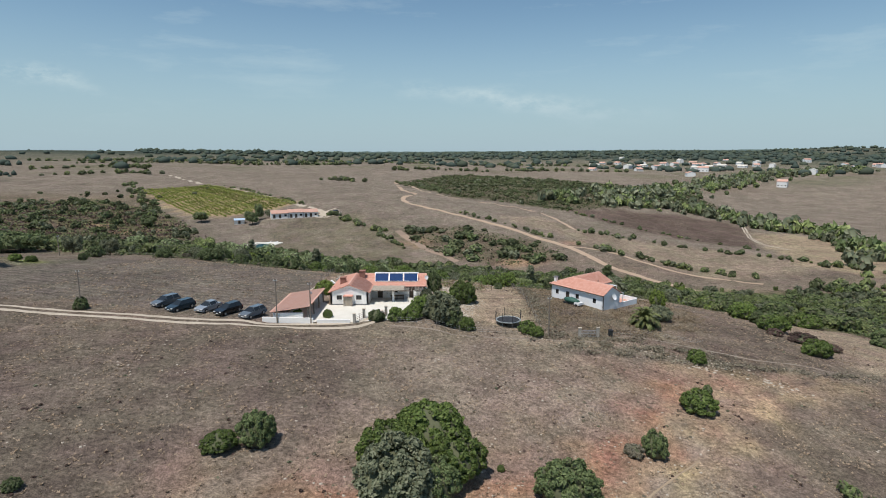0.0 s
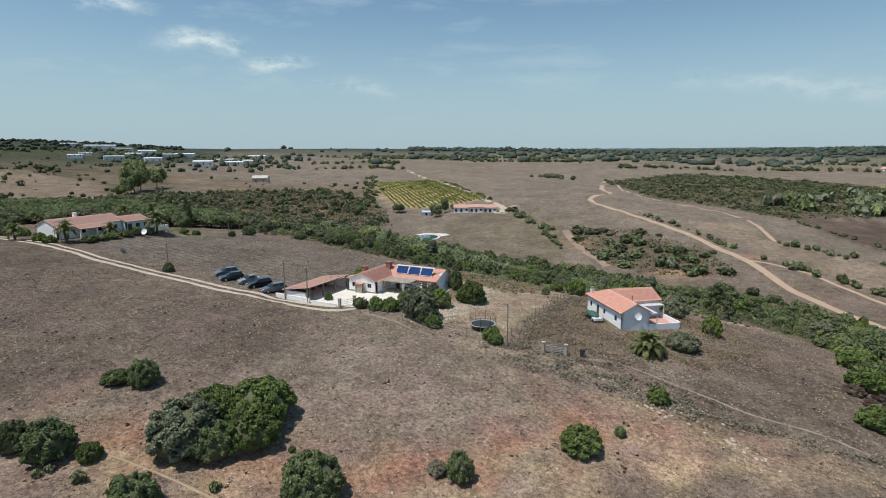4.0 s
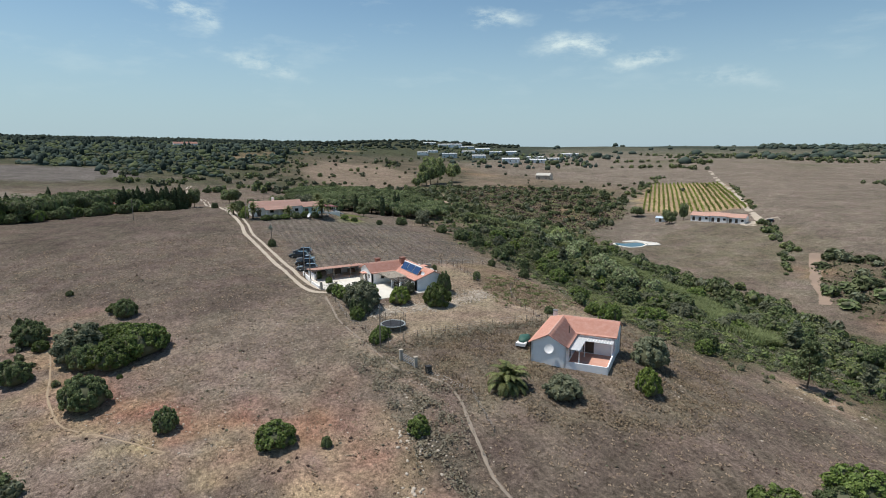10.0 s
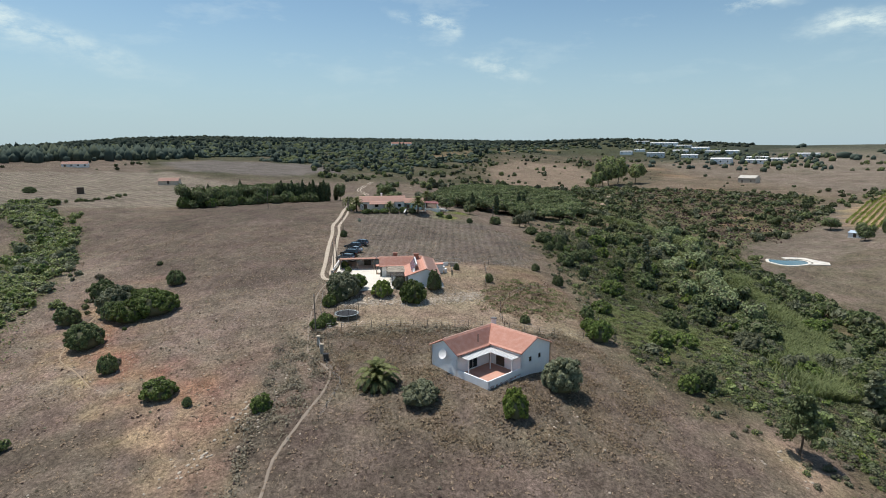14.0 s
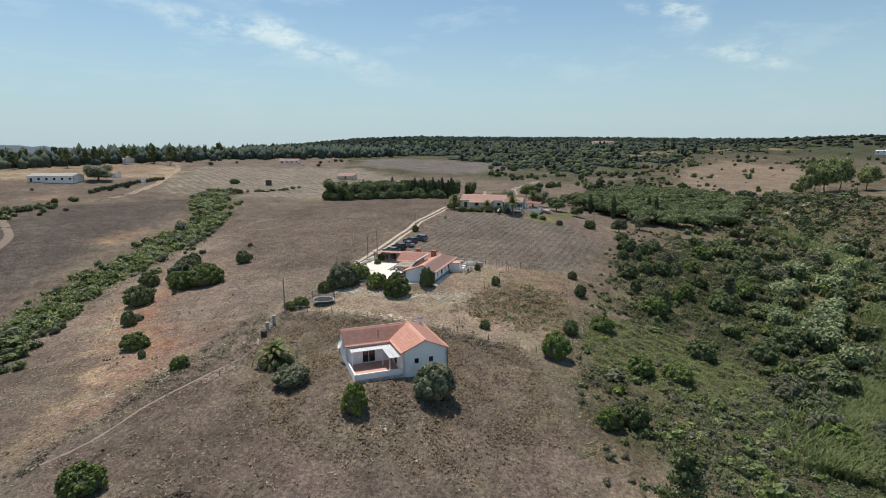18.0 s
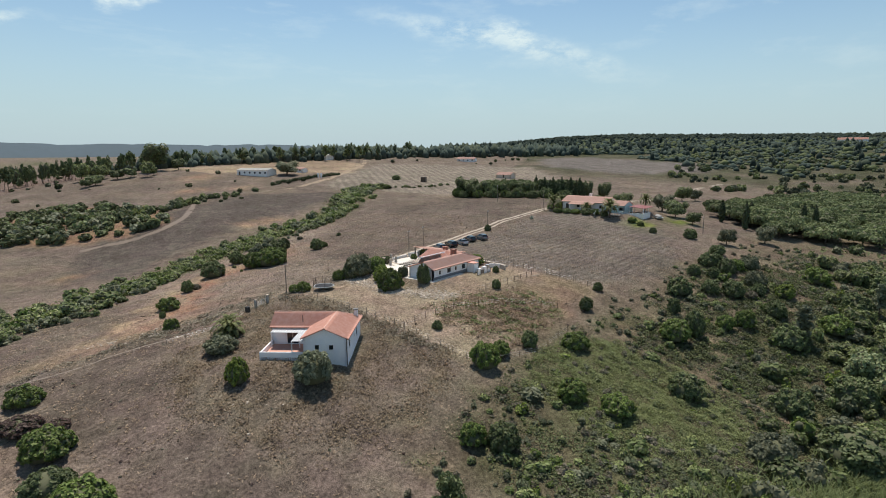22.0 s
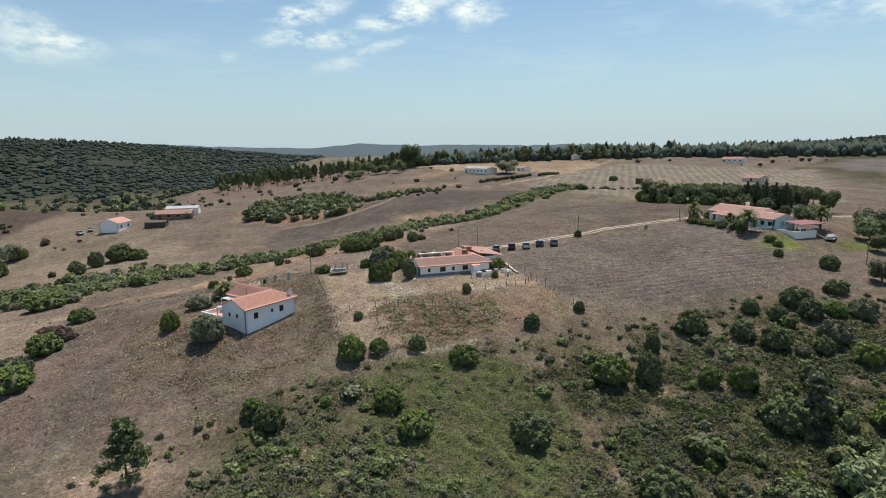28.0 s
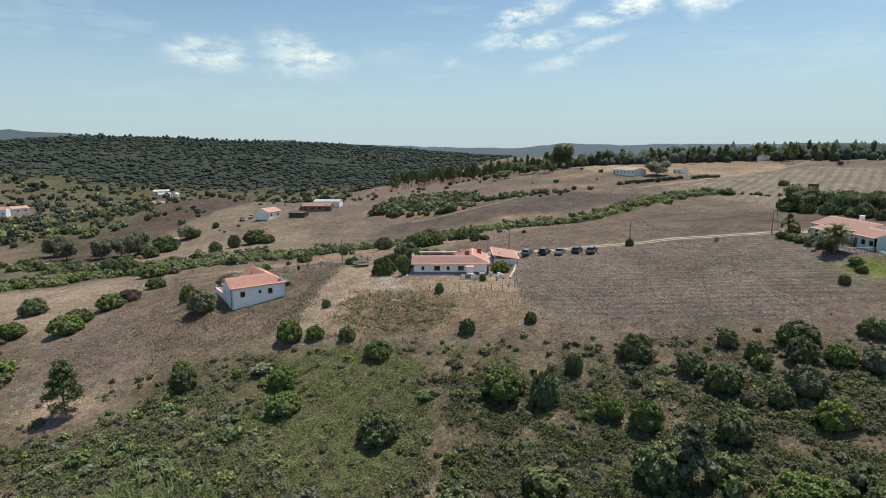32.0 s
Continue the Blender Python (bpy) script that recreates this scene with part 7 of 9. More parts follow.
# ---- farmyard ----
def sheet(name, poly, mat, lift, label, category, step=1.0, kind="structure"):
    """A thin paved sheet over a polygon, following the ground."""
    bm = bmesh.new()
    top = [bm.verts.new((x, y, ground(x, y) + lift)) for x, y in poly]
    low = [bm.verts.new((x, y, ground(x, y) - 0.15)) for x, y in poly]
    bm.faces.new(top)
    for k in range(len(poly)):
        j = (k + 1) % len(poly)
        bm.faces.new((top[j], top[k], low[k], low[j]))
    bmesh.ops.recalc_face_normals(bm, faces=bm.faces)
    return tagged(part(name, bm, mat), label, category, kind=kind)


sheet("yard", [(-26, 81.6), (-14, 81.4), (-9, 82.4), (-3, 84), (-1.6, 87), (-2.0, 93), (-3.0, 95.6), (-12.5, 95.9), (-12.5, 90.9), (-19.1, 90.9), (-20.5, 93), (-26, 93)], CONCRETE, 0.05, "pale sunlit concrete and gravel farmyard", "yard")
sheet("house_apron", [(-3.1, 95.6), (-1.9, 95.8), (-2.0, 103.2), (-12, 103.3), (-12, 102.36), (-3.1, 102.36)], CONCRETE, 0.06, "pale concrete apron along the farmhouse wall", "paving")


def carport():
    z = 3.52
    h = empty("carport", -23, 87.5, z, 0, "open-fronted carport with a clay-coloured mono-pitch roof", "shed")
    L = lambda x, y: (x + 23, y - 87.5)
    wall("back_wall", L(-26, 93), L(-26, 82), 0, 1.25, WHITEWASH, h, thick=0.25)
    wall("side_wall", L(-20.6, 93.0), L(-25.9, 93.0), 0, 1.5, WHITEWASH, h, thick=0.25)
    wall("side_wall", L(-25.7, 82.0), L(-21.4, 82.0), 0, 1.3, WHITEWASH, h, thick=0.25)
    slope("roof", (L(0, 81.7)[1], L(0, 93.3)[1]), (-L(-20.3, 0)[0], 2.42, -L(-26.4, 0)[0], 1.52), TILE_PALE, h, Q, "faded clay-coloured roof", pitch=0.3, depth=0.04)
    for yy in (82.1, 85.7, 89.3, 92.7):
        part("post", box(L(-20.7, 0)[0], L(-20.5, 0)[0], L(0, yy)[1], L(0, yy)[1] + 0.2, 0, 2.27), GREYWOOD, h)
    part("beam", box(L(-20.75, 0)[0], L(-20.45, 0)[0], L(0, 82)[1], L(0, 93)[1], 2.272, 2.37), DARKWOOD, h)
    part("vent_cap", box(L(-22.2, 0)[0], L(-21.9, 0)[0], L(0, 90)[1], L(0, 90.3)[1], 2.0, 2.55), STEEL, h)
    # what stands under it
    for k, (x, y, w, d, t, m) in enumerate(((-25.2, 84.5, 1.2, 2.0, 0.9, GREYWOOD), (-25.3, 88.0, 0.9, 1.6, 1.1, DARKWOOD), (-25.2, 91.2, 1.2, 1.4, 0.8, RUST))):
        crate = tagged(part("crate", box(0, w, 0, d, 0, t), m), "stacked dark crate in the shade of the carport", "crate", "carport stores")
        crate.matrix_world = pose(x - w / 2, y - d / 2, z + 0.05)
    return h


carport()


def low_wall(points, height, label, mat=WHITEWASH, thick=0.22, name="garden_wall"):
    h = empty(name, *points[0], label=label, category="wall")
    o = h.matrix_world.translation
    for a, b in zip(points[:-1], points[1:]):
        n = max(1, int(math.dist(a, b) / 2.5))
        for k in range(n):
            p = [a[i] + (b[i] - a[i]) * k / n for i in (0, 1)]
            q = [a[i] + (b[i] - a[i]) * (k + 1) / n for i in (0, 1)]
            g = min(ground(*p), ground(*q)) - o.z
            wall("wall_section", (p[0] - o.x, p[1] - o.y), (q[0] - o.x, q[1] - o.y), g - 0.3, g + height, mat, h, thick=thick)
    return h


low_wall([(-27.4, 81.2), (-22.5, 80.9), (-19.6, 80.7)], 0.85, "low whitewashed wall along the track")
low_wall([(-19.0, 80.6), (-14.0, 80.7)], 0.6, "low whitewashed wall beside the gate")
low_wall([(-22.0, 106.2), (-20.8, 103.8)], 0.9, "short white wall behind the farmhouse")
low_wall([(-25.2, 94), (-24.6, 98), (-23.6, 103), (-22.8, 107)], 0.5, "low rough stone wall beside the field", STONE, 0.4)


def gate(name, a, b, height, label, mat, bars=4, pillars=True):
    h = empty(name, *a, label=label, category="gate")
    o = h.matrix_world.translation
    g = ground(*b) - o.z
    d = Vector((b[0] - a[0], b[1] - a[1], 0))
    if pillars:
        for px, py, pz in ((0, 0, 0), (d.x, d.y, g)):
            pl = part("pillar", box(px - 0.2, px + 0.2, py - 0.2, py + 0.2, pz - 0.2, pz + height + 0.35), STONEWORK, h)
            part("cap", box(px - 0.26, px + 0.26, py - 0.26, py + 0.26, pz + height + 0.353, pz + height + 0.45), STONE, pl)
    n = d.normalized() * 0.25
    for k in range(bars):
        t = 0.15 + (height - 0.2) * k / max(1, bars - 1)
        bm = bmesh.new()
        rod(bm, n + Vector((0, 0, t)), d - n + Vector((0, 0, t + g)), 0.025)
        part("bar", bm, mat, h)
    for s in (0.0, 0.5, 1.0):
        bm = bmesh.new()
        p = n + (d - 2 * n) * s
        rod(bm, p + Vector((0, 0, 0.05 + g * s)), p + Vector((0, 0, height + g * s)), 0.03)
        part("upright", bm, mat, h)
    return h


gate("yard_gate", (-13.4, 81.0), (-12.3, 83.6), 1.1, "open dark metal yard gate on a white pillar", RUST)
gate("yard_gate", (-9.4, 82.6), (-9.0, 85.0), 1.1, "open dark metal yard gate beside bushes", RUST)
gate("field_gate", (21.0, 81.9), (24.0, 82.7), 1.15, "closed grey metal gate between two stone pillars", STEEL, 5)

# ---- vehicles ----
def paint_material(name, color):
    return material(name, color, 0.25, metal=0.3, coat=0.7)


PAINTS = {"dark_teal": paint_material("dark_teal_paint", (0.025, 0.045, 0.06)), "black": paint_material("black_paint", (0.012, 0.013, 0.016)), "navy": paint_material("navy_paint", (0.02, 0.035, 0.075)), "grey": paint_material("grey_paint", (0.16, 0.18, 0.20)), "silver": paint_material("silver_paint", (0.34, 0.37, 0.40))}
LAMP = material("lamp_glass", (0.6, 0.6, 0.58), 0.1, coat=0.5)
REDLAMP = material("red_lamp", (0.35, 0.02, 0.02), 0.2)


def car(x, y, heading, paint, label, estate=True, lng=4.35, wid=1.75, tall=1.48):
    """heading: degrees from +x of the way its nose points."""
    z = ground(x, y)
    h = empty("car", x, y, z, heading, label, "car", "parked cars")
    a = lng / 2
    prof = [(-a, 0.42), (-a, 0.78), (-a + 0.12, 0.95), (a - 1.15, 0.98), (a - 0.25, 0.82), (a, 0.66), (a, 0.36), (a - 0.2, 0.26), (-a + 0.2, 0.26)]
    bm = bmesh.new()
    rings = []
    for s, inset in ((-1, 0.10), (-1, 0.0), (1, 0.0), (1, 0.10)):
        yy = s * (wid / 2 - inset * 0.6)
        k = 0.965 if inset else 1.0
        rings.append([bm.verts.new((px * k, yy, 0.55 + (pz - 0.55) * (0.93 if inset else 1.0))) for px, pz in prof])
    for p, q in zip(rings[:-1], rings[1:]):
        for k in range(len(prof)):
            j = (k + 1) % len(prof)
            bm.faces.new((p[k], p[j], q[j], q[k]))
    bm.faces.new(rings[0])
    bm.faces.new(rings[-1][::-1])
    bmesh.ops.recalc_face_normals(bm, faces=bm.faces)
    body = part("body", bm, paint, h)
    rear = -a + (0.12 if estate else 0.7)
    roof = [(rear, 0.95), (rear + 0.28, tall - 0.04), (a - 2.35, tall), (a - 1.95, tall - 0.05), (a - 1.15, 0.97)]
    bm = bmesh.new()
    rings = []
    for s in (-1, 1):
        rings.append([bm.verts.new((px, s * (wid / 2 - 0.06 - 0.24 * (pz - 0.95) / (tall - 0.95)), pz)) for px, pz in roof])
    for k in range(len(roof) - 1):
        bm.faces.new((rings[0][k], rings[0][k + 1], rings[1][k + 1], rings[1][k]))
    bm.faces.new(rings[0])
    bm.faces.new(rings[1][::-1])
    bmesh.ops.recalc_face_normals(bm, faces=bm.faces)
    cabin = part("glazing", bm, GLASS, h)
    bm = bmesh.new()
    block(bm, rear + 0.26, a - 2.0, -wid / 2 + 0.28, wid / 2 - 0.28, tall - 0.05, tall + 0.015)
    part("roof_panel", bm, paint, h)
    for s in (-1, 1):
        for px in (rear + 0.25, a - 2.95, a - 1.75):
            bm = bmesh.new()
            rod(bm, (px - 0.05, s * (wid / 2 - 0.055), 0.95), (px + (0.02 if px > 0 else 0.0), s * (wid / 2 - 0.285), tall - 0.02), 0.035, n=4)
            part("pillar", bm, paint, body)
        part("headlamp", box(a - 0.22, a + 0.012, s * wid * 0.36 - 0.17, s * wid * 0.36 + 0.17, 0.62, 0.76), LAMP, body)
        part("tail_lamp", box(-a - 0.012, -a + 0.1, s * wid * 0.42 - 0.1, s * wid * 0.42 + 0.1, 0.66, 0.9), REDLAMP, body)
        bm = bmesh.new()
        block(bm, a - 1.5, a - 1.3, s * (wid / 2 + 0.02) - 0.09, s * (wid / 2 + 0.02) + 0.09, 0.95, 1.07)
        part("mirror", bm, paint, body)
        for px in (-a + 0.78, a - 0.82):
            bm = bmesh.new()
            yy = s * (wid / 2 - 0.06)
            rod(bm, (px, yy - 0.1, 0.31), (px, yy + 0.1, 0.31), 0.31, n=16)
            wheel = part("wheel", bm, BLACK, h)
            bm = bmesh.new()
            rod(bm, (px, yy - 0.105, 0.31), (px, yy + 0.105, 0.31), 0.19, n=12)
            part("rim", bm, STEEL, wheel)
    part("number_plate", box(a - 0.0, a + 0.015, -0.26, 0.26, 0.42, 0.53), WHITE, body)
    return h


car(-29.3, 82.7, 245, PAINTS["grey"], "grey estate car parked on dry grass")
car(-33.3, 83.4, 243, PAINTS["black"], "black estate car parked on dry grass", tall=1.55)
car(-36.8, 84.4, 246, PAINTS["silver"], "pale blue-grey hatchback parked on dry grass", False, 4.1)
car(-40.9, 83.9, 244, PAINTS["dark_teal"], "dark blue-green car with sunlit windscreen parked on dry grass", tall=1.5)
car(-44.0, 85.6, 243, PAINTS["grey"], "grey car parked at the end of the row", tall=1.52)
car(-3.7, 86.0, 200, PAINTS["navy"], "dark blue off-road car parked in the farmyard", True, 4.3, 1.8, 1.75)

# old vehicle under a green cover beside the cottage
GREEN_TARP = material("green_tarpaulin", (0.025, 0.085, 0.06), 0.6, (0.05, 0.14, 0.11), 2.0, 0.6, bump=0.5)
cover = empty("covered_car", 24.2, 100.6, turn=128, label="small white car half hidden under a green cover", category="car")
v, f = ICO2
rng = np.random.default_rng(3)
cv = v * np.array([1.75, 0.85, 0.55]) * (1 + rng.normal(0, 0.05, (len(v), 1))) + np.array([0.3, 0, 0.85])
cv[:, 2] = np.clip(cv[:, 2], 0.35, 1.35)
o = new("tarpaulin", mesh_from("tarpaulin", cv, f, [GREEN_TARP], smooth=True))
o.parent = cover
part("bonnet", box(-2.0, -0.9, -0.72, 0.72, 0.35, 0.78), WHITE, cover)
part("chassis", box(-1.9, 1.8, -0.65, 0.65, 0.2, 0.4), BLACK, cover)
for px in (-1.35, 1.25):
    for s in (-1, 1):
        bm = bmesh.new()
        rod(bm, (px, s * 0.68 - 0.08, 0.28), (px, s * 0.68 + 0.08, 0.28), 0.28, n=12)
        part("wheel", bm, BLACK, cover)

# ---- trampoline ----
def trampoline():
    h = empty("trampoline", 10.4, 85.4, label="round black trampoline with pale rim and net poles", category="trampoline")
    R = 2.0
    bm = bmesh.new()
    n = 32
    inner = [bm.verts.new((1.78 * math.cos(k * math.tau / n), 1.78 * math.sin(k * math.tau / n), 0.82)) for k in range(n)]
    bm.faces.new(inner)
    part("mat", bm, material("trampoline_mat", (0.02, 0.023, 0.03), 0.95, (0.05, 0.055, 0.06), 1.5, 0.5), h, "black jumping mat")
    bm = bmesh.new()
    rings = [[bm.verts.new((r * math.cos(k * math.tau / n), r * math.sin(k * math.tau / n), z)) for k in range(n)] for r, z in ((1.76, 0.83), (1.88, 0.88), (2.0, 0.87), (2.03, 0.80), (1.86, 0.79))]
    for p, q in zip(rings, rings[1:] + rings[:1]):
        for k in range(n):
            bm.faces.new((p[k], p[(k + 1) % n], q[(k + 1) % n], q[k]))
    bmesh.ops.recalc_face_normals(bm, faces=bm.faces)
    part("rim_pad", bm, material("rim_pad", (0.36, 0.40, 0.40), 0.6, (0.26, 0.29, 0.29), 2.0, 0.5), h, "pale padded rim")
    for k in range(8):
        a = k * math.tau / 8 + 0.2
        c, s = R * math.cos(a), R * math.sin(a)
        bm = bmesh.new()
        rod(bm, (c, s, -0.15), (c, s, 0.82), 0.03)
        part("leg", bm, STEEL, h)
        bm = bmesh.new()
        rod(bm, (c * 1.02, s * 1.02, 0.8), (c * 1.02, s * 1.02, 2.35), 0.028)
        part("net_pole", bm, BLACK, h)
    net = bmesh.new()
    for zz in np.arange(1.05, 2.3, 0.16):
        prev = None
        pts = [(2.04 * math.cos(k * math.tau / 24), 2.04 * math.sin(k * math.tau / 24), zz) for k in range(25)]
        for a, b in zip(pts[:-1], pts[1:]):
            rod(net, a, b, 0.006, n=3)
    for k in range(72):
        a = k * math.tau / 72
        rod(net, (2.04 * math.cos(a), 2.04 * math.sin(a), 0.85), (2.04 * math.cos(a), 2.04 * math.sin(a), 2.3), 0.005, n=3)
    o = part("safety_net", net, BLACK, h, "thin black safety net")
    return h


trampoline()

# ---- fences ----
def fence(points, spacing, height, label, mat=GREYWOOD, wires=3, seed=0, thick=0.05):
    rng = random.Random(seed)
    h = empty("fence", *points[0], label=label, category="fence", group="wire fences")
    o = h.matrix_world.translation
    line = []
    for a, b in zip(points[:-1], points[1:]):
        n = max(1, round(math.dist(a, b) / spacing))
        line += [(a[0] + (b[0] - a[0]) * k / n, a[1] + (b[1] - a[1]) * k / n) for k in range(n)]
    line.append(points[-1])
    tops = []
    for x, y in line:
        g = ground(x, y)
        t = height * rng.uniform(0.85, 1.12)
        lx, ly = rng.uniform(-0.07, 0.07), rng.uniform(-0.07, 0.07)
        bm = bmesh.new()
        rod(bm, (x - o.x, y - o.y, g - o.z - 0.3), (x - o.x + lx, y - o.y + ly, g - o.z + t), thick * rng.uniform(0.8, 1.2), n=5)
        part("post", bm, mat, h)
        tops.append(Vector((x - o.x, y - o.y, g - o.z)))
    for w in range(wires):
        up = Vector((0, 0, height * (w + 1) / (wires + 0.4)))
        strand = np.array([[q + up + Vector(c) for c in ((0, 0, 0.008), (0.007, 0.007, -0.004), (-0.007, -0.007, -0.004))] for q in tops], float).reshape(-1, 3)
        i = np.arange(len(tops) - 1)[:, None] * 3
        quads = np.vstack([i + [c, (c + 1) % 3, (c + 1) % 3 + 3, c + 3] for c in range(3)])
        o_ = new("wire", mesh_from("wire", strand, quads, [STEEL]))
        o_.parent = h
    return h


fence([(15.2, 82.5), (15.4, 92), (15.6, 103), (15.7, 112), (15.9, 122), (15.6, 127)], 2.4, 1.15, "leaning wooden post and wire fence beside dark grass", seed=1)
fence([(15.2, 111.3), (10, 111.6), (4, 113)], 2.2, 1.1, "rusty post and wire fence across the paddock", RUST, seed=2)
fence([(-5.5, 111.8), (-9, 112.6), (-13, 113.4), (-17, 114), (-21, 114.4), (-23.5, 112)], 1.9, 1.2, "wire fence on thin posts behind the farmhouse", RUST, seed=3)
fence([(-24.2, 93), (-24.0, 103), (-24.2, 113), (-24.8, 122), (-25.2, 128)], 2.6, 1.2, "post and wire fence between yard and ploughed field", seed=4)
fence([(4, 113), (0, 115.5), (-5, 119), (-10, 126)], 2.8, 1.1, "broken wire fence on the slope", RUST, seed=5)
fence([(-7, 81.0), (-1, 80.4), (6, 80.6), (13, 81.6)], 3.2, 1.0, "low wire fence along the field path", seed=6)
fence([(15.6, 127), (6, 131), (-4, 131)], 3.4, 1.1, "thin post fence at the valley edge", RUST, seed=7)
fence([(-88, 80.8), (-92, 81.2), (-96, 81.3)], 1.6, 1.1, "short garden fence by the track", seed=8)
fence([(26.5, 83.2), (33, 86), (41, 84)], 3.2, 0.8, "sparse posts beside the footpath", seed=9)

# braces at the fence ends
for x, y, a in ((5.0, 112.9, 0.3), (14.0, 111.4, 0.1), (-22.5, 113.4, 0.4)):
    bm = bmesh.new()
    g = ground(x, y)
    rod(bm, (0, 0, -0.1), (0.9 * math.cos(a), 0.9 * math.sin(a), 1.15), 0.04, n=5)
    o = tagged(part("fence_brace", bm, RUST), "slanting rusty brace at a fence end", "brace", "fence braces")
    o.location = (x, y, g)


# ---- power poles and lines ----
def pole(x, y, height, label, arms=True, r=0.11, mat=GREYWOOD):
    h = empty("power_pole", x, y, label=label, category="pole", group="power poles")
    bm = bmesh.new()
    rod(bm, (0, 0, -0.5), (0, 0, height), r, r * 0.7, 8)
    part("shaft", bm, mat, h)
    if arms:
        part("bracket", box(-0.3, 0.3, -0.05, 0.05, height - 0.35, height - 0.27), STEEL, h)
        for s in (-0.25, 0.25):
            bm = bmesh.new()
            rod(bm, (s, 0, height - 0.27), (s, 0, height - 0.08), 0.04, 0.03)
            part("insulator", bm, WHITE, h)
    return h


POLES = [(-25.05, 80.95, 6.9), (-19.9, 80.75, 6.4), (16.0, 80.9, 6.3), (-54.2, 80.6, 6.0), (-105.8, 50.2, 6.5), (-88, 80.2, 5.5), (-91.3, 130.2, 5.0), (-139, 95.4, 5.0)]
for x, y, t in POLES:
    pole(x, y, t, "slim weathered wooden power pole in the field")


def cable(a, b, sag, label="thin black overhead cable"):
    bm = bmesh.new()
    a, b = Vector(a), Vector(b)
    pts = [a.lerp(b, k / 14) - Vector((0, 0, 4 * sag * (k / 14) * (1 - k / 14))) for k in range(15)]
    for p, q in zip(pts[:-1], pts[1:]):
        rod(bm, p, q, 0.011, n=3)
    return tagged(part("overhead_cable", bm, BLACK), label, "cable", "overhead cables")


def top(k):
    x, y, t = POLES[k]
    return (x, y, ground(x, y) + t - 0.1)


cable(top(0), top(1), 0.15)
cable(top(1), top(2), 1.0)
cable(top(0), top(3), 0.7)
cable(top(3), top(5), 0.8)
cable(top(1), (-19, 93, 6.0), 0.3)

# ---- stones ----
def stone_mesh(seed):
    rng = np.random.default_rng(seed)
    v, f = ICO1
    v = v * rng.uniform(0.55, 1.25, (len(v), 1)) * np.array([1.2, 0.9, 0.6])
    return mesh_from("stone", v, f, [STONE])


STONES = [stone_mesh(k) for k in range(6)]
bank = empty("stone_bank", 1.5, 95, label="bank of pale tumbled stones below the yard", category="stone bank")
rng = random.Random(4)
bo = bank.matrix_world.translation
for k in range(290):
    t = rng.random()
    line = [(2.5, 84.5), (1.5, 88), (2.8, 92.5), (4.2, 97), (2.6, 102), (1.6, 107), (-0.5, 110)]
    i = min(int(t * 6), 5)
    u = t * 6 - i
    x = line[i][0] + (line[i + 1][0] - line[i][0]) * u + rng.gauss(0, 1.2)
    y = line[i][1] + (line[i + 1][1] - line[i][1]) * u + rng.gauss(0, 0.8)
    s = rng.uniform(0.12, 0.27)
    o = new("stone", STONES[rng.randrange(6)])
    o.parent = bank
    o.matrix_local = Matrix.LocRotScale((x - bo.x, y - bo.y, ground(x, y) - bo.z + s * 0.25), Euler((rng.uniform(-0.4, 0.4), rng.uniform(-0.4, 0.4), rng.uniform(0, 6.3))), (s, s, s))
# the smaller stones between them, and the rubble lines in the field
verts, faces = [], []
nrng = np.random.default_rng(6)
sv, sf = ICO1
base = 0
spots = []
for line, count, wide, size in (([(2.5, 84.5), (2.8, 92.5), (4.2, 97), (2.0, 103), (-0.5, 110)], 2200, 1.3, 0.12), ([(35, 75), (40, 76), (44, 73), (48, 70)], 70, 0.9, 0.18), ([(27, 80.6), (34, 78), (40, 76)], 40, 0.9, 0.14), ([(-12, 41.5), (2, 43), (20, 50), (30, 58)], 110, 2.0, 0.11), ([(40, 108), (44, 112), (50, 116)], 22, 2.5, 0.14), ([(44, 138), (52, 142)], 24, 2.0, 0.16), ([(0, 60), (30, 70)], 240, 12, 0.11), ([(-40, 55), (0, 65)], 200, 12, 0.10)):
    c = smooth_line(line, 0.4)
    p = c[nrng.integers(0, len(c), count)] + nrng.normal(0, wide, (count, 2))
    spots.append(np.column_stack([p, nrng.uniform(0.5, 1.5, count) * size]))
spots = np.vstack(spots)
sz = land(spots[:, 0], spots[:, 1])
jit = nrng.uniform(0.6, 1.3, (len(spots), len(sv), 1)) * np.array([1.2, 1.0, 0.6])
V = sv[None] * jit * spots[:, 2][:, None, None] + np.column_stack([spots[:, :2], sz])[:, None]
F = sf[None] + (np.arange(len(spots)) * len(sv))[:, None, None]
tagged(new("field_stones", mesh_from("field_stones", V.reshape(-1, 3), F.reshape(-1, 3), [STONE])), "small pale stones on the bank and dry fields", "stones", kind="stuff")

# ---- small things round the houses ----
screen = empty("screen_fence", -15.2, 106.2, turn=173, label="low white panel screen behind the farmhouse", category="fence")
for k in range(4):
    part("panel", box(-2.0 + k * 1.02, -1.06 + k * 1.02, -0.03, 0.03, 0.08, 1.0 - 0.06 * (k % 2)), GREYWOOD if k == 1 else WHITEWASH, screen)
for k in range(5):
    part("post", box(-2.06 + k * 1.02, -1.99 + k * 1.02, -0.05, 0.05, -0.3, 1.08), GREYWOOD, screen)
bush(CARO, -17.6, 107.6, 1.5, 1.6, "small dark round bush behind the farmhouse", group="garden bushes")
stub = tagged(part("garden_wall", box(-0.9, 0.9, -0.14, 0.14, -0.2, 0.95), STONEWORK), "short pale masonry wall at the garden corner", "wall")
stub.matrix_world = pose(-20.6, 107.4, ground(-20.6, 107.4), 0, 0, 70)
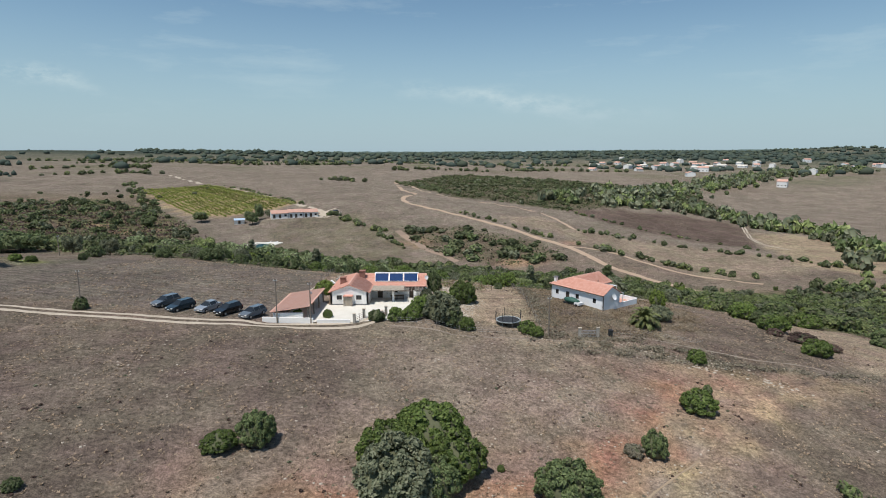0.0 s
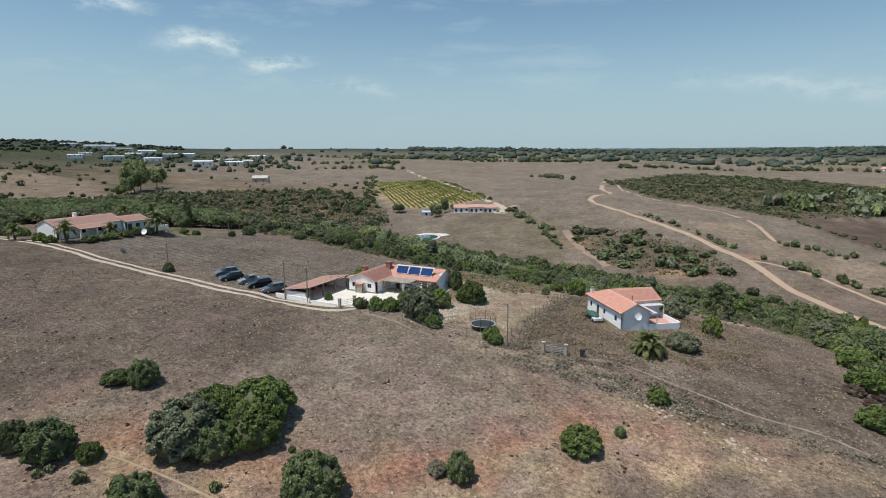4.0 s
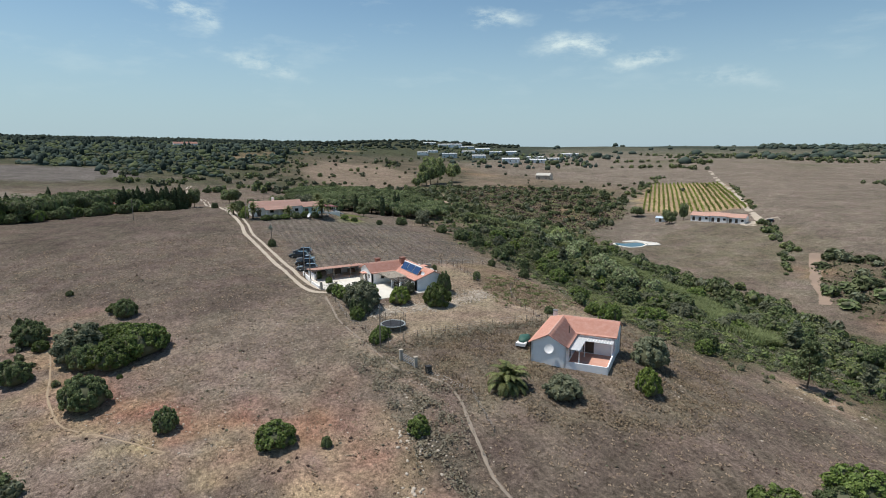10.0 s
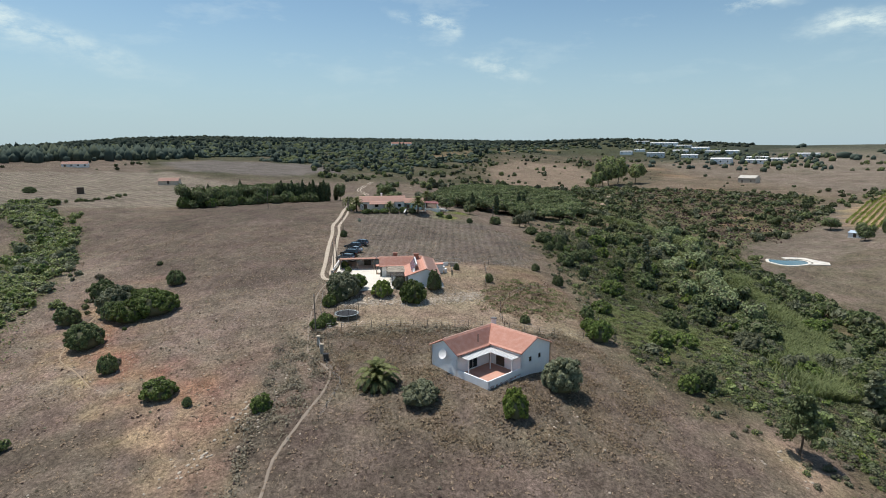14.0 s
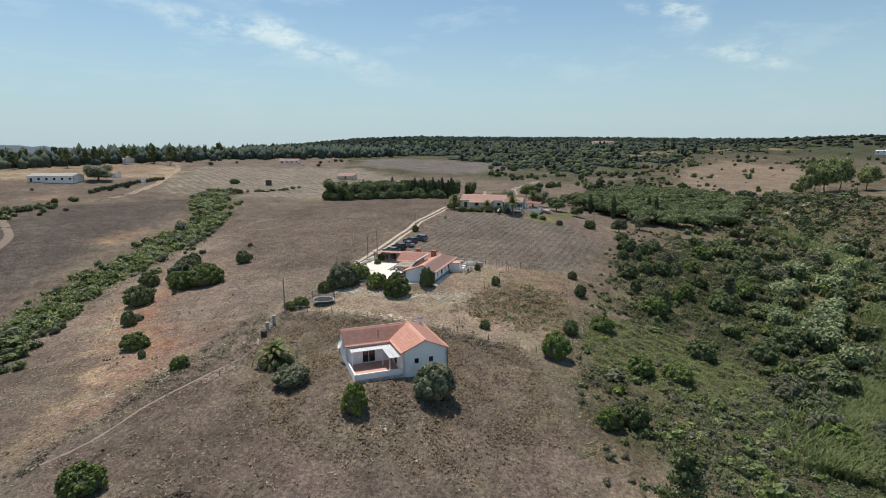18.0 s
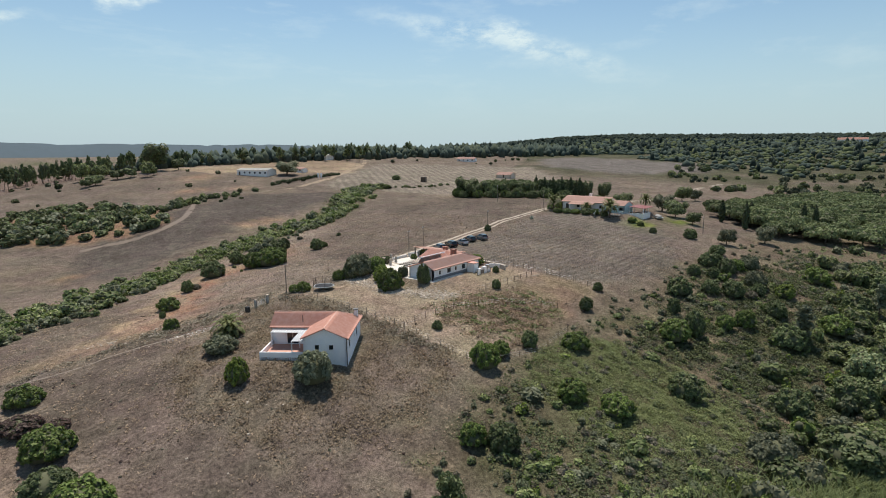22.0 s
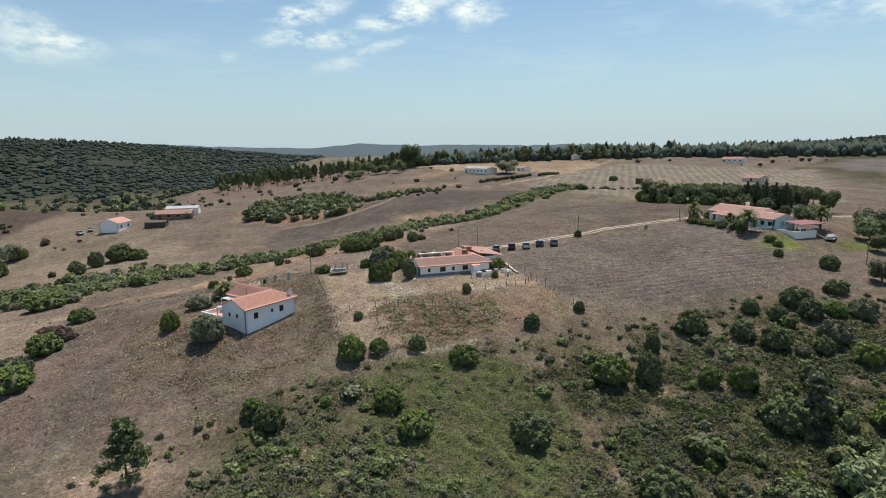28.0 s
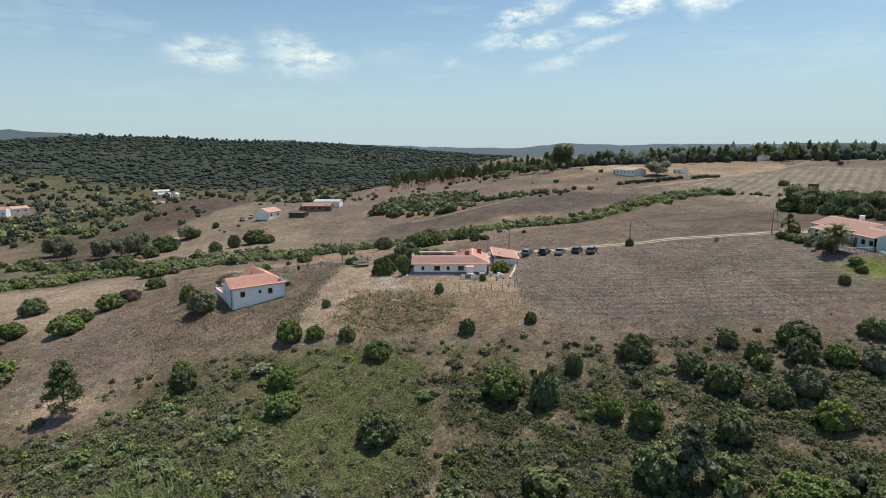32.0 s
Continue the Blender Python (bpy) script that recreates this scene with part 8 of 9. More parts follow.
bin_ = empty("wheeled_bin", 26.2, 83.5, label="dark wheeled bins standing by the field gate", category="bin")
part("body", box(-0.3, 0.3, -0.35, 0.35, 0.06, 0.95), material("dark_plastic", (0.03, 0.035, 0.035), 0.5), bin_)
part("lid", box(-0.33, 0.33, -0.4, 0.38, 0.952, 1.02), BLACK, bin_)
for s in (-1, 1):
    bm = bmesh.new()
    rod(bm, (s * 0.26 - 0.04, 0.36, 0.1), (s * 0.26 + 0.04, 0.36, 0.1), 0.1, n=10)
    part("wheel", bm, BLACK, bin_)
for x, y, w, d, t, m, nm, lb in ((-17.6, 104.6, 1.1, 0.6, 0.8, WHITE, "cupboard", "old white cupboard standing outside the back door"), (-19.4, 104.3, 0.7, 0.7, 0.9, STEEL, "water_butt", "grey metal water butt by the back wall"), (-15.3, 104.9, 1.0, 0.5, 0.75, WHITE, "cupboard", "white cabinet outside the annex")):
    g = empty(nm, x, y, label=lb, category=nm.replace("_", " "))
    part("body", box(-w / 2, w / 2, -d / 2, d / 2, 0, t), m, g)
    part("top", box(-w / 2 - 0.03, w / 2 + 0.03, -d / 2 - 0.03, d / 2 + 0.03, t + 0.002, t + 0.05), m, g)
plank = tagged(part("plank", box(-1.1, 1.1, -0.15, 0.15, 0.02, 0.1), REED_MAT), "pale plank lying in the grass", "plank")
plank.matrix_world = pose(-21.5, 114.9, ground(-21.5, 114.9), 0, 0, -20)
tbl = empty("garden_table", -8, 94.6, 3.55, label="wooden table with benches under the pergola", category="table")
part("tabletop", box(-1.2, 1.2, -0.45, 0.45, 0.70, 0.75), DARKWOOD, tbl)
for px in (-1.05, 1.0):
    for py in (-0.38, 0.33):
        part("leg", box(px, px + 0.07, py, py + 0.07, 0, 0.70), DARKWOOD, tbl)
for py in (-0.85, 0.6):
    part("bench", box(-1.1, 1.1, py, py + 0.28, 0.40, 0.45), DARKWOOD, tbl)


# ---- trees ----
def pine_crown(seed, leaf, clumps=16, low=0.35, wide=0.30, per=60, size=0.032):
    """A loose pine: clumps of needles on whorls of branches, thinner towards the top."""
    rng = np.random.default_rng(seed)
    quads, cv, cf = [], [], []
    nv = 0
    for k in range(clumps):
        t = low + (1 - low) * (k / (clumps - 1)) ** 0.9
        reach = wide * (1.15 - t) / (1.15 - low) * rng.uniform(0.6, 1.1)
        a = k * 2.4 + rng.uniform(-0.4, 0.4)
        c = np.array([reach * math.cos(a), reach * math.sin(a), t * 0.94])
        r = 0.085 * (1.35 - 0.6 * t)
        d = rng.normal(0, 1, (per, 3))
        d /= np.linalg.norm(d, axis=1, keepdims=True)
        quads.append(leaf_quads(c + d * r * rng.uniform(0.5, 1.2, (per, 1)) * [1.25, 1.25, 0.75], d, size, rng))
        v = ICO1[0] * r * 0.62 + c
        cf.append(ICO1[1] + nv)
        cv.append(v)
        nv += len(v)
    return crown_mesh("pine_crown", np.vstack(quads), np.vstack(cv), np.vstack(cf), leaf)


def bare_trunk(name, r, top, whorls, reach, bark=None, seed=1):
    rng = random.Random(seed)
    bm = bmesh.new()
    pts = [Vector((0.02 * math.sin(k * 1.3), 0.02 * math.cos(k * 1.7), -0.03 + (top + 0.03) * k / 5)) for k in range(6)]
    for k in range(5):
        rod(bm, pts[k], pts[k + 1], r * (1 - 0.15 * k), r * (1 - 0.15 * (k + 1)), 7)
    for k in range(whorls):
        t = top * (0.45 + 0.5 * k / max(1, whorls))
        a = k * 2.4
        rod(bm, (0, 0, t), (reach * math.cos(a), reach * math.sin(a), t + reach * 0.35), r * 0.35, r * 0.12, 5)
    me = bpy.data.meshes.new(name)
    bm.to_mesh(me)
    bm.free()
    me.materials.append(bark or BARK)
    return me


def umbrella(seed):
    rng = np.random.default_rng(seed)
    q, cv, cf = crown_arrays(rng, 900, 0.058, 12, spread=0.70, squash=0.36, core=ICO1)
    up = np.array([0, 0, 0.36])
    s = np.array([1, 1, 1.35])
    return crown_mesh("umbrella_crown", q * s + up, cv * s + up, cf, LEAF_STONE_PINE)


def column(seed):
    rng = np.random.default_rng(seed)
    n = 520
    t = rng.uniform(0.03, 1, n)
    r = 0.13 * np.sin(np.clip(t * 1.02 + 0.06, 0, 1) * math.pi) ** 0.55 * rng.uniform(0.85, 1.12, n)
    a = rng.uniform(0, math.tau, n)
    d = np.stack([np.cos(a), np.sin(a), 0.5 + 0 * a], 1)
    q = leaf_quads(np.stack([r * np.cos(a), r * np.sin(a), t], 1), d, 0.035, rng)
    v = ICO2[0] * np.array([0.105, 0.105, 0.47]) + np.array([0, 0, 0.5])
    return crown_mesh("cypress_crown", q, v, ICO2[1], LEAF_CYPRESS)


def tall_tree(seed, leaf, lift=0.22, leaves=1500, lobes=14, size=0.052):
    rng = np.random.default_rng(seed)
    q, cv, cf = crown_arrays(rng, leaves, size, lobes, spread=0.7, squash=1.0, core=ICO1)
    s, up = np.array([0.5, 0.5, 0.60]), np.array([0, 0, lift])
    return crown_mesh("tree_crown", q * s + up, cv * s + up, cf, leaf)


KINDS["pine"] = [(pine_crown(1, LEAF_PINE, clumps=24, low=0.28, wide=0.32, per=150, size=0.017), bare_trunk("pine_trunk", 0.022, 0.92, 9, 0.2))]
KINDS["far_pine"] = [(pine_crown(k, LEAF_PINE, clumps=11, low=0.45, wide=0.26, per=20, size=0.06), bare_trunk("pine_trunk", 0.02, 0.92, 4, 0.2)) for k in (1, 2, 3)]
KINDS["far_gum"] = [(tall_tree(k, LEAF_DARK, 0.3, 160, 5, 0.09), bare_trunk("gum_trunk", 0.025, 0.65, 3, 0.2)) for k in (11, 12)]
KINDS["thin_pine"] = [(pine_crown(3, LEAF_OLIVE, clumps=12, wide=0.2), bare_trunk("thin_trunk", 0.018, 0.95, 7, 0.14))]
KINDS["umbrella"] = [(umbrella(k), bare_trunk("umbrella_trunk", 0.05, 0.62, 5, 0.35)) for k in (4, 5, 6)]
KINDS["cypress"] = [(column(k), bare_trunk("cypress_trunk", 0.02, 0.5, 0, 0)) for k in (7, 8)]
KINDS["tree"] = [(tall_tree(k, LEAF_DARK), bare_trunk("tree_trunk", 0.03, 0.6, 5, 0.2)) for k in (9, 10)]
KINDS["gum"] = [(tall_tree(k, LEAF_SCRUB, 0.25), bare_trunk("gum_trunk", 0.025, 0.65, 5, 0.2)) for k in (11, 12)]
KINDS["olive_tree"] = [(tall_tree(13, LEAF_OLIVE, 0.22), bare_trunk("olive_trunk", 0.04, 0.55, 4, 0.22))]


def tree(key, x, y, wide, tall, label, name="tree", group=""):
    """wide: crown across; tall: whole height."""
    rng = random.Random(int(x * 13 + y * 29) & 0xFFFF)
    crown, trunk = KINDS[key][rng.randrange(len(KINDS[key]))]
    unit = {"pine": 0.72, "far_pine": 0.62, "thin_pine": 0.5, "umbrella": 2.0, "cypress": 0.27}.get(key, 1.05)
    h = new(name)
    h.matrix_world = Matrix.LocRotScale((x, y, ground(x, y) - 0.1), Euler((0, 0, rng.uniform(0, 6.3))), (wide / unit, wide / unit, tall))
    tagged(h, label, "tree", group)
    for nm, me in (("crown", crown), ("trunk", trunk)):
        o = new(nm, me)
        o.parent = h
    return h


tree("pine", 43.0, 142.6, 5.4, 8.4, "young loose pine standing on bare sandy ground", "pine_tree")
for x, y, w, t in ((119, -6, 9, 9.5), (124, -2, 8, 8.5), (116, 2, 7, 8), (128, 4, 8, 8), (133, -4, 7, 7), (112, -32, 8, 6.5), (141, 6, 8, 8), (150, 0, 9, 8.5)):
    tree("olive_tree", x, y, w, t, "grey-green tree beside the lower creek", "tree", "creek trees")
tree("thin_pine", -37.4, 161.3, 4.2, 7.5, "thin grey-green pine above the scrub", "pine_tree")
tree("thin_pine", 27.0, 168.0, 3.6, 6.5, "thin grey-green pine above the scrub", "pine_tree")
tree("thin_pine", -60.0, 172.0, 3.6, 7.0, "thin grey-green pine above the scrub", "pine_tree")
tree("thin_pine", 46.0, 156.0, 3.0, 5.5, "slender pine in the valley", "pine_tree")
gr = np.random.default_rng(21)
spots = scatter(900, gr, (-290, -105, 112, 212), lambda x, y: inside(GROVE, x, y, 1.0))
chosen = []
for p in spots:
    if all(math.dist(p, q) > 7.0 for q in chosen):
        chosen.append(p)
for x, y in chosen[:170]:
    s = gr.uniform(0.9, 1.15)
    tree("umbrella", x, y, 12.0 * s, 5.4 * gr.uniform(0.95, 1.06), "umbrella pine with flat green crown in a grove", "stone_pine", "umbrella pine grove")
for x, y, t in ((-116, 136.5, 9.0), (-123, 128, 7.5), (-134, 150, 9.5), (-137, 153, 9.0), (-150, 132, 6.5), (-170, 150, 6.5), (-178, 148, 6.0)):
    tree("cypress", x, y, 1.9, t, "slim dark cypress among umbrella pines", "cypress", "cypresses")
# the neighbouring garden: cypress row, dark trees, umbrella pines
for k in range(15):
    tree("cypress", -149 + 0.5 * k * 0.5 - 0.1 * (k % 3), 46 + k * 1.55, 2.5, 8.4 + 1.3 * math.sin(k * 2.1), "dark cypress in a close garden row", "cypress", "cypresses")
for x, y, t in ((-190, 20, 8.5), (-196, 30, 7.0), (-178, 8, 7.0), (-160, 70, 6.0)):
    tree("cypress", x, y, 2.0, t, "lone dark cypress behind the garden trees", "cypress", "cypresses")
for x, y, w, t in ((-134, 14, 11, 9.0), (-140, 20, 10, 8.5), (-131, 20, 8, 7.0), (-146, 41, 7, 7.5), (-150, 35, 8, 7.5), (-154, 66, 6, 8.0), (-159, 72, 6, 7.5), (-153, 52, 6, 8.5), (-144, 28, 9, 8.0)):
    tree("tree", x, y, w, t, "dense dark garden tree at the field edge", "tree", "garden trees")
for k in range(16):
    x, y = -140 - 4.2 * k * 0.72 + 3 * math.sin(k * 3.1), 22 + 1.6 * k + 4 * math.cos(k * 2.3)
    tree("umbrella", x, y, 8.6, 8.0, "umbrella pine with flat crown behind the garden", "stone_pine", "garden pines")
for k in range(15):
    u = k / 14
    x, y = -129 - 17 * u + 2.2 * math.sin(k * 2.7), 13 + 48 * u
    bush(CARO if k % 3 else LENT, x, y, 6.2 + 1.4 * math.sin(k * 1.9), 4.2 + 1.0 * math.cos(k * 2.3), WORDS[CARO if k % 3 else LENT] + " under the garden trees", group="garden bushes")
for x, y, w, t in ((-346, 278, 20, 25), (-357, 291, 18, 23), (-338, 270, 15, 19), (-331, 262, 10, 13), (-362, 309, 15, 17), (-328, 256, 8, 8)):
    tree("gum", x, y, w, t, "tall dark gum trees on the heath", "gum_tree", "gum trees")
for key, x, y, w, t in (("tree", -88, -204, 20, 17), ("tree", -60, -190, 9, 6.5), ("tree", -66, -186, 8, 6.0), ("tree", -44, -180, 10, 6.0), ("gum", -72, -178, 9, 10), ("tree", -100, -196, 8, 7), ("tree", -38, -176, 6, 5), ("olive_tree", -128, -117, 15, 8.5), ("tree", -78, -183, 5, 5), ("gum", -57, -205, 10, 9), ("gum", -49, -214, 10, 11)):
    tree(key, x, y, w, t, "rounded dark tree on the southern ridge", "tree", "ridge trees")
rr = np.random.default_rng(31)
burnt = [(-95, -222), (-70, -215), (-35, -255), (5, -280), (60, -290), (72, -330), (40, -420), (0, -440), (-60, -400), (-105, -300)]
ridge_spots = scatter(230, rr, (-105, 75, -445, -215), lambda x, y: inside(burnt, x, y, 6) * np.clip(1.25 - near_line([(-95, -225), (-45, -280), (0, -330), (30, -400)], x, y) / 70, 0.25, 1))
for k, (x, y) in enumerate(ridge_spots):
    tree("far_pine" if k % 3 else "far_gum", x, y, rr.uniform(3.4, 7.0), rr.uniform(8, 15.5), "tall thin pine on the southern ridge", "pine_tree", "ridge pines")
for k in range(60):
    x, y = rr.uniform(-330, -110), 0
    y = -262 - 0.35 * (x + 110) + rr.normal(0, 14)
    tree("far_pine" if k % 2 else "far_gum", x, y, rr.uniform(4.5, 8), rr.uniform(9, 14), "pine in a wood behind the hilltop field", "pine_tree", "hilltop pines")
for key, x, y, w, t in (("tree", -118, 96, 7, 5.5), ("tree", -113, 116, 8, 6), ("olive_tree", -125, 108, 8, 6), ("tree", -130, 90, 5, 4), ("tree", -206, 92, 9, 7), ("olive_tree", -214, 96, 7, 6), ("tree", -104, 124, 5, 4), ("olive_tree", -84, 138, 5, 4.5), ("olive_tree", -98, 145, 5.5, 5), ("tree", -96, 290, 5.5, 8.5), ("tree", -97, 281, 7.5, 7.5), ("olive_tree", -93, 296, 5, 4), ("tree", -150, 282, 7, 5.5), ("tree", -128, 293, 8, 6)):
    tree(key, x, y, w, t, "leafy tree beside a country house", "tree", "garden trees")


# ---- palms ----
def frond_mesh():
    rng = random.Random(2)
    bm = bmesh.new()
    n = 12
    pts = [Vector((0.02 + 0.98 * math.sin(k / n * 1.25) / math.sin(1.25), 0, 0.42 * math.sin(k / n * 2.6) - 0.18 * (k / n) ** 2)) for k in range(n + 1)]
    for a, b in zip(pts[:-1], pts[1:]):
        rod(bm, a, b, 0.012, 0.008, 4)
    for k in range(1, n + 1):
        d = (pts[k] - pts[k - 1]).normalized()
        ln = 0.20 * math.sin(math.pi * (0.12 + 0.82 * k / n))
        for s in (-1, 1):
            for o in (0.0, 0.33, 0.66):
                base = pts[k - 1].lerp(pts[k], o)
                tip = base + d * ln * 0.55 + Vector((0, s * ln, -0.10 * ln - rng.uniform(0, 0.05)))
                bm.faces.new([bm.verts.new(base), bm.verts.new(base + d * 0.05), bm.verts.new(tip)])
    me = bpy.data.meshes.new("frond")
    bm.to_mesh(me)
    bm.free()
    me.materials.append(LEAF_PALM)
    return me


FROND = frond_mesh()


def palm(x, y, trunk, reach, label, n=34):
    rng = random.Random(int(x * 7 + y))
    h = empty("palm_tree", x, y, label=label, category="palm", group="palms")
    bm = bmesh.new()
    for k in range(6):
        a, b = trunk * k / 6, trunk * (k + 1) / 6
        rod(bm, (0, 0, a - (0.3 if k == 0 else 0)), (0, 0, b), 0.30 * (1 - 0.04 * k), 0.26 * (1 - 0.04 * k), 9)
    part("trunk", bm, BARK, h)
    for k in range(n):
        o = new("frond", FROND)
        o.parent = h
        pitch = -62 + 108 * (k / n) ** 0.9 + rng.uniform(-6, 6)
        s = reach * rng.uniform(0.85, 1.1)
        o.matrix_local = pose(0, 0, trunk, 0, 0, k * 137.5 + rng.uniform(-8, 8)) @ pose(0, 0, 0, 0, pitch, 0) @ Matrix.Diagonal((s, s, s, 1))
    return h


palm(34.1, 90.7, 0.7, 2.9, "short bushy palm with arching yellow-green fronds", 48)
palm(-90.5, 82.7, 2.6, 2.7, "date palm with a full crown beside the track")
palm(-87.7, 103.6, 3.2, 3.1, "date palm with a full crown by the deck")
palm(-107, 108, 3.6, 2.6, "pale green palm behind the country house")
palm(-92, 94, 1.2, 2.2, "low palm in the garden hedge")
palm(-104, 79, 2.0, 2.4, "pale palm near the garden entrance")


# ---- other buildings ----
def cottage(name, x, y, turn, w, d, eave, rise, label, wall_mat=WHITEWASH, roof_mat=TILE_PALE, doors=1, windows=3, z=None, group="", category="house", low=1.0, overhang=0.35, back=True, wh=(0.95, 2.0), far=False):
    """A plain gabled house: w along its ridge (x), d across; windows along both long walls."""
    h = empty(name, x, y, z, turn, label, category, group)
    a, b = w / 2, d / 2

    def row(n, doors_):
        holes = []
        for k in range(n + doors_):
            c = w * (k + 0.5) / (n + doors_)
            wide = min(0.6, w / (n + doors_) * 0.3)
            holes.append((c - wide, c + wide, 0.05 if k < doors_ else wh[0], 2.05 if k < doors_ else wh[1]))
        return holes

    for p, q, dd in (((-a, -b), (a, -b), doors), ((a, b), (-a, b), 0)):
        holes = row(windows, dd) if (dd or back) else []
        _, m = wall("wall", p, q, -low, eave, wall_mat, h, holes)
        for k, hh in enumerate(holes):
            window(h, m, hh, DARKWOOD, door=hh[2] < 0.5, pane_mat=DARKWOOD if hh[2] < 0.5 else None, bars=0)
    for p, q, s in (((a, -b), (a, b), a), ((-a, b), (-a, -b), -a)):
        wall("wall", p, q, -low, eave, wall_mat, h)
        bm = bmesh.new()
        pts = [(-b, eave), (b, eave), (0, eave + rise)]
        vs = [[bm.verts.new((xx, yy, zz)) for yy, zz in pts] for xx in (s, s * (1 - 0.3 / a))]
        bm.faces.new(vs[0])
        bm.faces.new(vs[1][::-1])
        for k in range(3):
            bm.faces.new((vs[0][k], vs[1][k], vs[1][(k + 1) % 3], vs[0][(k + 1) % 3]))
        bmesh.ops.recalc_face_normals(bm, faces=bm.faces)
        part("gable_wall", bm, wall_mat, h)
    for tt in (0, 180):
        slope("roof_slope", (-a - 0.2, a + 0.2), (-b - overhang, eave - overhang * rise / b + 0.05, 0.0, eave + rise + 0.08), roof_mat, h, pose(0, 0, 0, 0, 0, tt), pitch=2.4 if far else 0.5, depth=0.06, course=2.5 if far else 0.42)
    return h


# the country house with deck and garden
D = cottage("country_house", -99.5, 91.5, 90, 16, 8.5, 2.9, 1.5, "long white country house with tiled roof among palms", roof_mat=TILE_PALE, doors=1, windows=3, z=8.9)
chimney(D, -0.3, 1.6, 3.6, 5.4, WHITEWASH, 0.7)
slope("porch_roof", (-4.5, 4.0), (-7.0, 2.25, -4.26, 2.85), TILE_PALE, D, label="tiled porch roof", pitch=0.5, depth=0.06)
for px in (-4.2, -0.3, 3.6):
    part("porch_post", box(px, px + 0.3, -6.8, -6.5, 0, 2.25), WHITEWASH, D)
cottage("garden_annex", -97.2, 102.6, 90, 6.6, 7.0, 2.7, 1.1, "pale turquoise annex with tiled roof beside a deck", wall_mat=material("turquoise_paint", (0.50, 0.68, 0.68), 0.8, (0.42, 0.58, 0.58), 1.0, 0.4), doors=1, windows=2, z=8.8)
deck = empty("deck", -91, 102.0, 8.75, 0, "raised grey deck with pale railing", "deck")
part("floor", box(-2.6, 2.6, -4.2, 4.2, -0.2, 0), GREYWOOD, deck)
for px in (-2.4, 2.4):
    for py in (-4.0, 0.0, 4.0):
        part("post", box(px - 0.08, px + 0.08, py - 0.08, py + 0.08, -3.2, -0.2), GREYWOOD, deck)
for k in range(17):
    part("baluster", box(2.52, 2.58, -4.2 + k * 0.52, -4.14 + k * 0.52, 0, 0.95), WHITE, deck)
for k in range(10):
    part("baluster", box(-2.5 + k * 0.52, -2.44 + k * 0.52, 4.12, 4.18, 0, 0.95), WHITE, deck)
part("rail", box(2.48, 2.6, -4.2, 4.2, 0.952, 1.03), WHITE, deck)
part("rail", box(-2.6, 2.47, 4.1, 4.2, 0.952, 1.03), WHITE, deck)
for k in range(8):
    part("step", box(1.3, 2.4, 4.22 + 0.28 * k, 4.5 + 0.28 * k, -0.3 - 0.24 * k, -0.24 - 0.24 * k), DARKWOOD, deck)
for px in (1.28, 2.36):
    part("handrail", box(px, px + 0.06, -0.04, 3.3, -0.04, 0.04, pose(0, 4.2, 0.7, -40, 0, 0)), DARKWOOD, deck)
basement = empty("terrace_base", -97.4, 109.2, 8.45, 0, "white-walled raised terrace at the house end", "terrace")
part("wall", box(-3.4, 3.4, -3.0, 2.6, -3.0, 0.0), WHITEWASH, basement)
part("parapet", box(-3.4, 3.4, 2.42, 2.6, 0.002, 0.75), WHITEWASH, basement)
part("parapet", box(3.22, 3.4, -3.0, 2.41, 0.002, 0.75), WHITEWASH, basement)
MAROON = material("maroon_sheet", (0.20, 0.062, 0.060), 0.6, (0.27, 0.10, 0.09), 1.0, 0.5)
shelter = empty("sun_shelter", -99.4, 109.0, 8.46, 0, "maroon flat-roofed shelter on white posts", "shelter")
part("roof", box(-4.4, 3.6, -2.6, 2.5, 2.3, 2.42, pose(0, 0, 0, -4, 0, 0)), MAROON, shelter)
for px in (-1.2, 1.0, 3.2):
    for py in (-2.2, 2.1):
        part("post", box(px - 0.08, px + 0.08, py - 0.08, py + 0.08, 0.0, 2.28 - 0.07 * py), WHITE, shelter)
for x, y, w, t, k in ((-87.5, 86, 3.4, 2.0, LENT), (-88, 89, 3.6, 1.8, CARO), (-88.2, 92, 3.4, 1.8, LENT), (-88.4, 95.5, 3.6, 2.0, CARO), (-88.6, 98.5, 3.2, 2.4, LENT), (-88.2, 101.5, 3.2, 2.2, CARO), (-87, 111, 3.0, 1.6, LENT), (-86, 114, 2.6, 1.4, LENT), (-93, 80.5, 3.2, 2.0, LENT), (-98, 81.0, 3.4, 2.2, FRES), (-110, 84, 3.4, 2.4, FRES), (-116, 82.4, 3.0, 3.0, CARO), (-124, 84, 4.2, 3.6, CARO), (-141, 77.6, 3.0, 2.4, CARO)):
    bush(k, x, y, w, t, WORDS[k] + " in a garden hedge", group="garden bushes")
dishstand = empty("dish_stand", -86.6, 99.2, label="white satellite dish standing in the garden", category="satellite dish")
bm = bmesh.new()
rod(bm, (0, 0, -0.1), (0, 0, 1.0), 0.05)
part("mast", bm, STEEL, dishstand)
bm = bmesh.new()
dish(bm, Vector((0, 0, 1.3)), Vector((0.3, -0.8, 0.5)), 0.75)
part("reflector", bm, WHITE, dishstand)
boat = empty("covered_trailer", -103.5, 113.5, label="grey covered trailer parked on green grass", category="trailer", turn=30)
part("bed", box(-2.6, 2.6, -1.0, 1.0, 0.45, 0.7), STEEL, boat)
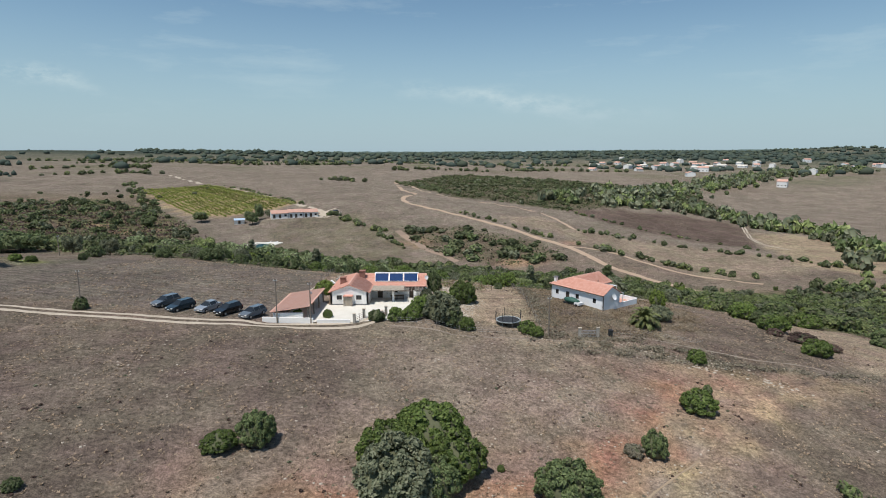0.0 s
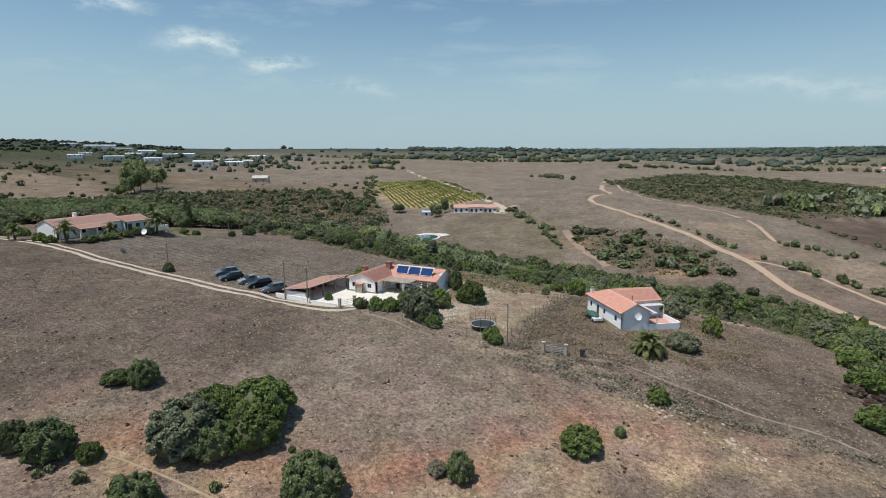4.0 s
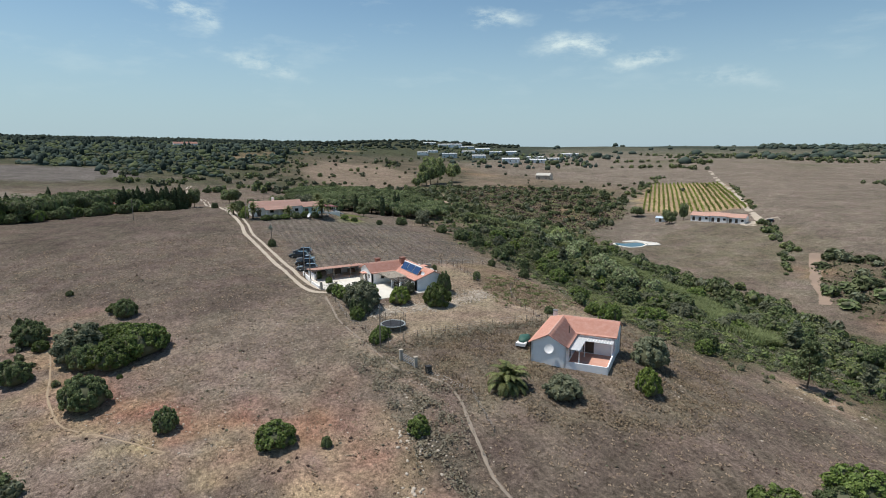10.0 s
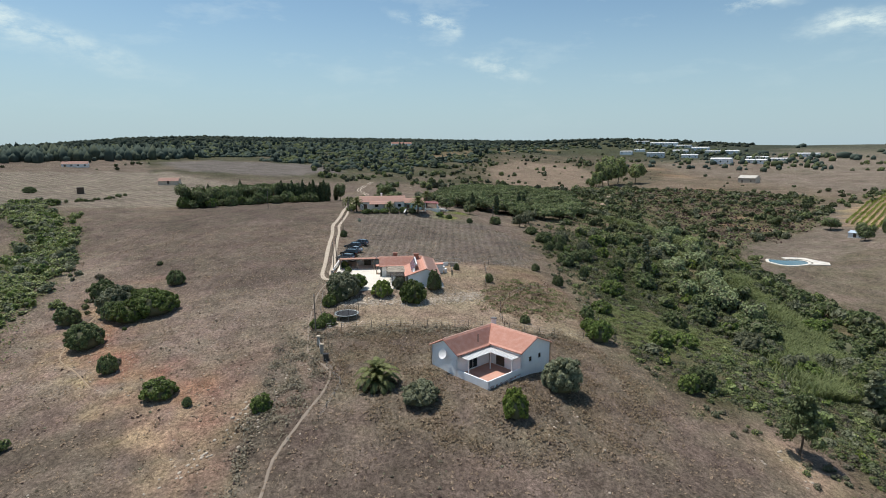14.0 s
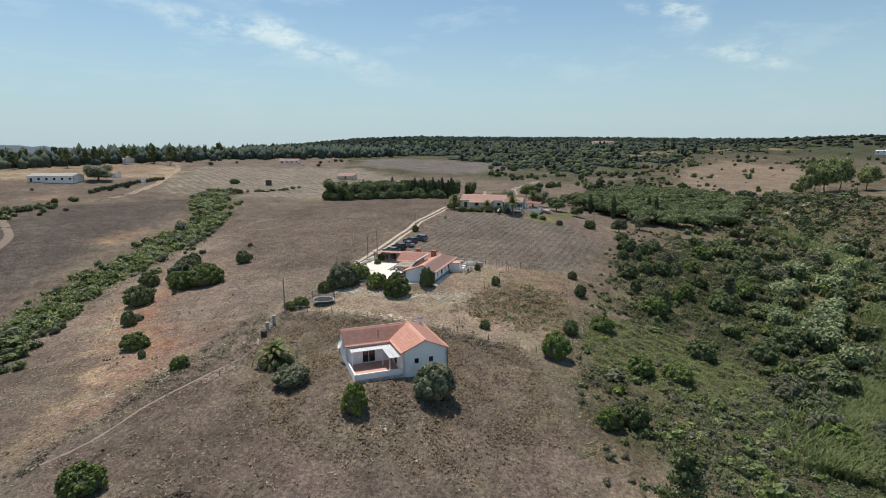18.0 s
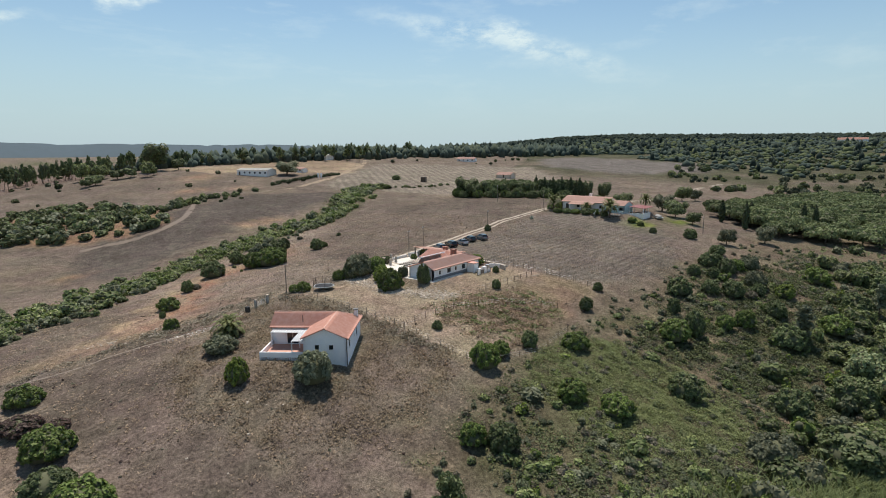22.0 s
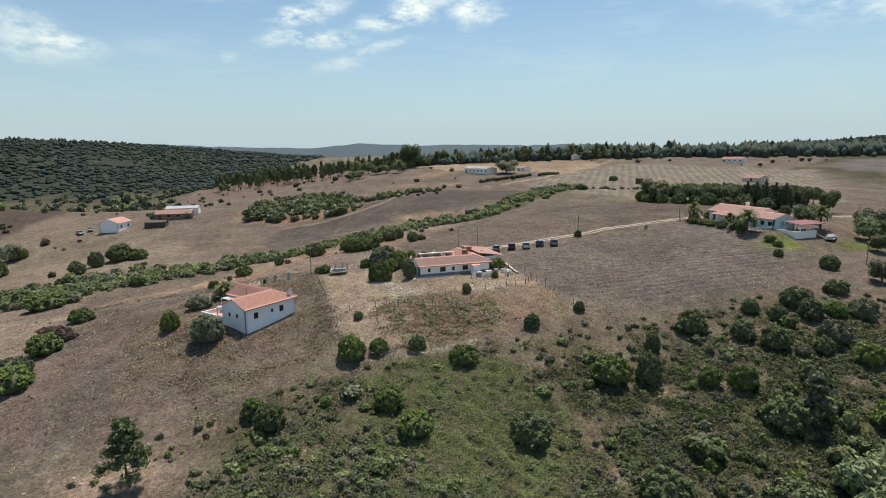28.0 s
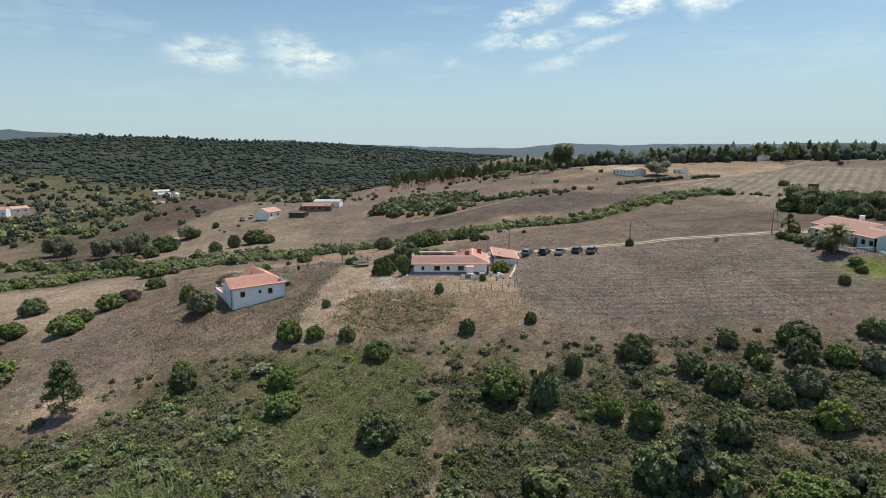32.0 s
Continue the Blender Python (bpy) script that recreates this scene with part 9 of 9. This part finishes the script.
o = new("cover", mesh_from("cover", np.clip(ICO2[0] * np.array([2.7, 1.1, 0.7]) + np.array([0, 0, 0.75]), (-9, -9, 0.7), (9, 9, 9)), ICO2[1], [material("grey_canvas", (0.3, 0.3, 0.29), 0.8, (0.2, 0.2, 0.2), 1.0, 0.5)], smooth=True))
o.parent = boat
for px in (-0.6, 0.6):
    for s in (-1, 1):
        bm = bmesh.new()
        rod(bm, (px, s * 1.05 - 0.1, 0.3), (px, s * 1.05 + 0.1, 0.3), 0.3, n=12)
        part("wheel", bm, BLACK, boat)
# blue-grey agave
agave = empty("agave", -73.2, 84.3, label="blue-grey agave rosette at the field edge", category="agave")
AGAVE = foliage("agave_leaf", (0.16, 0.20, 0.17), (0.25, 0.30, 0.26))
for k in range(22):
    bm = bmesh.new()
    t = 1.3
    vs = [bm.verts.new(p) for p in ((0, -0.10, 0), (0, 0.10, 0), (0.6 * t, 0.09, 0.1), (0.6 * t, -0.09, 0.1), (t, 0, 0.16), (0.5 * t, 0, -0.03))]
    bm.faces.new((vs[0], vs[5], vs[3]))
    bm.faces.new((vs[0], vs[1], vs[5]))
    bm.faces.new((vs[1], vs[2], vs[5]))
    bm.faces.new((vs[3], vs[5], vs[2], vs[4]))
    o = part("leaf", bm, AGAVE, agave)
    o.matrix_local = pose(0, 0, 0.1, 0, -15 - 60 * (k / 22), k * 137.5)

# the long house by the vineyard and its pool
for k, (u, w, e) in enumerate(((-8.0, 8.5, 2.7), (0.2, 7.5, 3.0), (7.8, 7.5, 2.8))):
    ang = radians(22)
    cottage("vineyard_house", -78.4 + u * math.cos(ang), 293.2 + u * math.sin(ang), 22, w, 7.0, e, 1.2, "low white house with red tiled roof beside a vineyard", roof_mat=TILE_PALE, doors=2, windows=1, z=-4.4, group="vineyard house wings")
sheet("house_terrace", [(-66, 290), (-70, 296), (-68, 303), (-60, 308), (-55, 303), (-57, 296), (-61, 290)], TRACK, 0.08, "pale gravel terrace before the vineyard house", "terrace")
car(-58.5, 299, 200, PAINTS["black"], "dark car parked beside the vineyard house")
shed_blue = cottage("garden_shed", -105, 285, 20, 5, 4, 2.0, 0.6, "small shed with a pale blue roof", roof_mat=material("pale_blue_sheet", (0.45, 0.58, 0.72), 0.5, (0.35, 0.48, 0.62), 1.0, 0.4), windows=0, category="shed", back=False)
POOL = [(-80, 228.5), (-74, 229.5), (-73, 234), (-75.5, 240), (-80.5, 241), (-81.5, 235), (-84, 231.5)]
pool = empty("swimming_pool", -79, 235, label="small kidney-shaped blue swimming pool with pale stone rim", category="pool")
po = pool.matrix_world.translation
ring = smooth_line(POOL + POOL[:1], 1.0)
bm = bmesh.new()
bm.faces.new([bm.verts.new((x - po.x, y - po.y, 0.12)) for x, y in ring[:-1]])
part("water", bm, material("pool_water", (0.035, 0.115, 0.150), 0.06, (0.03, 0.09, 0.12), 0.4, 0.5), pool)
bm = bmesh.new()
inner = [bm.verts.new((x - po.x, y - po.y, 0.2)) for x, y in ring[:-1]]
outer = [bm.verts.new((po.x * 0 + (x - po.x) * 1.16, (y - po.y) * 1.16, 0.2)) for x, y in ring[:-1]]
foot = [bm.verts.new(((x - po.x) * 1.16, (y - po.y) * 1.16, -0.6)) for x, y in ring[:-1]]
n = len(inner)
for k in range(n):
    j = (k + 1) % n
    bm.faces.new((inner[k], inner[j], outer[j], outer[k]))
    bm.faces.new((outer[k], outer[j], foot[j], foot[k]))
bmesh.ops.recalc_face_normals(bm, faces=bm.faces)
part("stone_rim", bm, CONCRETE, pool)
bm = bmesh.new()
top = [bm.verts.new((x - po.x, y - po.y, 0.26)) for x, y in ((-73, 238.5), (-71.5, 245), (-75, 247.5), (-80, 246), (-84.5, 245.5), (-86.5, 238), (-83.5, 237.5), (-82.2, 242.2), (-80, 243), (-75.3, 242))]
bm.faces.new(top)
for e in bmesh.ops.extrude_face_region(bm, geom=bm.faces[:])["geom"]:
    if isinstance(e, bmesh.types.BMVert):
        e.co.z -= 0.9
bmesh.ops.recalc_face_normals(bm, faces=bm.faces)
part("deck", bm, CONCRETE, pool, "pale paved pool deck")
for x, y in ((-74.5, 244.5), (-77.5, 245), (-84.5, 241.5)):
    lg = empty("sun_lounger", x, y, turn=40, label="white sun lounger by the pool", category="lounger", group="pool loungers")
    part("bed", box(-1.0, 0.4, -0.32, 0.32, 0.28, 0.36), WHITE, lg)
    part("backrest", box(0.0, 0.75, -0.32, 0.32, 0, 0.07, pose(0.4, 0, 0.3, 0, -40, 0)), WHITE, lg)
    for px in (-0.9, 0.3):
        for s in (-0.28, 0.22):
            part("leg", box(px, px + 0.06, s, s + 0.06, -0.1, 0.28), WHITE, lg)

# vineyard rows
vr = np.random.default_rng(15)
dirv = np.array([0.648, -0.762])
side = np.array([0.762, 0.648])
va = np.array(VINEYARD, float)
for k in range(19):
    off = -24 + k * 2.75
    o0 = np.array([-160.0, 372.0]) + side * off
    ts = np.arange(-110, 110, 0.55)
    pts = o0 + ts[:, None] * dirv
    ok = inside(VINEYARD, pts[:, 0], pts[:, 1], 0.5) > 0.6
    pts = pts[ok]
    if len(pts) < 8:
        continue
    keep = vr.uniform(0, 1, len(pts)) < 0.9
    pts = pts[keep]
    c = np.repeat(pts, 7, 0) + vr.normal(0, 0.24, (len(pts) * 7, 2))
    z = land(c[:, 0], c[:, 1]) + vr.uniform(0.25, 1.25, len(c))
    q = leaf_quads(np.column_stack([c, z]), vr.normal(0, 1, (len(c), 3)) + [0, 0, 0.6], 0.24, vr)
    i = np.arange(len(q)).reshape(-1, 4)
    ob = new("trellised_vine", mesh_from("trellised_vine", q, i, [LEAF_VINE]))
    tagged(ob, "row of yellow-green vines on bare pale soil", "vine row", "vineyard rows")

# neighbours
cottage("garden_house", -171, 44, 100, 14, 8, 2.8, 1.4, "house with red tiled roof behind cypresses", roof_mat=TILE)
cottage("hilltop_house", -116, -131, 107, 23, 8, 3.0, 1.0, "long low white hilltop house with pale roof", roof_mat=CONCRETE, windows=5)
cottage("hilltop_shed", -146, -128, 100, 8, 5, 2.3, 0.8, "small pale outbuilding by the hilltop house", windows=1)
cottage("distant_house", -238.5, -211, 60, 12, 8, 3.0, 2.0, "small white house on the far hilltop", roof_mat=CONCRETE, windows=2)
cottage("distant_farm", -325, -126, 110, 16, 8, 2.6, 1.4, "low farmhouse with pale tiled roof behind a field", windows=3)
cottage("field_barn", -243, -33, 95, 11, 7, 2.2, 1.4, "weathered stone barn at the field edge", wall_mat=STONE, windows=0, back=False, category="barn")
cottage("farm_house", 81.5, -55.5, 70, 10, 7.5, 3.0, 1.6, "pale blue-white farmhouse on the south slope", wall_mat=BLUE_WHITE, windows=2)
cottage("brick_barn", 60.5, -70, 176, 15, 7, 2.6, 1.2, "long barn with clay-coloured walls and roof", wall_mat=material("clay_wall", (0.28, 0.18, 0.13), 0.9, (0.2, 0.13, 0.1), 1.0, 0.5), windows=3, category="barn")
cottage("white_barn", 58, -82, 176, 14, 7, 3.4, 0.7, "barn with a white sheet roof", roof_mat=WHITE, windows=1, category="barn")
cottage("dark_shed", 66, -54, 170, 8, 5, 2.0, 0.5, "dark low shed beside the barns", wall_mat=DARKWOOD, roof_mat=GREYWOOD, windows=0, category="shed", back=False)
car(92, -60, 100, PAINTS["silver"], "pale car parked at the southern farm")
car(95, -56, 120, PAINTS["grey"], "grey car parked at the southern farm")
cottage("valley_house", 327, -195, 60, 20, 9, 3.2, 1.5, "white house with red roof across the valley", windows=4)
cottage("valley_house", 262, -283, 30, 11, 8, 3.2, 1.6, "small white house across the valley", windows=2)
cottage("valley_house", 318, -172, 20, 12, 8, 4.5, 1.6, "two-storey white house across the valley", windows=3)
cottage("forest_house", -868, 124, 95, 34, 11, 4.0, 2.5, "white house with red roof high on the wooded hill", roof_mat=TILE, windows=6, low=6)
cottage("village_edge_house", -335, 395, 30, 14, 9, 4, 2, "pale ruined farm building on the heath", wall_mat=STONE, roof_mat=CONCRETE, windows=1)

# clipped hedge along the hilltop road
for k in range(14):
    u = k / 13
    x, y = -100 - 57 * u, -91 - 13 * u
    if k in (9,):
        continue
    q, cv, cf = crown_arrays(np.random.default_rng(50 + k), 260, 0.11, 7, spread=0.8, squash=0.7, core=ICO1)
    ob = new("clipped_hedge", crown_mesh("clipped_hedge", q, cv, cf, LEAF_CYPRESS))
    ob.matrix_world = Matrix.LocRotScale((x, y, ground(x, y)), Euler((0, 0, radians(13))), (2.7, 0.9, 2.1))
    tagged(ob, "dark clipped hedge along the hilltop road", "hedge", "roadside hedges")
for x, y in ((-136.5, -98.4), (-139.5, -99.3)):
    ob = part("gate_pillar", box(-0.4, 0.4, -0.4, 0.4, -0.3, 2.6), WHITEWASH)
    ob.matrix_world = pose(x, y, ground(x, y))
    tagged(ob, "white gate pillar in the clipped hedge", "pillar", "hedge gate pillars")

# straw bale stack or hide in the western field
hide = empty("field_hut", -177, -49.5, label="small dark timber hide standing in the stubble field", category="hut", turn=25)
part("body", box(-1.7, 1.7, -1.4, 1.4, 0.0, 2.9), DARKWOOD, hide)
part("roof", box(-1.9, 1.9, -1.6, 1.6, 2.903, 3.05), GREYWOOD, hide)
bush(CARO, -175.5, -71, 6.5, 3.4, "dark rounded bush in the stubble field", group="field bushes")
bush(LENT, -132, -38, 7, 3.0, "dark rounded bush at the stubble edge", group="field bushes")

# warehouses and yards in the west
ROOF_METAL = material("white_sheet_roof", (0.84, 0.84, 0.84), 0.5, (0.74, 0.75, 0.76), 0.2, 0.4)
GREY_SHEET = material("grey_sheet_wall", (0.60, 0.62, 0.63), 0.6, (0.5, 0.52, 0.53), 0.2, 0.4)
for x, y, w, d, e, rise, t, grey in ((-500, 474, 27, 20, 8.0, 1.6, 50, 0), (-690, 605, 36, 22, 8.5, 1.4, 50, 0), (-484, 504, 28, 16, 5.6, 1.2, 50, 0), (-518, 558, 22, 14, 4.6, 1.0, 50, 0), (-653, 523, 27, 18, 7.4, 1.4, 60, 0), (-923, 624, 60, 26, 8.0, 1.6, 55, 0), (-994, 614, 34, 24, 5.5, 1.4, 60, 0), (-816, 635, 34, 22, 8.0, 1.4, 50, 0),
                                        (-696, 583, 24, 18, 7.0, 1.2, 50, 1), (-719, 459, 22, 14, 4.6, 1.0, 60, 0), (-770, 504, 21, 14, 4.4, 1.0, 60, 0), (-680, 486, 30, 18, 9.0, 1.2, 60, 1), (-883, 642, 32, 20, 6.5, 1.2, 50, 1), (-560, 560, 30, 16, 5.0, 1.0, 50, 0), (-600, 660, 34, 18, 6.0, 1.2, 45, 0), (-745, 560, 28, 16, 6.0, 1.2, 55, 0)):
    cottage("warehouse", x, y, t, w * 0.8, d * 0.8, e * 0.62, rise * 0.7, "grey metal warehouse in the distance" if grey else "white metal warehouse in the distance", wall_mat=GREY_SHEET if grey else ROOF_METAL, roof_mat=GREY_SHEET if grey else ROOF_METAL, windows=int(-x) % 3, category="warehouse", group="distant warehouses", low=4, wh=(1.2, 3.0), far=True)

wt = np.random.default_rng(61)
yards = np.array([(-500, 474), (-690, 605), (-653, 523), (-923, 624), (-816, 635), (-560, 560), (-745, 560), (-600, 660), (-460, 520), (-880, 560)], float)
p = yards[wt.integers(0, len(yards), 420)] + wt.normal(0, 34, (420, 2))
rad = wt.uniform(1.6, 4.0, len(p))
canopy("yard_trees", p, rad, rad * wt.uniform(0.8, 1.5, len(p)), [LEAF_FAR_HAZED, LEAF_GUM, LEAF_MACCHIA], "dark trees standing between the distant warehouses", wt, [0.4, 0.3, 0.3])

# village and farms on the north-east slopes
vg = random.Random(44)
placed = []
while len(placed) < 46:
    if len(placed) < 34:
        x, y = vg.gauss(400, 95), vg.gauss(985, 110)
    else:
        x, y = vg.uniform(330, 900), vg.uniform(520, 1150)
    if all(math.dist((x, y), p) > 22 for p in placed):
        placed.append((x, y))
        cottage("village_house", x, y, vg.uniform(0, 180), vg.uniform(9, 17), vg.uniform(7, 10), vg.choice((3.0, 3.2, 5.6)), 1.8, "white village house with pale tiled roof", roof_mat=vg.choice((TILE_PALE, CONCRETE, TILE_PALE)), windows=3, group="village houses", low=2.5, far=True)

# hamlet on the floor of the southern valley
for x, y, turn, w, d, e in ((284, -335, 20, 11, 6, 3.0), (276, -342, 100, 8, 5, 2.6), (296, -352, 30, 15, 7, 2.8)):
    cottage("hamlet_house", x, y, turn, w, d, e, 1.3, "white low house among trees on the valley floor", roof_mat=CONCRETE, windows=3, group="hamlet houses", low=2.5, far=True)

# ---- distant ridges, aerial haze painted into their bluish colour ----
def ridge(name, bearing0, bearing1, dist, heights, mat, label):
    n = 140
    rng = np.random.default_rng(len(heights) * 7)
    b = np.radians(np.linspace(bearing0, bearing1, n))
    e = np.interp(np.linspace(0, 1, n), np.linspace(0, 1, len(heights)), heights) + 0.035 * rng.normal(0, 1, n)
    x, y = -dist * np.sin(b), 100 + dist * np.cos(b)
    z = 29 + dist * np.tan(np.radians(e))
    top = np.stack([x, y, z], 1)
    back = np.stack([x * 1.06, y * 1.06, z * 0 - 80], 1)
    foot = np.stack([x * 0.9, y * 0.9, z * 0 - 80], 1)
    v = np.vstack([foot, top, back])
    i = np.arange(n - 1)[:, None]
    f = np.vstack([np.hstack([i, i + 1, i + n + 1, i + n]), np.hstack([i + n, i + n + 1, i + 2 * n + 1, i + 2 * n])])
    return tagged(new(name, mesh_from(name, v, f, [mat], smooth=True)), label, "hills", kind="structure")


HAZE_HILL = material("haze_blue_hills", (0.062, 0.092, 0.112), 1.0, (0.048, 0.074, 0.086), 0.003, 0.5)
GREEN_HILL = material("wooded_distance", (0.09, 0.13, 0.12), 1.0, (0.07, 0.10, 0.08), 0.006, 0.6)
ridge("backdrop_south", 140, 250, 4200, [0.35, 0.72, 0.6, 0.75, 0.65, 0.95, 0.45, 0.62, 0.78, 1.02, 1.42, 1.18, 1.3, 1.9, 2.2, 1.95, 2.25, 2.0, 1.6, 1.2], HAZE_HILL, "distant hills on the southern horizon, painted haze blue")
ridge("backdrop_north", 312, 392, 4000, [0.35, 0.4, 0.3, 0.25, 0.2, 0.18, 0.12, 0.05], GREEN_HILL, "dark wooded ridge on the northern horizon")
